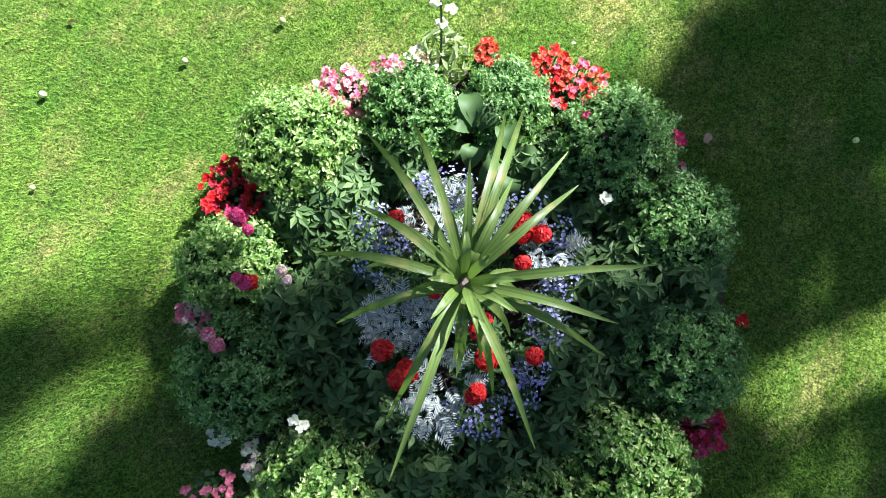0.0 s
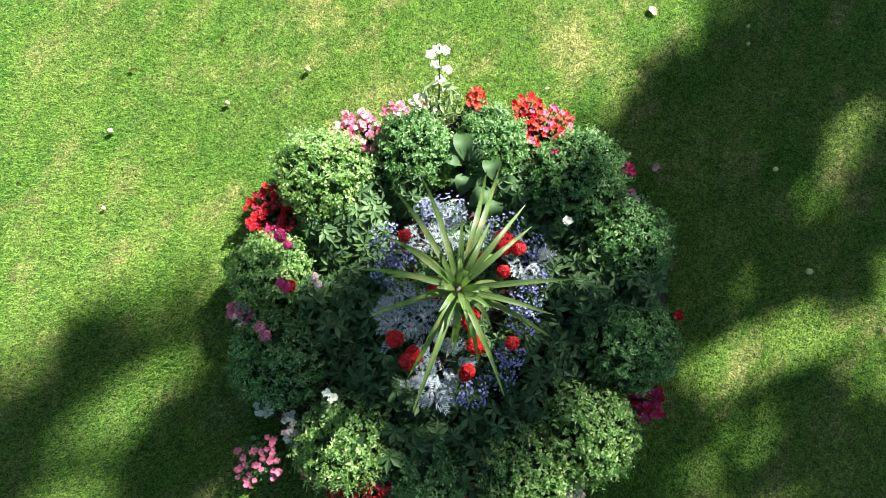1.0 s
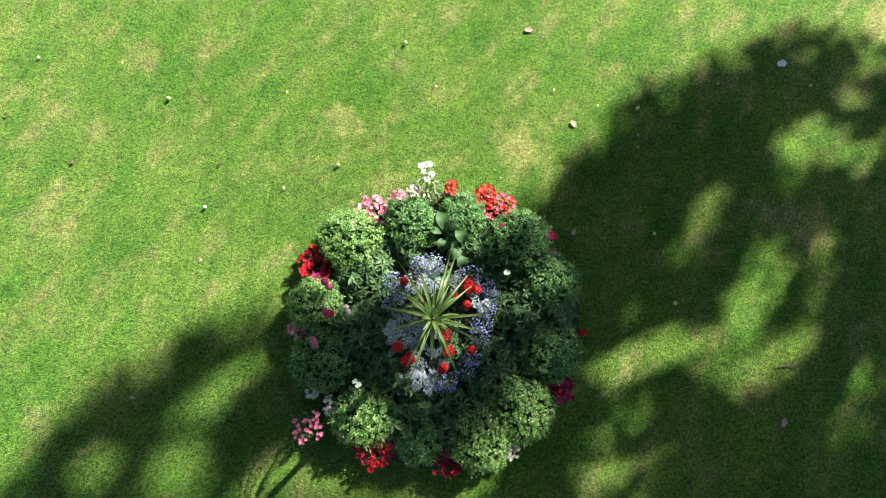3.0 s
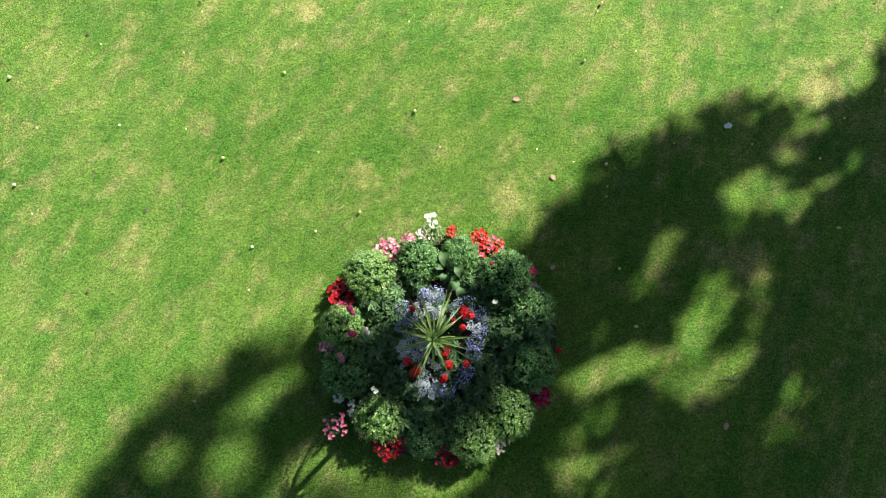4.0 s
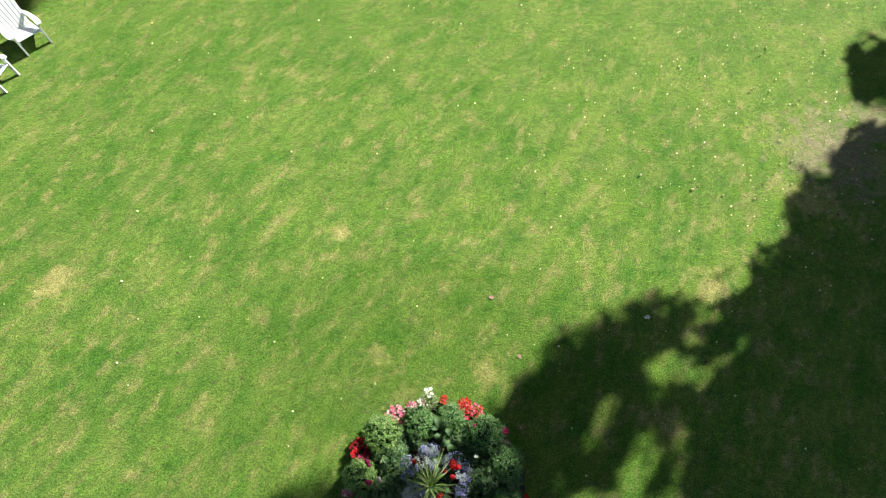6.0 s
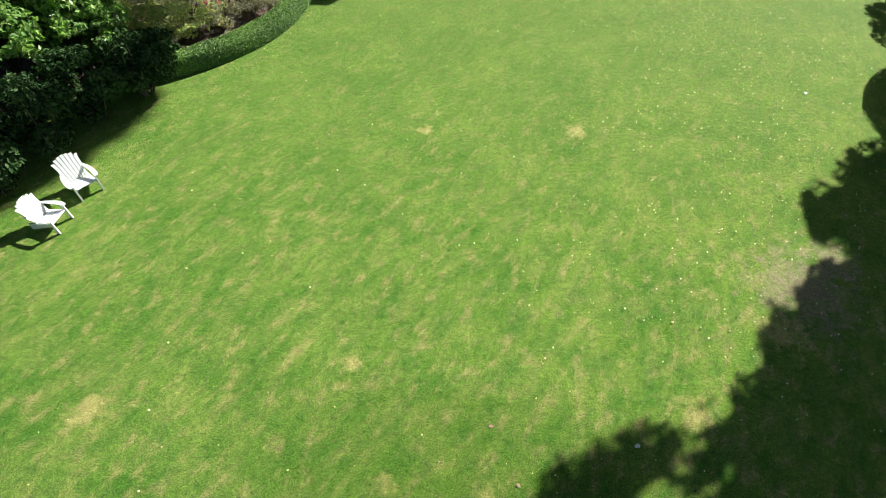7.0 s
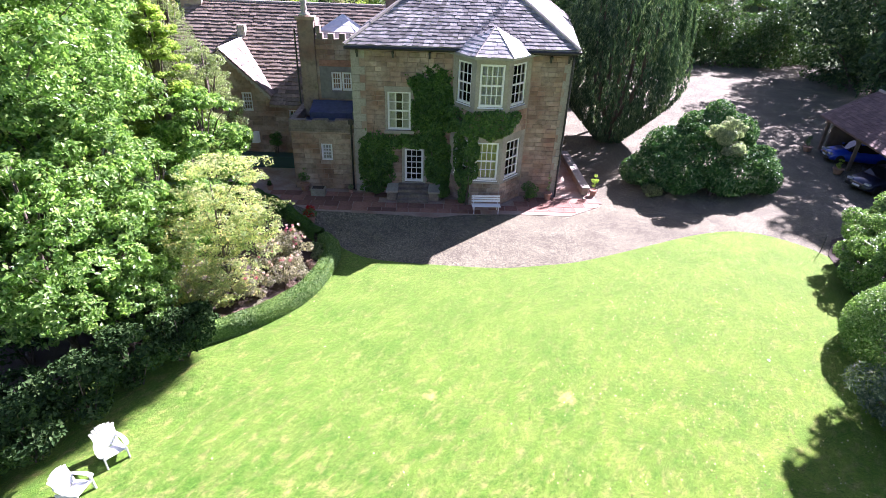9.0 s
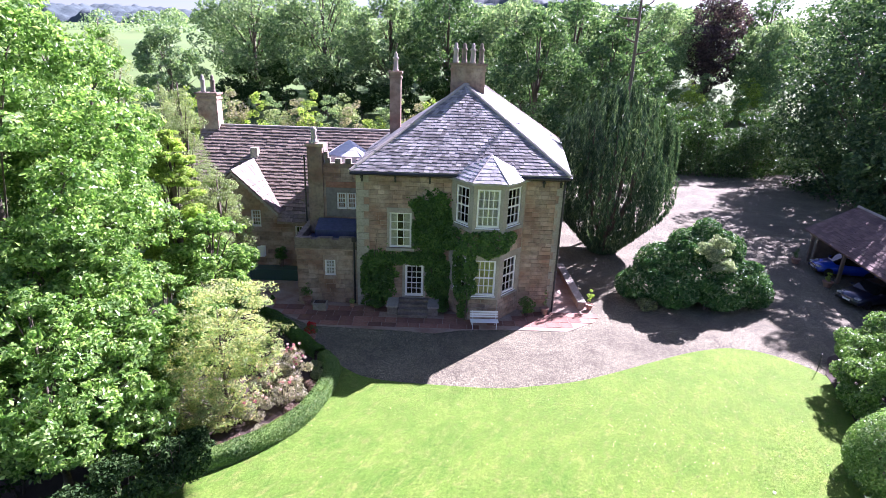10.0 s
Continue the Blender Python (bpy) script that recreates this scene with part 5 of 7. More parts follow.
# low bronze-leaved plants between the roses and the hedge
for i, (x, y) in enumerate(((-7.15, 17.6), (-7.05, 18.5), (-6.95, 19.4), (-6.95, 20.3), (-7.35, 16.8), (-7.9, 16.2), (-8.5, 15.5), (-7.3, 21.0), (-9.2, 15.0))):
    g = np.random.default_rng(260 + i)
    make_shrub("coral_bells", "low bronze-leaved plant inside the hedge", x, y, crown_clumps(0, 0, 0.0, g.uniform(0.35, 0.6), 0.42, 0.42, 9, g, 0.42), 1500, 0.075, (L_BRONZE, L_ROSE, L_BRONZE, L_OLIVE)[i % 4], 270 + i, group="low plants inside the hedge", aspect=0.8, thick=0.4, stems=False)

# roses behind the low hedge
for i, (x, y, r, h) in enumerate(((-7.8, 18.2, 0.95, 1.2), (-7.7, 19.6, 0.9, 1.4), (-8.5, 17.1, 0.85, 1.1), (-8.5, 20.6, 0.9, 1.3), (-8.8, 19.2, 0.9, 1.3))):
    g = np.random.default_rng(230 + i)
    rose = make_shrub("rose_bush", "thin rose bush with pale blush and pink blooms", x, y, crown_clumps(0, 0, 0.1, h, r, r, 20, g, 0.3), 5200, 0.075, L_ROSE, 240 + i, group="roses behind the low hedge", thick=0.4)
    for k in range(11):
        a, d = g.uniform(0, math.tau), g.uniform(0, r * 0.85)
        c = np.array([[d * math.cos(a), d * math.sin(a), h * g.uniform(0.75, 1.12), 0.05, 0.05, 0.045]])
        p, n = clump_points(c, 26, g)
        v, f = leaf_quads(p, n, 0.075, g, 0.8, 0.5)
        part_np("bloom", v, f, P_BLUSH if k % 3 else P_PINK, rose, "pink rose")


def hedge(name, label, path, width, height, leaf, seed, count, size):
    """A clipped hedge along a curve: a dense core under a skin of small leaves."""
    rng = np.random.default_rng(seed)
    ob = thing(name, label, "hedge")
    p = curve_through(path, 60)
    t = unit(np.gradient(p, axis=0))
    s = np.stack([-t[:, 1], t[:, 0]], 1)
    ring = np.array([(-0.5, 0.0), (-0.52, 0.5), (-0.44, 0.9), (-0.3, 1.0), (0.3, 1.0), (0.44, 0.9), (0.52, 0.5), (0.5, 0.0)])
    v = np.concatenate([p[:, None, :] + s[:, None, :] * (ring[None, :, :1] * width * 0.9), np.tile(ring[None, :, 1:] * height * 0.96, (len(p), 1, 1))], 2)
    k = len(ring)
    i = (np.arange(len(p) - 1)[:, None] * k + np.arange(k - 1)).ravel()
    core = v * np.array((1, 1, 0.9))
    part_np("core", core.reshape(-1, 3), np.stack([i, i + 1, i + k + 1, i + k], 1), leaf, ob)
    a, b = rng.uniform(0, len(p) - 1.001, count), rng.uniform(0, k - 1.001, count)
    ia, fa, ib, fb = a.astype(int), (a % 1)[:, None], b.astype(int), (b % 1)[:, None]
    q = (v[ia, ib] * (1 - fa) + v[ia + 1, ib] * fa) * (1 - fb) + (v[ia, ib + 1] * (1 - fa) + v[ia + 1, ib + 1] * fa) * fb
    side = ring[ib] * (1 - fb) + ring[ib + 1] * fb
    n = np.concatenate([s[ia] * side[:, :1] * 2 * (side[:, 1:] < 0.97), (side[:, 1:] - 0.4).clip(0.1, 1)], 1)
    q = q + unit(n) * rng.uniform(0.0, 0.06, (count, 1)) + 0.02 * np.sin(q[:, :1] * 5)
    w, f = leaf_quads(q, n, size, rng, 0.6, 0.6)
    part_np("foliage", w, f, leaf, ob)
    return ob


hedge("box_hedge", "low clipped box hedge round the rose border", [(-7.15, 21.75), (-6.5, 21.0), (-6.35, 19.5), (-6.65, 17.4), (-7.5, 15.9), (-8.6, 14.75), (-9.9, 13.85), (-11.0, 13.3)], 0.66, 0.58, L_TRIM, 51, 40000, 0.06)
hedge("dark_hedge", "low shaded hedge beside the paving", [(-7.5, 22.2), (-8.3, 22.9), (-9.6, 24.2), (-10.9, 25.4), (-12.4, 26.4)], 0.6, 0.5, L_IVY, 52, 16000, 0.075)

# the right edge of the lawn
g = np.random.default_rng(60)
make_shrub("laurel_hedge", "tall rounded laurel hedge beside the lawn", 18.4, 22.6, crown_clumps(-0.1, 0.3, -1.0, 3.3, 1.8, 1.9, 26, g, 0.3, 0.78) + crown_clumps(-0.8, -1.7, -1.0, 3.1, 1.8, 1.8, 24, g, 0.3, 0.78) + crown_clumps(1.9, 0.9, -1.0, 4.3, 2.2, 2.0, 26, g, 0.3, 0.78) + crown_clumps(1.2, -1.6, -1.0, 3.7, 2.0, 1.9, 22, g, 0.3, 0.78), 70000, 0.14, L_HEDGE, 61, thick=0.35, lay=0.9)
make_shrub("clipped_dome", "smooth clipped yew dome beside the lawn", 15.75, 16.4, [(0, 0, 1.0, 2.05, 2.05, 1.8), (0.9, 0.9, 1.0, 1.8, 1.8, 1.6)], 46000, 0.1, L_HEDGE, 62, thick=0.12, lay=0.8)
make_shrub("blue_conifer", "spreading grey-blue conifer with feathery shoots", 13.6, 12.8, crown_clumps(0, 0, 0.0, 2.1, 1.8, 1.7, 20, g, 0.36, 0.5), 10000, 0.16, L_BLUE, 63, aspect=0.22, category="conifer")
make_shrub("laurel_hedge", "dark laurel hedge beyond the lawn", 18.5, 9.0, crown_clumps(0, 0, 0.0, 2.9, 2.6, 3.0, 22, g, 0.36, 0.45), 12000, 0.15, L_LAUREL, 64)

# island shrub in the drive
cl = [(0.2, 0.3, 1.9, 3.4, 2.3, 1.9), (0.9, 1.1, 3.1, 2.1, 1.6, 1.6), (-1.7, 0.6, 2.1, 1.8, 1.6, 1.5), (-2.7, -0.3, 1.2, 1.7, 1.5, 1.2), (2.9, 0.0, 1.4, 1.9, 1.7, 1.5), (3.9, -0.2, 0.9, 1.1, 1.2, 1.0), (-3.6, 0.2, 0.8, 1.0, 1.1, 0.9), (-1.3, -1.3, 1.1, 1.5, 1.1, 1.1), (1.6, -1.2, 1.2, 1.6, 1.1, 1.2), (0.9, 1.2, 4.3, 0.9, 0.9, 0.9), (2.0, 0.8, 3.3, 1.3, 1.1, 1.2), (-0.5, 0.9, 3.5, 1.0, 1.0, 1.0)]
cl += crown_clumps(0.2, 0.1, 0.2, 4.2, 4.2, 2.5, 60, g, 0.13, 0.4)
make_shrub("rhododendron", "large dense rhododendron island in the drive", 13.4, 32.4, cl, 62000, 0.21, L_RHODO, 65, aspect=0.45, lay=0.9, thick=0.2)
g = np.random.default_rng(330)
make_shrub("silver_bush", "pale silvery bush growing up through the rhododendron", 14.1, 31.3, crown_clumps(0, 0, 1.9, 4.9, 1.5, 1.2, 34, g, 0.26), 16000, 0.15, L_SAGE, 68, aspect=0.4, lay=1.0, thick=0.4)
make_shrub("grey_shrub", "small grey-green shrub at the drive edge", 10.3, 30.5, crown_clumps(0, 0, 0.0, 0.7, 0.8, 0.6, 8, g, 0.42), 1800, 0.07, L_OLIVE, 66)

# the weeping yew: a vase of hanging shoots
yew = thing("weeping_yew", "tall dark yew with drooping shoots", "tree", Matrix.Translation((9.7, 41.3, 0)) @ Matrix.Diagonal((1, 1, 0.92, 1)))
prof = np.array([(0.0, 0.75), (1.0, 1.5), (2.2, 2.5), (3.6, 3.7), (5.0, 4.3), (8.0, 4.6), (10.5, 4.2), (12.0, 3.4), (13.2, 2.2), (14.2, 0.8)])
pts, way = [], []
for k in range(620):
    zt, a = 1.6 + 12.4 * g.uniform(0, 1) ** 0.9, g.uniform(0, math.tau)
    zt += 0.5 * math.sin(a * 3 + 1)
    rr = np.interp(zt, prof[:, 0], prof[:, 1]) * (1 + 0.16 * math.sin(a * 4 + zt * 0.7) + 0.1 * math.sin(a * 9)) * (g.uniform(0.85, 1.06) if k % 3 else g.uniform(0.5, 0.85))
    ln, m = g.uniform(1.6, 4.2), int(g.uniform(80, 130))
    s = g.uniform(0, 1, m)
    lower = np.interp(zt - s * ln, prof[:, 0], prof[:, 1]) * 1.05
    rs = np.minimum(rr, np.maximum(lower, 0.6)) + 0.12 * np.sin(s * 3) + g.normal(0, 0.06, m) * (0.5 + s)
    aa = a + g.normal(0, 0.028, m)
    pts.append(np.stack([rs * np.cos(aa), rs * np.sin(aa), np.maximum(zt - s * ln, 0.2)], 1))
    way.append(np.stack([np.cos(aa), np.sin(aa), np.full(m, 0.2)], 1))
p, out = np.concatenate(pts), np.concatenate(way)
n = len(p)
v, f = leaf_quads(p, out, 0.3, g, 0.24, 0.5, np.tile((0.0, 0.0, -1.0), (n, 1)) + 0.35 * out)
part_np("crown", v, f, L_YEW, yew)
for k in range(7):
    b = k * 0.9
    bm = bmesh.new()
    tube(bm, [(0.25 * math.cos(b), 0.25 * math.sin(b), -0.1), (0.35 * math.cos(b), 0.35 * math.sin(b), 1.6), (1.8 * math.cos(b), 1.8 * math.sin(b), 5.0), (2.2 * math.cos(b), 2.2 * math.sin(b), 11.0)], [0.28, 0.22, 0.15, 0.04], 7)
    part("stem", bm, BARK, yew)

# laurels and rough shrubs at the back
for i, (x, y, r, h) in enumerate(((24.5, 79, 5, 10.5), (30, 79, 5, 11), (36, 79, 5, 10), (43, 72, 5, 9), (43.5, 84, 5, 9), (19, 78, 5, 10), (27.2, 82, 5, 11), (33, 82, 5, 11), (38.5, 81, 5, 11))):
    make_shrub("laurel_bank", "high glossy laurel at the end of the drive", x, y, crown_clumps(0, 0, -4.0, h, r, 3.5, 44, g, 0.32, 0.45), 9500, 0.34, L_LAUREL, 70 + i, group="laurels at the end of the drive")
for i in range(26):
    x, y = -37 + i * 1.7, 60 + g.uniform(-1.5, 2.0)
    make_shrub("rough_shrub", "rough pale scrub on the bank behind the wing", x, y, crown_clumps(0, 0, 0.0, g.uniform(7.8, 9.6), 2.3, 2.0, 26, g, 0.28), 4600, 0.2, (L_OLIVE, L_ROSE, L_LIME, L_ASH)[i % 4], 80 + i, group="scrub behind the wing", z=float(rise(x, y)), thick=0.4, lay=1.0)

for i in range(8):
    x, y = 24 + i * 3.8, 105 + g.uniform(-2.5, 2.5)
    make_shrub("bank_shrub", "pale green scrub on the bank beyond the laurels", x, y, crown_clumps(0, 0, 0.0, g.uniform(8.5, 11.0), 3.6, 2.8, 30, g, 0.27), 4600, 0.3, (L_LIME, L_ASH, L_HEDGE)[i % 3], 150 + i, group="scrub beyond the laurels", z=float(rise(x, y)), thick=0.35, lay=1.0)
# dark filler shrubs stand in for the shade beneath the crowns
for i in range(9):
    x, y = -38 + i * 6.2, 83.5 + g.uniform(-1.5, 1.5)
    make_shrub("holly_bush", "dark filler shrub standing in for shade under the tall trees", x, y, crown_clumps(0, 0, 0.0, g.uniform(7, 9), 4.2, 3.0, 24, g, 0.3), 7000, 0.34, L_UNDER, 110 + i, group="hollies under the trees", z=float(rise(x, y)), thick=0.4)

# far woods and hedgerows on the hills
pts = []
for k in range(420):
    band = k % 6
    if band < 3:
        x, y, s = g.uniform(-700, 700), g.uniform(600, 1500), g.uniform(10, 22)
        if math.sin(x * 0.011) + math.sin(y * 0.02 + x * 0.004) < 0.2:
            continue
    elif band == 3:
        x, y, s = -300 + 4.4 * k / 6 * 2, 262 + 3 * math.sin(k), g.uniform(3.0, 5.0)
    elif band == 4:
        x, y, s = g.uniform(-260, 260), 255 + 8 * math.sin(k), g.uniform(3, 6)
    else:
        x, y, s = g.uniform(-300, 300), 400 + 30 * math.sin(k), g.uniform(6, 10)
    pts.append((x, y, float(rise(x, y)) + s * 0.4, s, s, s * 0.7))
p, n = clump_points(pts, 72000, g, 0.22)
sz = np.interp(p[:, 1], [150, 1500], [0.9, 6.0])[:, None]
v, f = leaf_quads(p, n + np.array((0, 0, 0.5)), sz, g, 0.7, 0.9)
tagged(part_np("far_woods", v, f, L_ASH), "distant woods and hedgerows on the hills", "woods", kind="stuff")

def canopy(x, y):
    lumps = 7 * np.sin(x * 0.05 + 2 * np.sin(y * 0.021)) + 6 * np.sin(y * 0.045 + 2 * np.sin(x * 0.027)) + 4 * np.sin(x * 0.13 + y * 0.07)
    return rise(x, y) + 16 + lumps + 22 * np.sin(x * 0.0041 + 1.3) - 60 * np.clip((1500 - y) / 60, 0, 1)


# the blue of distance haze is put into the canopy colour
CANOPY = rough_mat("haze_blue_canopy", (0.05, 0.08, 0.085), (0.085, 0.12, 0.12), (0.035, 0.055, 0.06), 0.012, 0.09, 0.95, 0.6, 4.0)
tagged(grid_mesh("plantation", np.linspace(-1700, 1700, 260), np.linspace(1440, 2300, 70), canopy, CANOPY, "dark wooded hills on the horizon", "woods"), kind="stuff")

# climber on the front of the house
ivy = thing("wall_climber", "dense green climber on the stone front", "climber", HOUSE)
GROWN = ((0.85, 2.3, 0.75, 0.9), (1.1, 1.7, 1.0, 1.6), (1.15, 2.75, 0.6, 0.5), (1.9, 3.05, 0.9, 0.38), (3.0, 3.1, 0.9, 0.36), (4.2, 3.1, 0.9, 0.9), (4.75, 1.7, 0.75, 1.8), (4.2, 4.6, 1.15, 1.3), (4.3, 5.9, 1.05, 1.05), (4.9, 5.2, 0.6, 1.4), (3.7, 6.35, 0.5, 0.45))
n = 60000
u, z = g.uniform(0.2, 5.5, n), g.uniform(0.05, 7.3, n)
q = np.min([np.hypot((u - a) / c, (z - b) / d) for a, b, c, d in GROWN], 0)
rag = ragged(u * 0.5, z * 0.5)
keep = (q < 1 + 0.2 * rag + g.normal(0, 0.13, n)) & ~((u > 1.8) & (u < 3.16) & (z > 3.62) & (z < 5.95)) & ~((u > 2.7) & (u < 3.94) & (z < 2.7)) & ~((u > 2.0) & (u < 4.6) & (z < 0.7))
u, z, q = u[keep], z[keep], q[keep]
deep = (0.1 + 0.16 * (1 - q).clip(0, 1) + 0.12 * ragged(u * 0.7, z * 0.6)).clip(0.06, 0.5)
p = np.stack([u, -deep * g.uniform(0.35, 1.15, len(u)), z], 1)
n = np.stack([0.5 * np.cos(u * 5 + z * 3), np.full(len(u), -1.0), 0.4 + 0.5 * np.sin(z * 6 + u * 2)], 1)
cl = []
for a, b, c, d, e in ((5.7, -0.7, 4.6, 0.55, 0.55), (6.3, -1.45, 4.75, 0.5, 0.5), (7.0, -1.6, 4.6, 0.7, 0.7), (7.7, -1.6, 4.65, 0.7, 0.6), (8.4, -1.3, 4.7, 0.5, 0.5), (5.8, -0.8, 4.0, 0.5, 0.8), (5.9, -0.9, 2.4, 0.4, 1.2), (6.55, -1.6, 3.6, 0.35, 0.8), (6.45, -1.55, 2.4, 0.35, 0.9), (6.3, -1.4, 1.2, 0.4, 0.7), (6.2, -1.3, 0.5, 0.4, 0.5), (6.7, -1.6, 4.3, 0.8, 0.5), (7.5, -1.62, 4.45, 0.9, 0.45), (8.1, -1.5, 4.55, 0.6, 0.5)):
    for k in range(7):
        cl.append((a + g.uniform(-0.8, 0.8) * d, b, c + g.uniform(-0.8, 0.8) * e, d * 0.6, 0.2, e * 0.55))
p2, n2 = clump_points(cl, 40000, g, 0.5)
v, f = leaf_quads(np.concatenate([p, p2]), np.concatenate([n, n2 + np.array((0, -0.6, 0.3))]), 0.125, g, 0.75, 0.9)
part_np("foliage", v, f, L_IVY, ivy)
bm = bmesh.new()
for u in (1.0, 4.4, 4.8, 6.3):
    w = -0.06 if u < 6 else -1.56
    tube(bm, [(u, w, -0.05), (u + 0.1, w, 1.2), (u - 0.1, w, 2.6), (u + 0.15, w, 4.2)], [0.05, 0.04, 0.03, 0.015], 6)
part("woody_base", bm, BARK, ivy)


# ---- the round flower bed ----
BX, BY = 0.5, 0.64
bed_soil = part("flower_bed", prism([(BX + 1.32 * math.cos(a) * (1 + 0.03 * math.sin(5 * a)), BY + 1.3 * math.sin(a)) for a in np.linspace(0, math.tau, 60, endpoint=False)], -0.05, 0.03), SOIL)
tagged(bed_soil, "round bed of dark soil", "flower bed", kind="structure")
g = np.random.default_rng(300)
BALLS = ((-0.4, 1.34, 0.29, 1), (0.14, 1.56, 0.25, 0), (0.62, 1.68, 0.22, 0), (1.16, 1.46, 0.3, 0), (1.5, 1.1, 0.26, 0), (1.52, 0.46, 0.27, 0), (1.29, -0.06, 0.28, 1), (0.93, -0.34, 0.27, 1), (0.4, -0.38, 0.22, 0), (-0.12, -0.21, 0.27, 1), (-0.53, 0.23, 0.28, 0), (-0.66, 0.71, 0.24, 1))


def shoot_bush(label, x, y, r, leaf, seed, shoots=860, size=0.028, squat=0.86):
    """A loosely clipped bush: short leafy shoots stand out all over a lumpy mound."""
    rng = np.random.default_rng(seed)
    ob = thing("box_ball", label, "bush", Matrix.Translation((x, y, 0.0)), "rounded bushes of the bed")
    d = unit(rng.normal(0, 1, (shoots, 3)) + np.array((0, 0, 0.35)))
    lump = 1 + 0.09 * np.sin(d[:, 0] * 7 + seed) * np.sin(d[:, 1] * 6 + 2 * d[:, 2]) + 0.06 * np.sin(d[:, 1] * 13 + d[:, 2] * 9 + seed) + rng.normal(0, 0.045, shoots)
    p = d * (r * lump)[:, None] * np.array((1.0, 1.0, squat)) + np.array((0, 0, r * squat))
    keep = p[:, 2] > 0.03
    p, d = p[keep], d[keep]
    way = unit(d + np.array((-0.1, -0.1, 0.55)) + rng.normal(0, 0.28, d.shape))
    ln = rng.uniform(0.035, 0.075, (len(p), 1))
    vs, fs = [], []
    for k in range(9):
        t = rng.normal(0, 1, way.shape)
        t = unit(t - (t * way).sum(1, keepdims=True) * way)
        q = p - way * 0.025 + way * ln * (k / 8) + t * size * 0.42
        v, f = leaf_quads(q, way * 0.9 - t * 0.3, size * (1.1 - 0.04 * k), rng, 0.5, 0.3, t + way * 0.45)
        fs.append(f + 4 * len(p) * k)
        vs.append(v)
    part_np("foliage", np.concatenate(vs), np.concatenate(fs), leaf, ob)
    # dark leaves fill the inside of the bush, its shade put into their colour
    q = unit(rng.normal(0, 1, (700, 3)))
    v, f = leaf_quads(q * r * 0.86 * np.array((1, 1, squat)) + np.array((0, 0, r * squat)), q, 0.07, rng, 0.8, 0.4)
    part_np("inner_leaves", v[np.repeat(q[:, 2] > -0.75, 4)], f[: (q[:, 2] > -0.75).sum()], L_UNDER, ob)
    return ob


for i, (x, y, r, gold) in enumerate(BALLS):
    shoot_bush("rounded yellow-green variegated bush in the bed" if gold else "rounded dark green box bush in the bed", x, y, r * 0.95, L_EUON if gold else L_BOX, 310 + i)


def palmate(p, n, size, rng, lobes=5):
    """Hand-shaped leaves: a fan of pointed lobes."""
    k = len(p)
    n = unit(n + rng.normal(0, 0.25, (k, 3)))
    t = rng.normal(0, 1, (k, 3))
    t = unit(t - (t * n).sum(1, keepdims=True) * n)
    b = np.cross(n, t)
    s = size * rng.uniform(0.7, 1.3, (k, 1))
    vs, fs = [], []
    for j in range(lobes):
        a = (j - (lobes - 1) / 2) * 1.05
        d, e = t * math.cos(a) + b * math.sin(a), -t * math.sin(a) + b * math.cos(a)
        w = 1.0 if abs(j - 2) < 2 else 0.8
        base = len(vs) * 4 * k
        vs.append(np.stack([p, p + d * s * 0.5 * w + e * s * 0.2, p + d * s * w - n * s * 0.15, p + d * s * 0.5 * w - e * s * 0.2], 1).reshape(-1, 3))
        fs.append(np.arange(4 * k).reshape(k, 4) + base)
    return np.concatenate(vs), np.concatenate(fs)


def leafy(name, label, x, y, r, h, count, size, leaf, seed):
    rng = np.random.default_rng(seed)
    ob = thing(name, label, "plant", Matrix.Translation((x, y, 0.03)), "leafy plants of the bed")
    a, d = rng.uniform(0, math.tau, count), r * np.sqrt(rng.uniform(0, 1, count))
    p = np.stack([d * np.cos(a), d * np.sin(a), h * (1 - 0.55 * (d / r) ** 2) * rng.uniform(0.35, 1.0, count)], 1)
    n = np.stack([np.cos(a) * 0.5, np.sin(a) * 0.5, np.ones(count)], 1)
    v, f = palmate(p, n, size, rng)
    part_np("leaves", v, f, leaf, ob)
    bm = bmesh.new()
    for q in p[::4]:
        tube(bm, [(q[0] * 0.2, q[1] * 0.2, 0), (q[0] * 0.6, q[1] * 0.6, q[2] * 0.7), tuple(q)], [0.005, 0.004, 0.003], 4)
    tagged(part("stalk", bm, L_BORDER, ob), kind="stuff")
    return ob


for i, (x, y, r) in enumerate(((-0.17, 1.11, 0.18), (-0.2, 1.27, 0.18), (0.13, 1.33, 0.13), (-0.22, 0.28, 0.24), (0.16, 0.0, 0.24), (0.6, -0.02, 0.27), (0.97, 0.35, 0.25), (1.16, 0.72, 0.24), (1.25, 0.92, 0.2), (0.97, 0.1, 0.24), (0.44, -0.16, 0.2), (0.84, -0.13, 0.2), (-0.28, 0.42, 0.18), (-0.36, 0.55, 0.16), (1.0, 1.15, 0.2), (-0.1, 0.75, 0.2), (-0.15, 0.55, 0.2), (0.85, 1.35, 0.2), (1.2, 0.3, 0.2), (0.2, -0.3, 0.2), (0.7, -0.3, 0.2), (1.3, 0.75, 0.2), (1.52, 0.78, 0.2), (1.62, 0.88, 0.12), (1.6, 0.68, 0.13), (-0.45, 1.05, 0.15), (-0.3, 0.95, 0.14), (0.0, 0.25, 0.2), (0.35, -0.12, 0.16))):
    leafy("anemone_plant", "leafy green anemone with lobed leaves", x, y, r * 1.15, g.uniform(0.28, 0.42), 70, 0.075, L_BORDER, 330 + i)

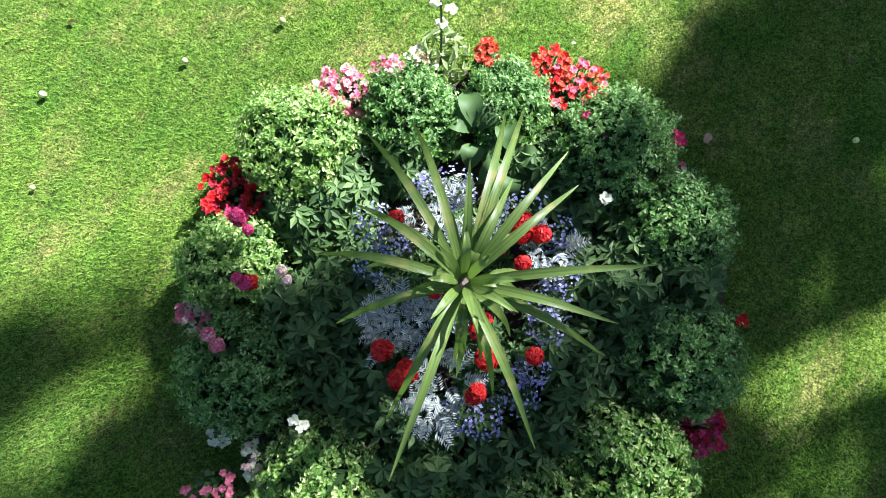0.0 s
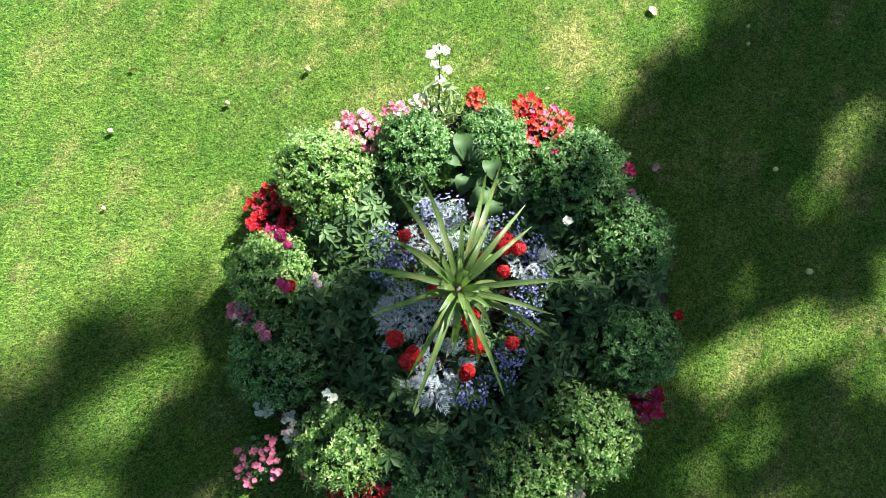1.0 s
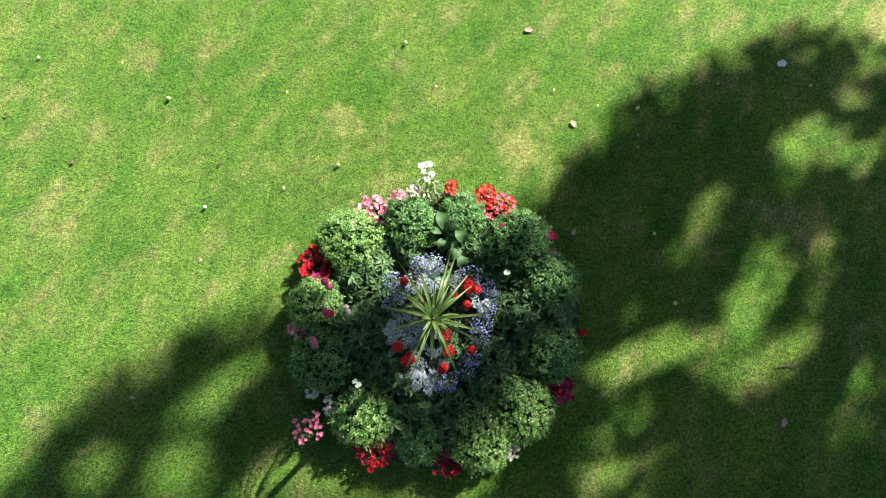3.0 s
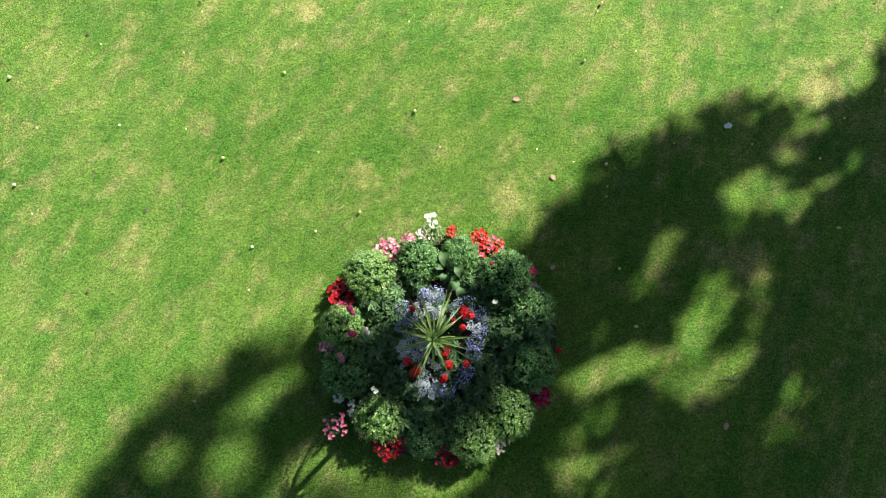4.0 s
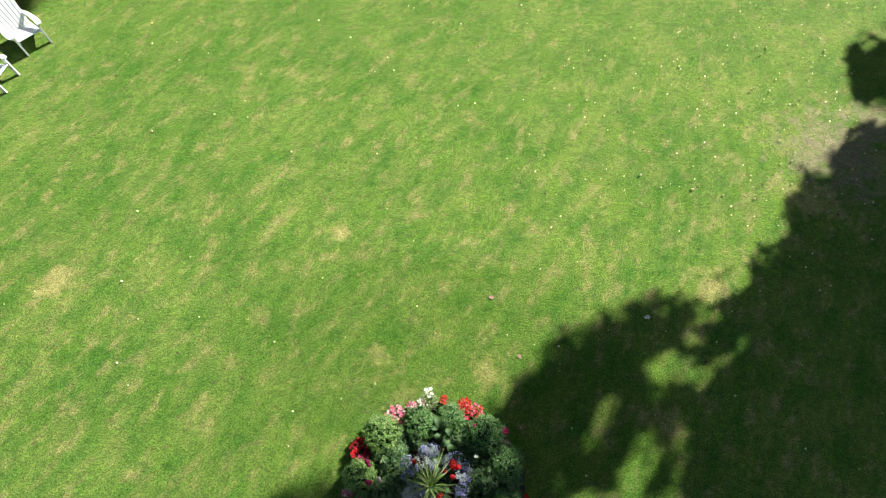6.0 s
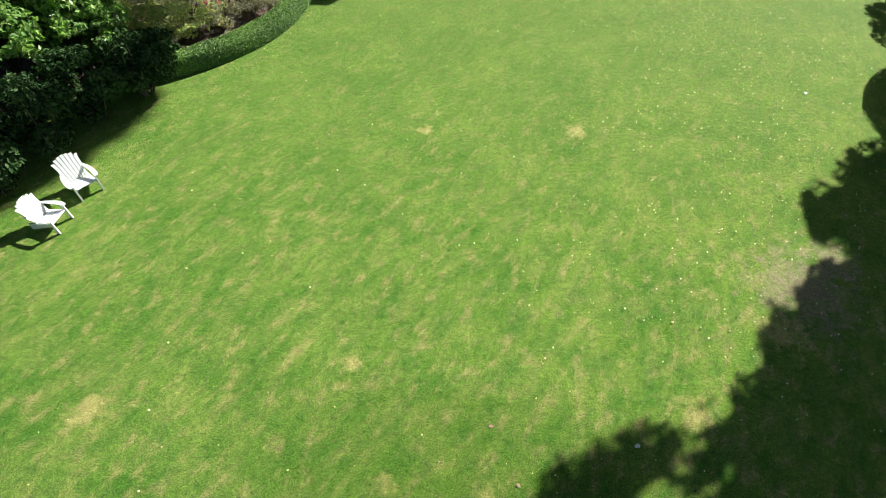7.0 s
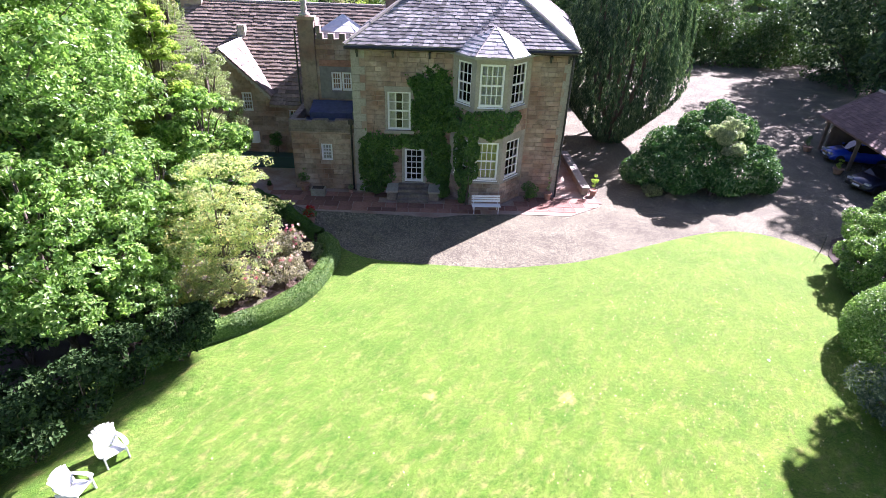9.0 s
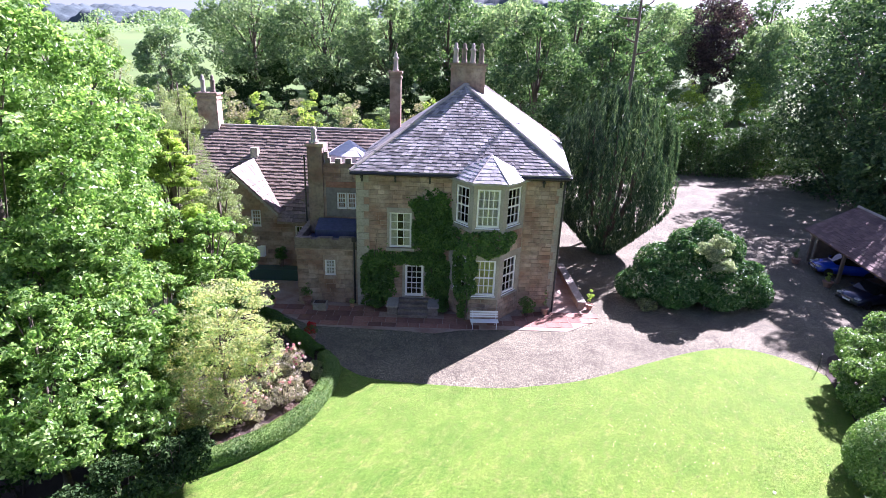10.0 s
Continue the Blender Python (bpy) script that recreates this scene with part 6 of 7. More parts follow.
# broad-leaved plants at the back of the bed
for x, y, seed in ((0.47, 1.47, 1), (0.66, 1.36, 2)):
    ob = thing("hosta", "broad-leaved green plant in the bed", "plant", Matrix.Translation((x, y, 0.03)))
    for k in range(7):
        az, ln, up = k * 0.9 + seed, g.uniform(0.13, 0.2), g.uniform(0.08, 0.26)
        bm = bmesh.new()
        rows = []
        for s in np.linspace(0, 1, 7):
            w = 0.06 * math.sin(math.pi * min(1, s * 0.92 + 0.06)) ** 0.8
            zz = up + 0.1 * math.sin(s * 2.4) - 0.1 * s * s
            rows.append([bm.verts.new((0.03 + s * ln, e * w, zz + 0.03 * abs(e))) for e in (-1, -0.4, 0.4, 1)])
        for lo, hi in zip(rows, rows[1:]):
            for e in range(3):
                bm.faces.new((lo[e], lo[e + 1], hi[e + 1], hi[e]))
        part("leaf", bm, L_BORDER, ob, smooth=True).matrix_local = pose(0, 0, 0, 0, 0, math.degrees(az))

# one bloom of each kind, shared by all its plants


def head_mesh(name, kind, petal, seed):
    """Petals that spring from one point, as a round head or as an open flower."""
    rng = np.random.default_rng(seed)
    if kind == "ball":
        # a dome of small five-petalled florets
        verts, faces = [], []
        for k in range(48):
            z = 1 - 1.25 * ((k % 26) + 0.4) / 26
            out = Vector((math.sqrt(1 - z * z) * math.cos(2.4 * k), math.sqrt(1 - z * z) * math.sin(2.4 * k), z))
            mid = out * 0.03 * (1.1 if k < 26 else 0.55) * rng.uniform(0.8, 1.1)
            side = out.orthogonal().normalized()
            over = out.cross(side)
            for j in range(5):
                a = j * math.tau / 5 + k
                r0, r1 = side * math.cos(a) + over * math.sin(a), side * math.cos(a + 0.62) + over * math.sin(a + 0.62)
                r2 = side * math.cos(a - 0.62) + over * math.sin(a - 0.62)
                n = len(verts)
                verts += [tuple(mid), tuple(mid + r2 * 0.0125 + out * 0.002), tuple(mid + r0 * 0.019 + out * rng.uniform(-0.003, 0.005)), tuple(mid + r1 * 0.0125 + out * 0.002)]
                faces.append((n, n + 1, n + 2, n + 3))
        me = bpy.data.meshes.new(name)
        me.from_pydata(verts, [], faces)
        me.materials.append(petal)
        return me
    else:
        a = np.arange(9) * 2.4 + rng.uniform(0, 0.5, 9)
        d = unit(np.stack([np.cos(a), np.sin(a), np.where(np.arange(9) < 6, 0.25, 0.9)], 1))
        ln, wide = np.where(np.arange(9) < 6, 0.046, 0.03), 0.019
    verts, faces = [(0.0, 0.0, 0.0)], []
    for q, l in zip(d, ln):
        s = Vector(q).orthogonal().normalized() if abs(q[2]) > 0.95 else Vector((-q[1], q[0], 0)).normalized()
        up, q = Vector((0, 0, 0.006)), Vector(q)
        k = len(verts)
        verts += [tuple(q * l * 0.6 + s * wide + up), tuple(q * l), tuple(q * l * 0.6 - s * wide + up)]
        faces.append((0, k, k + 1, k + 2))
    me = bpy.data.meshes.new(name)
    me.from_pydata(verts, [], faces)
    me.materials.append(petal)
    return me


HEADS = {}


def flowers(name, label, x, y, r, h, count, kind, petals, seed, leaf=None, leaves=160, lsize=0.04, scale=1.0, group="", base=0.0):
    """A flowering plant: foliage, stems and blooms, each bloom a part of its own."""
    rng = np.random.default_rng(seed)
    ob = thing(name, label, "flower", Matrix.Translation((x, y, 0.03)), group)
    if leaves:
        p, n = clump_points([(0, 0, base + h * 0.45, r, r, h * 0.45)], leaves, rng, 0.3, 0.0)
        v, f = leaf_quads(p, n + np.array((0, 0, 0.5)), lsize, rng, 0.7, 0.5)
        part_np("leaves", v, f, leaf or L_BORDER, ob)
    bm = bmesh.new()
    if kind == "spray":
        p, n = clump_points([(0, 0, base + h * 0.8, r * 1.2, r * 1.2, h * 0.3)], count * 20, rng, 0.5)
        v, f = leaf_quads(p, n + np.array((0, 0, 1.0)), 0.018, rng, 0.8, 0.4)
        tagged(part_np("blossom", v, f, petals[0], ob), kind="stuff")
        for q in p[::20]:
            tube(bm, [(q[0] * 0.4, q[1] * 0.4, 0.0), tuple(q)], [0.003, 0.002], 4)
        count = 0
    for k in range(count):
        a, d = rng.uniform(0, math.tau), r * math.sqrt(rng.uniform(0, 1)) * (0.0 if count == 1 else 1.0)
        q = (d * math.cos(a), d * math.sin(a), base + h * rng.uniform(0.85, 1.1))
        tube(bm, [(q[0] * 0.4, q[1] * 0.4, 0.0), q], [0.004, 0.003], 4)
        petal = petals[k % len(petals)]
        key = (kind, petal.name, k % 2)
        if key not in HEADS:
            HEADS[key] = head_mesh("bloom", kind, petal, len(HEADS))
        b = new("bloom", HEADS[key])
        b.parent, b.location, b.rotation_euler = ob, q, (rng.uniform(-0.4, 0.4), rng.uniform(-0.4, 0.4), rng.uniform(0, 6.2))
        b.scale = [scale * rng.uniform(0.8, 1.25)] * 3
    tagged(part("stalk", bm, L_BORDER, ob), kind="stuff")
    return ob


EDGE = "flowers round the edge of the bed"
for i, (x, y, r, n, kind, ps, lab) in enumerate((
    (-0.23, 1.62, 0.16, 34, "open", (P_PINK, P_PINK, P_BLUSH), "bright pink begonia"), (0.0, 1.76, 0.09, 10, "open", (P_BLUSH, P_PINK), "pale pink begonia"), (0.16, 1.83, 0.09, 9, "open", (P_WHITE, P_BLUSH), "white begonia"),
    (0.51, 1.93, 0.07, 8, "open", (P_CORAL,), "orange-red begonia"), (0.83, 1.88, 0.1, 14, "open", (P_CORAL, P_RED), "coral begonia"), (0.98, 1.77, 0.15, 22, "open", (P_CORAL, P_RED, P_PINK), "coral-red begonia"),
    (1.46, 1.54, 0.06, 6, "open", (P_MAGENTA,), "magenta begonia"), (1.49, 1.36, 0.06, 6, "open", (P_BLUSH, P_PINK), "blush pink begonia"), (1.82, 0.67, 0.03, 2, "open", (P_RED,), "red begonia"), (1.78, 0.48, 0.04, 4, "open", (P_RED, P_CRIMSON), "dark red begonia"),
    (1.62, 0.14, 0.12, 18, "open", (P_CRIMSON, P_MAGENTA), "crimson begonia"), (1.2, -0.42, 0.07, 8, "open", (P_WHITE, P_BLUSH), "white begonia"), (0.01, -0.5, 0.16, 26, "open", (P_CRIMSON, P_RED), "crimson begonia"), (0.65, -0.54, 0.14, 20, "open", (P_CRIMSON,), "dark crimson begonia"),
    (-0.59, -0.36, 0.13, 9, "open", (P_PINK,), "pink begonia"), (-0.38, -0.16, 0.09, 10, "open", (P_BLUSH, P_WHITE), "white and lilac begonia"), (-0.59, -0.06, 0.05, 3, "open", (P_WHITE,), "cream begonia"), (-0.66, 0.97, 0.05, 6, "open", (P_MAGENTA,), "magenta begonia"),
    (-0.7, 1.1, 0.15, 26, "open", (P_RED, P_CRIMSON), "dark red begonia"), (-0.8, 0.46, 0.08, 10, "open", (P_BLUSH, P_PINK), "pale pink begonia"), (-0.25, -0.35, 0.09, 6, "open", (P_MAGENTA, P_PINK), "magenta begonia"),
)):
    flowers("begonia", lab + " at the edge of the bed", x, y, r * 1.1, 0.2, int(n * 4.2), kind, ps, 400 + i, leaves=210, group=EDGE, scale=0.47)
for i, (x, y, h, n, ps, lab) in enumerate(((-0.53, 0.87, 0.48, 3, (P_MAGENTA,), "magenta geranium among the bushes"), (-0.48, 0.63, 0.45, 3, (P_MAGENTA, P_RED), "magenta-red geranium among the bushes"), (-0.33, 0.68, 0.42, 2, (P_BLUSH,), "pale pink geranium among the bushes"), (-0.57, 0.37, 0.52, 2, (P_PINK,), "pink geranium above the bush"), (1.02, 1.12, 0.55, 2, (P_WHITE,), "white flower on a thin stem"), (-0.19, 0.07, 0.5, 3, (P_WHITE,), "cream-white flower on thin stems"), (1.0, 1.6, 0.35, 2, (P_MAGENTA,), "magenta geranium behind the bush"))):
    flowers("geranium", lab, x, y, 0.035, h, n, "ball" if ps[0] is not P_WHITE else "open", ps, 440 + i, leaves=40, scale=0.8 if ps[0] is not P_WHITE else 0.55)
# tall white tobacco flower at the back
tall = thing("tobacco_flower", "tall white tobacco flower spike", "flower", Matrix.Translation((0.26, 1.9, 0.03)))
p, n = clump_points([(0, 0, 0.15, 0.16, 0.16, 0.14)], 260, g, 0.3, 0)
v, f = leaf_quads(p, n, 0.07, g, 0.4, 0.6)
part_np("leaves", v, f, L_OLIVE, tall)
bm = bmesh.new()
tube(bm, [(0, 0, 0), (0, 0.02, 0.4), (-0.01, 0.06, 0.75)], [0.008, 0.006, 0.003], 5)
part("stem", bm, L_BORDER, tall)
for k, (dx, dy, z) in enumerate(((0.0, 0.02, 0.45), (0.04, 0.05, 0.52), (-0.03, 0.04, 0.58), (0.02, 0.09, 0.66), (-0.02, 0.06, 0.72), (-0.06, 0.08, 0.62))):
    b = new("bloom", head_mesh("bloom", "open", P_WHITE, 70 + k))
    b.parent, b.location, b.scale = tall, (dx, dy, z), (0.75, 0.75, 0.75)

# the heart of the bed: silver ragwort, lobelia and red geraniums
for i, (x, y, r) in enumerate(((0.3, 1.02, 0.1), (0.45, 1.04, 0.12), (0.33, 0.5, 0.11), (0.2, 0.55, 0.09), (0.41, 0.27, 0.1), (0.36, 0.16, 0.08), (0.84, 0.9, 0.08), (0.14, 0.46, 0.08))):
    ob = thing("silver_ragwort", "silvery white lacy ragwort in the bed", "plant", Matrix.Translation((x, y, 0.03)), "silver plants of the bed")
    k = 24
    a, d = g.uniform(0, math.tau, k), 1.1 * r * np.sqrt(g.uniform(0, 1, k))
    p = np.stack([d * np.cos(a), d * np.sin(a), 0.48 * g.uniform(0.7, 1.05, k) - d], 1)
    t = unit(np.stack([np.cos(a), np.sin(a), np.full(k, 0.7)], 1) + g.normal(0, 0.3, (k, 3)))
    s = unit(np.cross(t, (0.0, 0.0, 1.0)))
    up = np.cross(s, t)
    vs, fs = [], []
    for j in range(14):
        # lobes in pairs along each frond
        e = (j // 2) / 6
        way = s * (1 if j % 2 else -1) + t * 0.7
        v, f = leaf_quads(p + t * (0.02 + 0.075 * e) + way * 0.014 * (1.2 - 0.6 * e), up, 0.034 * (1.15 - 0.5 * e), g, 0.3, 0.12, way * 1.6)
        fs.append(f + 4 * k * len(vs))
        vs.append(v)
    part_np("leaves", np.concatenate(vs), np.concatenate(fs), L_SILVER, ob)
    bm = bmesh.new()
    for q in p[::5]:
        tube(bm, [(q[0] * 0.3, q[1] * 0.3, 0), tuple(q)], [0.004, 0.003], 4)
    tagged(part("stalk", bm, L_SILVER, ob), kind="stuff")
for i, (x, y, r) in enumerate(((0.02, 0.96, 0.09), (0.06, 0.76, 0.09), (0.12, 0.88, 0.08), (0.72, 1.06, 0.11), (0.87, 0.98, 0.08), (0.9, 0.8, 0.09), (0.87, 0.66, 0.09), (0.85, 0.55, 0.08), (0.74, 0.26, 0.1), (0.8, 0.36, 0.07), (0.5, 0.14, 0.08), (0.6, 0.12, 0.08), (0.38, 1.16, 0.1), (0.25, 1.13, 0.08))):
    flowers("lobelia", "trailing blue-violet lobelia in the bed", x, y, r, 0.42, 11, "spray", (P_BLUE, P_BLUE, P_WHITE) if i % 3 == 0 else (P_BLUE,), 460 + i, leaves=120, lsize=0.025, group="lobelia of the bed")
for i, (x, y, n) in enumerate(((0.14, 0.96, 1), (0.7, 0.98, 2), (0.78, 0.94, 1), (0.7, 0.8, 1), (0.59, 0.86, 1), (0.54, 0.53, 2), (0.77, 0.42, 1), (0.14, 0.39, 1), (0.26, 0.31, 2), (0.22, 0.28, 1), (0.52, 0.24, 2), (0.58, 0.39, 1), (0.33, 0.66, 1))):
    flowers("geranium", "scarlet geranium with round flower heads", x, y, 0.03, 0.5, n, "ball", (P_RED,), 490 + i, leaves=60, lsize=0.06, group="red geraniums of the bed", scale=1.15)
for i, (x, y, r) in enumerate(((0.42, 0.75, 0.25), (0.6, 0.6, 0.25), (0.25, 0.75, 0.22), (0.62, 0.35, 0.2), (0.5, 0.95, 0.2))):
    leafy("geranium_leaves", "leafy green geranium growth", x, y, r, 0.36, 70, 0.05, L_BORDER, 520 + i)

# the cordyline: a stem with a head of sword leaves
cordy = thing("cordyline", "tall cordyline palm with long sword-shaped leaves", "plant", Matrix.Translation((0.407, 0.584, 0.0)))
bm = bmesh.new()
tube(bm, [(0, 0, 0.0), (0.01, 0.0, 0.5), (0, 0, 1.2), (0, 0, 1.66)], [0.05, 0.042, 0.036, 0.014], 10)
part("trunk", bm, BARK, cordy, "fibrous brown stem", True)
TOP = 1.72
BLADES = [(-106, 0.41, 0.0), (-61, 0.38, -0.12), (-67, 0.26, -0.27), (-21, 0.35, -0.12), (-11, 0.31, 0.03), (8, 0.35, 0.13), (45, 0.32, -0.02), (56, 0.36, -0.02), (75, 0.51, -0.22), (80, 0.48, -0.22), (93, 0.21, 0.13), (110, 0.47, -0.27), (125, 0.46, -0.22), (145, 0.33, -0.22), (170, 0.37, -0.27), (-162, 0.33, -0.32), (-115, 0.35, -0.27), (-89, 0.18, -0.32), (69, 0.24, -0.02), (167, 0.28, -0.42)]
for k in range(8):
    BLADES.append((k * 47.0, g.uniform(0.05, 0.11), g.uniform(0.1, 0.2)))
for k in range(12):
    BLADES.append((k * 137.5, g.uniform(0.14, 0.3), g.uniform(-0.55, -0.2)))
for az, ln, dz in BLADES:
    bm = bmesh.new()
    rows = []
    for s in np.linspace(0, 1, 10):
        w = 0.0092 * (0.62 + 0.38 * min(1, s * 5)) * (1 - max(0, s - 0.35) / 0.65) ** 0.75 + 0.0008
        rr = 0.012 + ln * (s ** 0.9)
        zz = dz * s * s + 0.09 * math.sin(math.pi * min(1, s * 1.05)) * (1 - 0.5 * s)
        rows.append([bm.verts.new((rr, e * w, zz + 0.35 * w * abs(e))) for e in (-1, 0, 1)])
    for lo, hi in zip(rows, rows[1:]):
        for e in range(2):
            bm.faces.new((lo[e], lo[e + 1], hi[e + 1], hi[e]))
    part("leaf", bm, L_CORDY, cordy, smooth=True).matrix_local = pose(0, 0, TOP - 0.02 + (0 if dz > -0.3 else -0.06), 0, 0, az)

# grass blades where the camera is near
n = 330000
x, y = g.uniform(-4.4, 5.4, n), g.uniform(-2.2, 4.6, n)
far = np.hypot(x - BX, y - BY)
keep = (far > 1.3) & (g.uniform(0, 1, n) < np.clip(1.6 - far / 3.2, 0.12, 1))
x, y = x[keep], y[keep]
n = len(x)
lean = g.normal(0, 0.42, (n, 2)) + np.array((-0.25, -0.2))
h = g.uniform(0.016, 0.033, n)
a = g.uniform(0, math.tau, n)
w = np.stack([np.cos(a), np.sin(a)], 1) * 0.0032
b0 = np.stack([x + w[:, 0], y + w[:, 1], np.full(n, -0.003)], 1)
b1 = np.stack([x - w[:, 0], y - w[:, 1], np.full(n, -0.003)], 1)
tip = np.stack([x + lean[:, 0] * h, y + lean[:, 1] * h, h], 1)
tagged(part_np("grass", np.stack([b0, b1, tip], 1).reshape(-1, 3), np.arange(3 * n).reshape(n, 3), GRASS), "short mown grass blades round the bed", "grass", kind="stuff")


# ---- paving and small things before the house ----
paving = tagged(part("paving_bed", prism([at_house(*q) for q in ((-9.0, -0.2), (-4.6, -1.1), (-2.2, -2.8), (0.2, -2.9), (2.8, -3.05), (4.6, -3.25), (6.0, -2.8), (8.5, -2.55), (12.0, -2.6), (14.0, -1.2), (14.1, 6.5), (11.8, 6.5), (11.7, 0.2), (-0.2, 0.2), (-0.3, 0.25), (-3.7, 0.25), (-3.7, 4.15), (-9.0, 4.15))], -0.1, -0.012), MORTAR), "joints of the paved terrace", "paving", kind="structure")
PAVED = []
pr = random.Random(21)


def flag_rows():
    """Flagstones in rows along the front, each its own slab."""
    v = -3.2
    while v < 0.1:
        d = pr.uniform(0.5, 0.68)
        u = -5.2 + pr.uniform(0, 0.4)
        while u < 13.6:
            w = pr.uniform(0.6, 1.05)
            c, m = u + w / 2, v + d / 2
            front = np.interp(c, [-5.2, -4.6, -2.2, 0.2, 2.8, 4.6, 6.0, 8.5, 12.0, 14.0], [-0.9, -1.1, -2.7, -2.85, -3.0, -3.2, -2.75, -2.5, -2.5, -1.2])
            clear = not (1.8 < c < 4.9 and m > -1.6) and not (5.2 < c < 9.6 and m > -1.6 + abs(c - 7.3) * 0.75 - 0.6)
            if m - d / 2 > front and m + d / 2 < (0.0 if c > -0.1 else 0.22) and clear:
                PAVED.append((u, v, w, d))
            u += w
        v += d


flag_rows()

# a white slatted bench before the bay
bench = thing("garden_bench", "white painted slatted garden bench", "bench", pose(0.5, 26.62, -0.005, 0, 0, 7))
for k in range(4):
    part("slat", boxes((-0.78, 0.78, -0.3 + k * 0.115, -0.205 + k * 0.115, 0.42, 0.445), bevel=0.005), WHITE, bench)
for k in range(3):
    part("slat", boxes((-0.78, 0.78, 0.17 + k * 0.03, 0.195 + k * 0.03, 0.53 + k * 0.13, 0.63 + k * 0.13), bevel=0.005), WHITE, bench)
for s in (-0.66, 0.66):
    part("leg", tubes(([(s, -0.27, 0), (s, -0.24, 0.42)], 0.02), ([(s, 0.3, 0), (s, 0.14, 0.42), (s, 0.28, 0.9)], 0.02), ([(s, -0.26, 0.405), (s, 0.15, 0.405)], 0.018), seg=7), WHITE, bench)


def garden_chair(m):
    """A moulded white plastic chair with a fan back and flat arms, facing +x."""
    ch = thing("garden_chair", "white moulded plastic fan-back garden chair on the lawn", "chair", m, "chairs on the lawn")
    for k in range(7):
        y = (k - 3) * 0.078
        bm = bmesh.new()
        top = 0.93 - 0.012 * (k - 3) ** 2
        pts = [(-0.2, 0.27), (-0.29, 0.5), (-0.4, 0.74), (-0.4 - (top - 0.74) * 0.45, top)]
        rows = []
        for i, (x, z) in enumerate(pts):
            sp = 1 + 0.1 * i
            rows.append([bm.verts.new((x + dx, y * sp + e * (0.034 + 0.003 * i), z)) for dx, e in ((0, -1), (0, 1), (-0.022, 1), (-0.022, -1))])
        for lo, hi in zip(rows, rows[1:]):
            for e in range(4):
                bm.faces.new((lo[e], lo[(e + 1) % 4], hi[(e + 1) % 4], hi[e]))
        bm.faces.new(rows[0])
        bm.faces.new(rows[-1])
        part("back_slat", bm, PLASTIC, ch)
    for k in range(6):
        x = -0.16 + k * 0.088
        z = 0.27 + 0.09 * (k / 5)
        part("seat_slat", boxes((x, x + 0.076, -0.27, 0.27, z, z + 0.022), bevel=0.006), PLASTIC, ch)
    for s in (-1, 1):
        bm = bmesh.new()
        rows = []
        for x, y, w, z in ((-0.42, 0.27, 0.03, 0.52), (-0.2, 0.33, 0.045, 0.53), (0.1, 0.36, 0.06, 0.54), (0.3, 0.35, 0.062, 0.54), (0.38, 0.33, 0.045, 0.535)):
            rows.append([bm.verts.new((x, s * (y + e * w), z + dz)) for e, dz in ((-1, 0), (1, 0), (1, -0.03), (-1, -0.03))])
        for lo, hi in zip(rows, rows[1:]):
            for e in range(4):
                bm.faces.new((lo[e], lo[(e + 1) % 4], hi[(e + 1) % 4], hi[e]))
        bm.faces.new(rows[0])
        bm.faces.new(rows[-1])
        part("arm", bm, PLASTIC, ch)
        bm = bmesh.new()
        box(bm, 0.27, 0.36, s * 0.3 - 0.02, s * 0.3 + 0.02, 0.0, 0.52, 0.006)
        for v in bm.verts:
            v.co.x += 0.06 * (0.5 - v.co.z) if v.co.z < 0.3 else 0
        part("front_leg", bm, PLASTIC, ch)
        bm = bmesh.new()
        box(bm, -0.46, 0.3, s * 0.27 - 0.018, s * 0.27 + 0.018, 0.2, 0.3, 0.006)
        for v in bm.verts:
            v.co.z += -0.2 * (0.3 - v.co.x) / 0.76 + 0.06 * (v.co.x + 0.46) / 0.76 if v.co.z < 0.25 else -0.12 * (0.3 - v.co.x) / 0.76 + 0.06
        part("rear_leg", bm, PLASTIC, ch)
    return ch


first = garden_chair(pose(-9.42, 9.06, 0, 0, 0, -36) @ Matrix.Scale(0.93, 4))
copy_thing(first, pose(-9.6, 7.83, 0, 0, 0, -4) @ Matrix.Scale(0.93, 4))


def pot(name, label, x, y, r, h, m=TERRACOTTA, z=0.0):
    ob = thing(name, label, "pot", Matrix.Translation((x, y, z)))
    part("bowl", lathe([(r * 0.68, 0), (r * 0.95, h * 0.8), (r * 1.1, h * 0.82), (r * 1.1, h), (r * 0.95, h), (r * 0.9, h * 0.88), (0.01, h * 0.87)], 18), m, ob, smooth=False)
    return ob


def potted(x, y, r, h, top, leaf, seed, label, wide=0.2, petals=None, z=0.0):
    ob = pot("plant_pot", label, x, y, r, h, z=z)
    g2 = np.random.default_rng(seed)
    p, n = clump_points(crown_clumps(0, 0, h * 0.8, top, wide, wide, 9, g2, 0.45), 900, g2)
    v, f = leaf_quads(p, n, 0.06, g2, 0.5, 0.6)
    part_np("plant", v, f, leaf, ob)
    if petals:
        p, n = clump_points(crown_clumps(0, 0, h, top * 1.1, wide * 1.15, wide * 1.15, 8, g2, 0.4), 260, g2)
        v, f = leaf_quads(p, n, 0.09, g2, 0.8, 0.5)
        part_np("blooms", v, f, petals, ob)


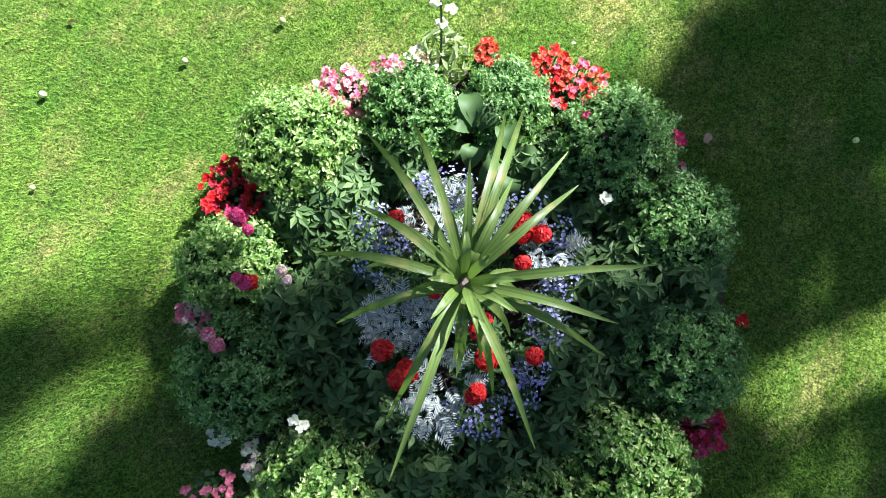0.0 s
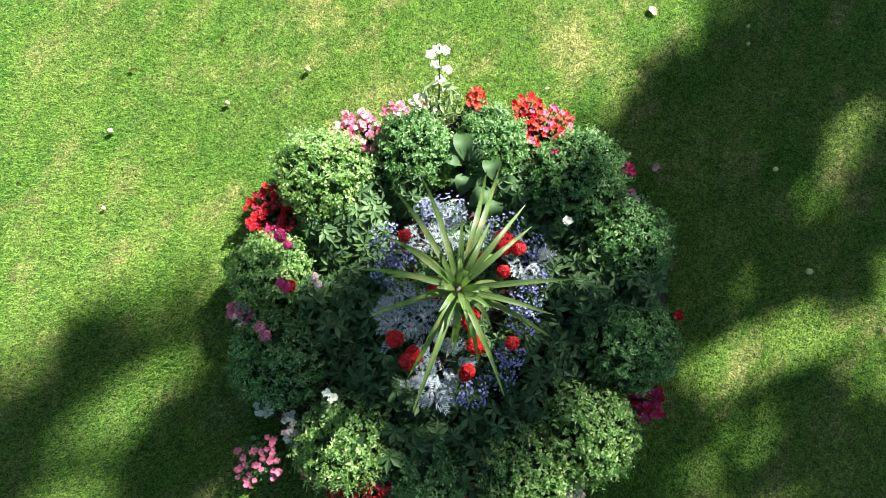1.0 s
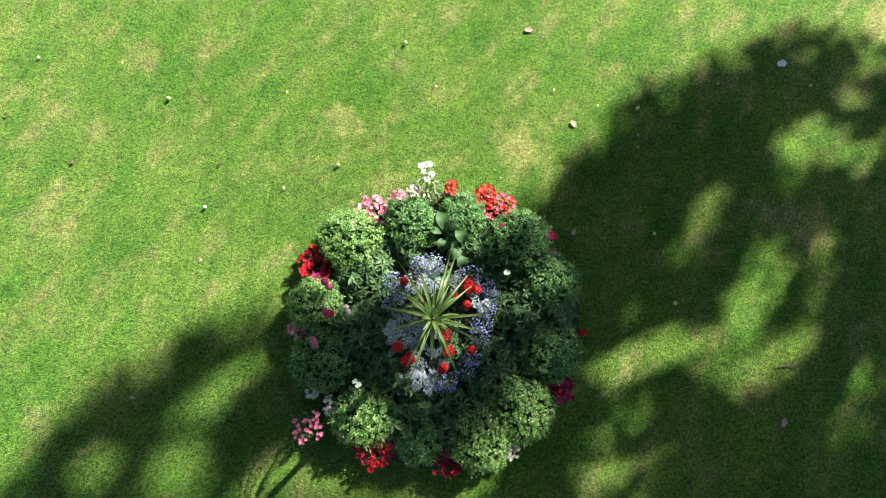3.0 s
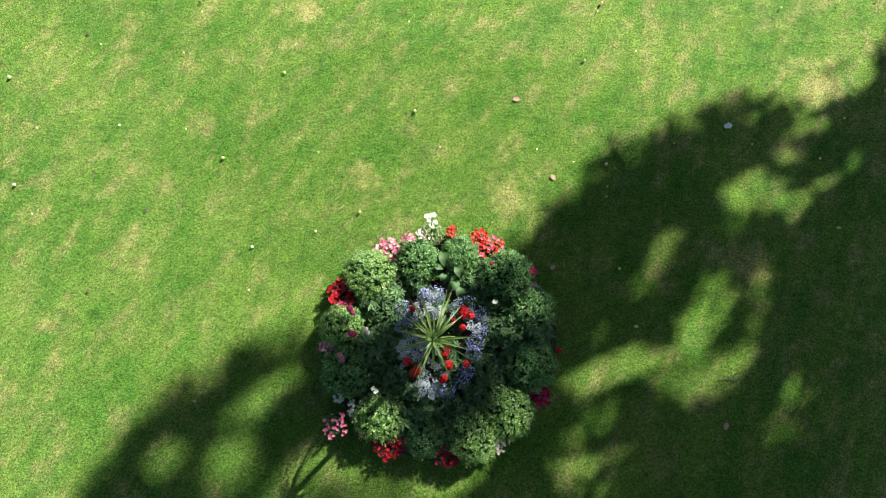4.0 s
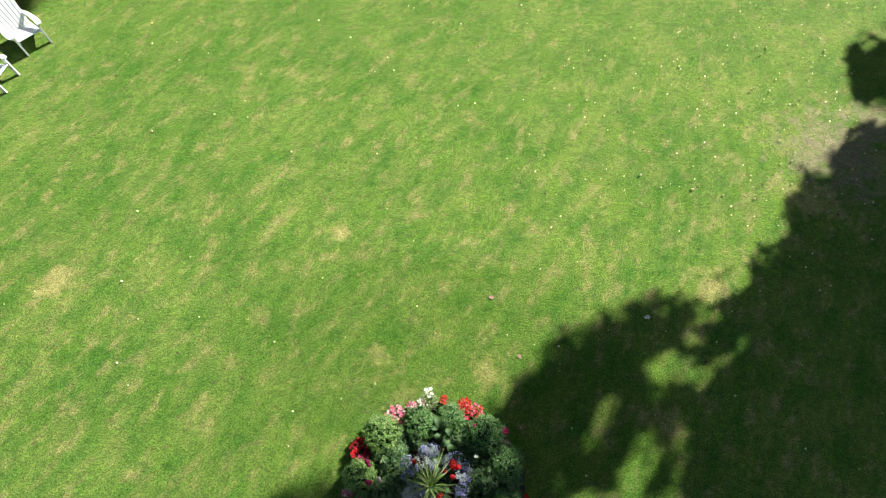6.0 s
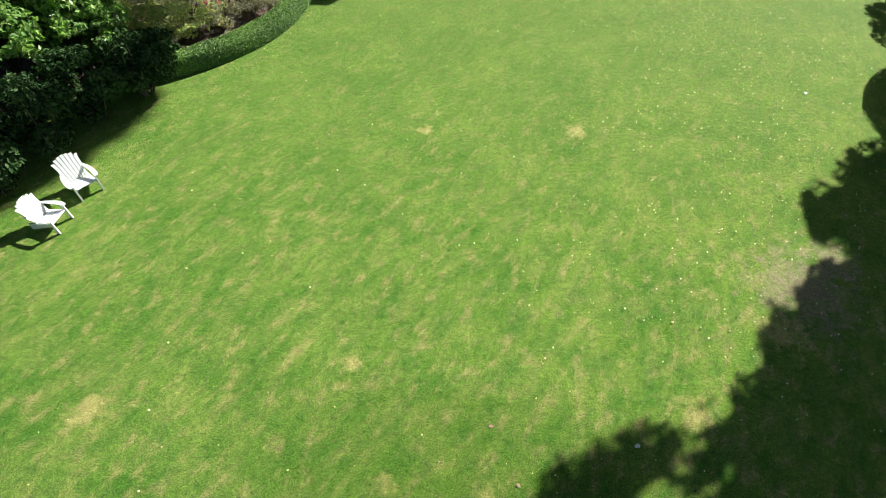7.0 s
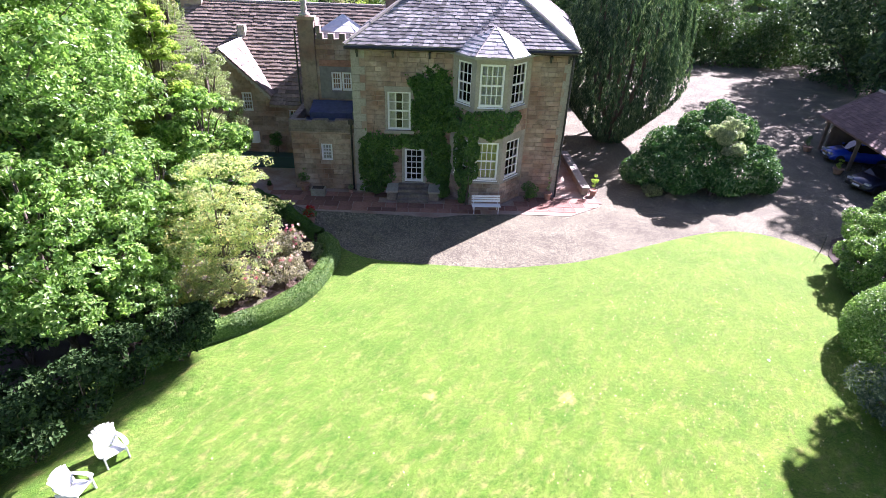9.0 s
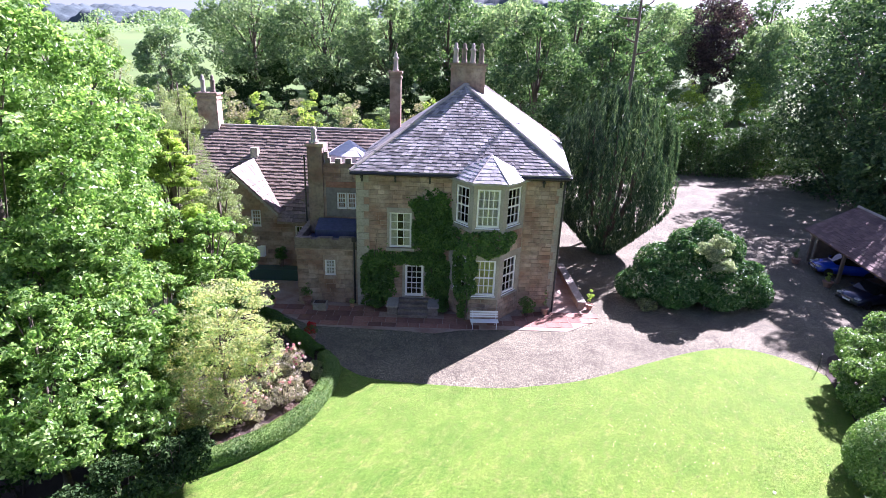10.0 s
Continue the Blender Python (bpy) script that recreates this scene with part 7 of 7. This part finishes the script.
potted(*at_house(11.1, -0.45), 0.22, 0.42, 1.75, L_OLIVE, 1, "tall leafy plant in a terracotta pot", 0.17)
potted(*at_house(13.95, 0.35), 0.2, 0.36, 1.55, L_LIME, 2, "young lime-green shrub in a terracotta pot", 0.24)
potted(*at_house(-3.0, -0.1), 0.26, 0.4, 1.5, L_IVY, 3, "dark shrub in a round stone pot", 0.4)
potted(*at_house(-1.75, -4.3), 0.22, 0.34, 0.85, L_BORDER, 4, "pot of red flowers beside the gravel", 0.42, P_RED)
potted(*at_house(-5.0, -0.2), 0.2, 0.3, 0.6, L_BORDER, 5, "low stone pot with a small plant", 0.2)
potted(24.35, 36.6, 0.32, 0.4, 1.1, L_LIME, 6, "half-barrel planter with a light green shrub", 0.32, z=-0.03)
potted(24.65, 41.4, 0.32, 0.4, 1.3, L_LAUREL, 7, "half-barrel planter with a dark shrub", 0.35, z=-0.03)
potted(*at_house(-0.3, -0.3), 0.14, 0.22, 0.55, L_OLIVE, 8, "small pot at the foot of the downpipe", 0.22)
trough = thing("stone_trough", "old dark stone trough below the porch window", "trough", HOUSE)
part("body", boxes((-2.5, -1.7, -0.95, -0.4, -0.01, 0.42), bevel=0.03), DRESSED, trough)
part("soil", boxes((-2.42, -1.78, -0.87, -0.48, 0.425, 0.44)), SOIL, trough)
bin_ = thing("log_store", "long dark green bench-chest along the wing wall", "chest", HOUSE)
part("chest", boxes((-7.9, -4.2, 3.35, 4.1, -0.01, 0.7), bevel=0.02), plain("green_paint", (0.035, 0.085, 0.07), 0.5), bin_)
part("lid", boxes((-7.95, -4.15, 3.3, 4.12, 0.71, 0.76), bevel=0.01), plain("green_lid", (0.045, 0.1, 0.085), 0.45), bin_)
g3 = np.random.default_rng(9)
for u, v_, r, h, nm, lf in ((9.95, -0.75, 0.6, 1.35, "rounded dark shrub against the house wall", L_IVY), (-5.6, 3.9, 0.5, 2.4, "wall shrub trained on the wing", L_IVY), (1.2, -0.45, 0.45, 0.7, "low green plant at the foot of the wall", L_IVY), (5.0, -0.8, 0.5, 0.8, "low green plant beside the steps", L_IVY)):
    x, y = at_house(u, v_)
    make_shrub("wall_shrub", nm, x, y, crown_clumps(0, 0, 0.0 if h < 2 else 0.9, h, r, r, 10, g3, 0.45), 2600, 0.07, lf, int(100 * u) % 91)
hose = thing("garden_hose", "dark garden hose lying along the terrace edge", "hose")
bm = bmesh.new()
tube(bm, [(*p, 0.012) for p in curve_through([at_house(-5.1, -0.8), at_house(-4.5, -1.5), at_house(-3.9, -2.2), at_house(-2.5, -3.4)], 16)], 0.018, 6)
part("tube", bm, BLACK, hose)
# low wall beside the house
low = thing("low_wall", "low stone retaining wall beside the side path", "wall", HOUSE)
for k in range(9):
    part("stone", boxes((13.3, 13.65, 0.4 + k * 0.72, 1.1 + k * 0.72, -0.04, 0.42), bevel=0.02), STONE, low)
part("coping", boxes((13.22, 13.72, 0.3, 6.95, 0.425, 0.5), bevel=0.015), DRESSED, low)
bed_l = [(-6.9, 21.9), (-6.75, 20.0), (-7.0, 17.6), (-7.8, 16.0), (-9.0, 14.8), (-10.6, 13.8), (-12.0, 12.6), (-13.0, 11.0), (-13.6, 9.0), (-14.0, 6.5), (-14.5, 3), (-24, 2), (-24, 26), (-14, 26), (-12, 25.5), (-8.5, 22.6)]
tagged(part("border_soil", prism(bed_l, -0.1, 0.025), SOIL), "dark soil of the shrub border", "flower border", kind="structure")
bed_r = [(17.4, 24.2), (16.8, 21.5), (15.8, 18.0), (14.8, 15.0), (13.8, 12.5), (14.6, 9), (16, 5), (24, 4), (26, 22), (22, 28), (18.5, 26)]
tagged(part("border_soil", prism(bed_r, -0.1, 0.02), SOIL), "dark soil under the laurel hedge", "flower border", kind="structure")
stick = thing("metal_stake", "thin dark stake at the lawn corner", "stake", Matrix.Translation((17.15, 24.5, 0)))
part("stake", tubes(([(0, 0, -0.05), (0.02, 0, 0.95)], 0.02)), BLACK, stick)

# fallen leaves on the lawn
g4 = np.random.default_rng(15)
n = 900
x, y = g4.normal(7.5, 5.0, n), g4.uniform(5, 25, n)
k = 160
x, y = np.concatenate([x, g4.uniform(-9, 7, k)]), np.concatenate([y, g4.uniform(-1, 20, k)])
ok = (np.hypot(x - 0.5, y - 0.64) > 1.5) & (x < 16) & (x > -9.5) & (y < 20.2 + np.clip(x - 5, 0, 9) * 0.5)
p = np.stack([x, y, np.full(len(x), 0.022)], 1)[ok]
v, f = leaf_quads(p, np.tile((0, 0, 1.0), (len(p), 1)), 0.05, g4, 0.7, 0.35)
tagged(part_np("fallen_leaves", v, f, leaf_mat("fallen_leaf", (0.05, 0.035, 0.02), (0.2, 0.14, 0.07), (0.7, 0.68, 0.52))), "small brown and pale fallen leaves on the lawn", "leaves", kind="stuff")
n = 620
x, y = np.concatenate([g4.normal(9.0, 3.6, n), g4.uniform(-7, 9, 170)]), np.concatenate([g4.uniform(5.5, 24, n), g4.uniform(1, 19, 170)])
ok = (np.hypot(x - 0.5, y - 0.64) > 1.6) & (x < 15.5) & (y < 20.0 + np.clip(x - 4, 0, 9) * 0.6)
x, y, r = x[ok], y[ok], g4.uniform(0.012, 0.024, ok.sum())
ball = np.array([(0, 0, 1), (0, 0, -0.9)] + [(math.cos(k * math.tau / 6) * c, math.sin(k * math.tau / 6) * c, z) for z, c in ((0.5, 0.85), (-0.45, 0.88)) for k in range(6)])
tri = np.array([(0, 2 + k, 2 + (k + 1) % 6) for k in range(6)] + [(2 + k, 8 + k, 8 + (k + 1) % 6) for k in range(6)] + [(2 + k, 8 + (k + 1) % 6, 2 + (k + 1) % 6) for k in range(6)] + [(1, 8 + (k + 1) % 6, 8 + k) for k in range(6)])
v = (ball[None] * r[:, None, None] + np.stack([x, y, r + 0.012], 1)[:, None]).reshape(-1, 3)
f = (tri[None] + 14 * np.arange(len(x))[:, None, None]).reshape(-1, 3)
tagged(part_np("windfalls", v, f, leaf_mat("crab_apple", (0.5, 0.5, 0.16), (0.72, 0.68, 0.34), (0.8, 0.72, 0.5), 0.4, 0.0), smooth=True), "small pale yellow windfall apples on the lawn", "windfalls", kind="stuff")
for x, y, s, a in ((3.94, 3.72, 0.12, 20), (3.81, -0.01, 0.09, 70), (1.19, 3.84, 0.09, 10), (1.71, 2.81, 0.08, 120), (1.75, 1.66, 0.07, 60), (10.9, 15.6, 0.14, 80)):
    lf = thing("fallen_leaf", "pale dry fallen leaf on the lawn", "leaf", pose(x, y, 0.018, 4, 3, a), "single fallen leaves")
    bm = bmesh.new()
    rim = [(math.cos(t) * s * 0.5, math.sin(t) * s * 0.32 * (1 + 0.25 * math.cos(5 * t))) for t in np.linspace(0, math.tau, 14, endpoint=False)]
    c = bm.verts.new((0, 0, 0.0))
    vs = [bm.verts.new((px, py, 0.004 + 0.15 * abs(py))) for px, py in rim]
    for i in range(14):
        bm.faces.new((c, vs[i], vs[(i + 1) % 14]))
    part("blade", bm, P_WHITE if s > 0.1 else TERRACOTTA, lf)
twig = thing("fallen_twig", "small brown twig on the lawn", "twig", pose(3.9, 0.52, 0.01, 0, 0, 8))
part("stick", tubes(([(-0.14, 0, 0.012), (0.0, 0.01, 0.02), (0.14, -0.01, 0.012)], [0.007, 0.008, 0.004]), ([(0.0, 0.01, 0.02), (0.05, 0.07, 0.02)], [0.006, 0.003]), seg=6), BARK, twig)


# ---- carport and cars ----
carport = thing("carport", "open oak carport with a brown tiled roof", "carport", pose(25.45, 37.0, -0.035, 0, 0, -6))
for y in (-6.4, -1.6, 0.4, 5.2):
    if y != -1.6:
        part("post", boxes((-0.1, 0.1, y - 0.1, y + 0.1, 0, 2.3), bevel=0.01), OAK, carport)
        part("brace", tubes(([(0, y, 1.7), (0, y + 0.55, 2.28)], 0.06), seg=5), OAK, carport)
part("beam", boxes((-0.12, 0.12, -6.7, 5.5, 2.3, 2.55), bevel=0.01), OAK, carport)
part("back_wall", boxes((5.4, 5.6, -6.6, 5.4, 0, 2.3), (0.4, 5.4, 5.2, 5.4, 0, 2.3), (0.4, 5.4, -6.6, -6.4, 0, 2.3)), OAK, carport)
slope("roof", carport, PANTILE, [(-0.5, 5.8, 2.45), (-0.5, -7.0, 2.45), (2.8, -7.0, 4.5), (2.8, 5.8, 4.5)], 14, 0.4, 0.02, 91, "brown tiled roof slope")
slope("roof", carport, PANTILE, [(6.1, -7.0, 2.45), (6.1, 5.8, 2.45), (2.8, 5.8, 4.5), (2.8, -7.0, 4.5)], 14, 0.6, 0.02, 92)
ridge_line(carport, (2.8, -7.0, 4.52), (2.8, 5.8, 4.52), 0.12, 0.45)
TYRE, CHROME, CARGLASS = plain("tyre", (0.015, 0.015, 0.015), 0.8), plain("chrome", (0.6, 0.6, 0.62), 0.15, 1.0, 0.02), plain("car_glass", (0.01, 0.012, 0.014), 0.05, 0, 0.1)
LAMP = plain("headlamp", (0.7, 0.72, 0.75), 0.1, 0.3, 0.05)


def car(label, m, paint):
    """A family car facing -x, with body, cabin, wheels, lamps and a blank number plate."""
    ob = thing("car", label, "car", m)
    bm = bmesh.new()
    prof = [(-2.1, 0.35, 0.45, 0.72), (-2.0, 0.28, 0.66, 0.84), (-1.6, 0.25, 0.82, 0.88), (-0.9, 0.25, 0.95, 0.9), (0.0, 0.25, 0.98, 0.9), (1.2, 0.25, 0.98, 0.9), (1.9, 0.3, 0.95, 0.86), (2.05, 0.4, 0.85, 0.78)]
    rows = [[bm.verts.new((x, s * w, z)) for s, w, z in ((-1, w * 0.94, z0), (-1, w, (z0 + z1) / 2), (-1, w * 0.9, z1), (0, w, z1 + 0.03), (1, w * 0.9, z1), (1, w, (z0 + z1) / 2), (1, w * 0.94, z0))] for x, z0, z1, w in prof]
    for lo, hi in zip(rows, rows[1:]):
        for k in range(6):
            bm.faces.new((lo[k], lo[k + 1], hi[k + 1], hi[k]))
        bm.faces.new((lo[6], lo[0], hi[0], hi[6]))
    bm.faces.new(rows[0])
    bm.faces.new(rows[-1])
    body = part("body", bm, paint, ob, smooth=True)
    bm = bmesh.new()
    rows = [[bm.verts.new((x, s * w, z)) for s, w, z in ((-1, w0, 0.95), (-1, w1, z1), (1, w1, z1), (1, w0, 0.95))] for x, w0, w1, z1 in ((-0.95, 0.78, 0.74, 0.97), (-0.25, 0.82, 0.66, 1.42), (0.9, 0.82, 0.66, 1.44), (1.75, 0.78, 0.7, 1.0))]
    for lo, hi in zip(rows, rows[1:]):
        for k in range(3):
            bm.faces.new((lo[k], lo[k + 1], hi[k + 1], hi[k]))
    bm.faces.new(rows[0])
    bm.faces.new(rows[-1])
    part("cabin", bm, CARGLASS, ob, "dark glazed cabin")
    part("roof_panel", boxes((-0.22, 0.88, -0.64, 0.64, 1.425, 1.465), bevel=0.015), paint, ob)
    for x in (-1.35, 1.3):
        for s in (-1, 1):
            w = part("tyre", lathe([(0.2, -0.1), (0.3, -0.1), (0.32, -0.05), (0.32, 0.05), (0.3, 0.1), (0.2, 0.1)], 20), TYRE, ob)
            w.matrix_local = pose(x, s * 0.8, 0.32, 90)
            part("rim", lathe([(0.05, -0.1), (0.19, -0.085), (0.19, 0.085), (0.05, 0.1)], 12), CHROME, w)
    for s in (-1, 1):
        part("headlight", boxes((-2.09, -1.88, s * 0.62 - 0.17, s * 0.62 + 0.17, 0.62, 0.73), bevel=0.03), LAMP, ob, "clear headlamp")
        part("mirror", boxes((-0.75, -0.62, s * 1.0 - 0.1, s * 1.0 + 0.1, 0.98, 1.1), bevel=0.03), paint, ob)
    part("grille", boxes((-2.13, -2.05, -0.45, 0.45, 0.5, 0.64), bevel=0.01), CHROME, ob)
    part("bumper", boxes((-2.14, -1.98, -0.75, 0.75, 0.3, 0.45), bevel=0.03), TYRE, ob)
    part("number_plate", boxes((-2.155, -2.142, -0.26, 0.26, 0.4, 0.51)), WHITE, ob)
    return ob


car("bright blue hatchback parked under the carport", pose(27.05, 39.4, -0.035, 0, 0, -8), paint_mat("blue_paint", (0.012, 0.05, 0.42)))
car("dark navy car parked under the carport", pose(25.7, 34.1, -0.035, 0, 0, 18), paint_mat("navy_paint", (0.008, 0.012, 0.035)))


# ---- flagstones and wall stones, laid last ----
slab = bpy.data.meshes.new("flagstone")
bm = boxes((0, 1, 0, 1, 0, 1))
for v in bm.verts:
    if v.co.z > 0.5:
        v.co.x, v.co.y = 0.012 + v.co.x * 0.976, 0.012 + v.co.y * 0.976
bm.to_mesh(slab)
bm.free()
slab.materials.append(FLAG)
for u, v, w, d in PAVED[:300]:
    ob = new("flagstone", slab)
    ob.parent = paving
    ob.matrix_local = HOUSE @ Matrix.Translation((u, v, -0.06)) @ Matrix.Diagonal((w - 0.015, d - 0.015, 0.06 + pr.uniform(-0.006, 0.008), 1))
for job in STONE_JOBS:
    lay_stones(*job)
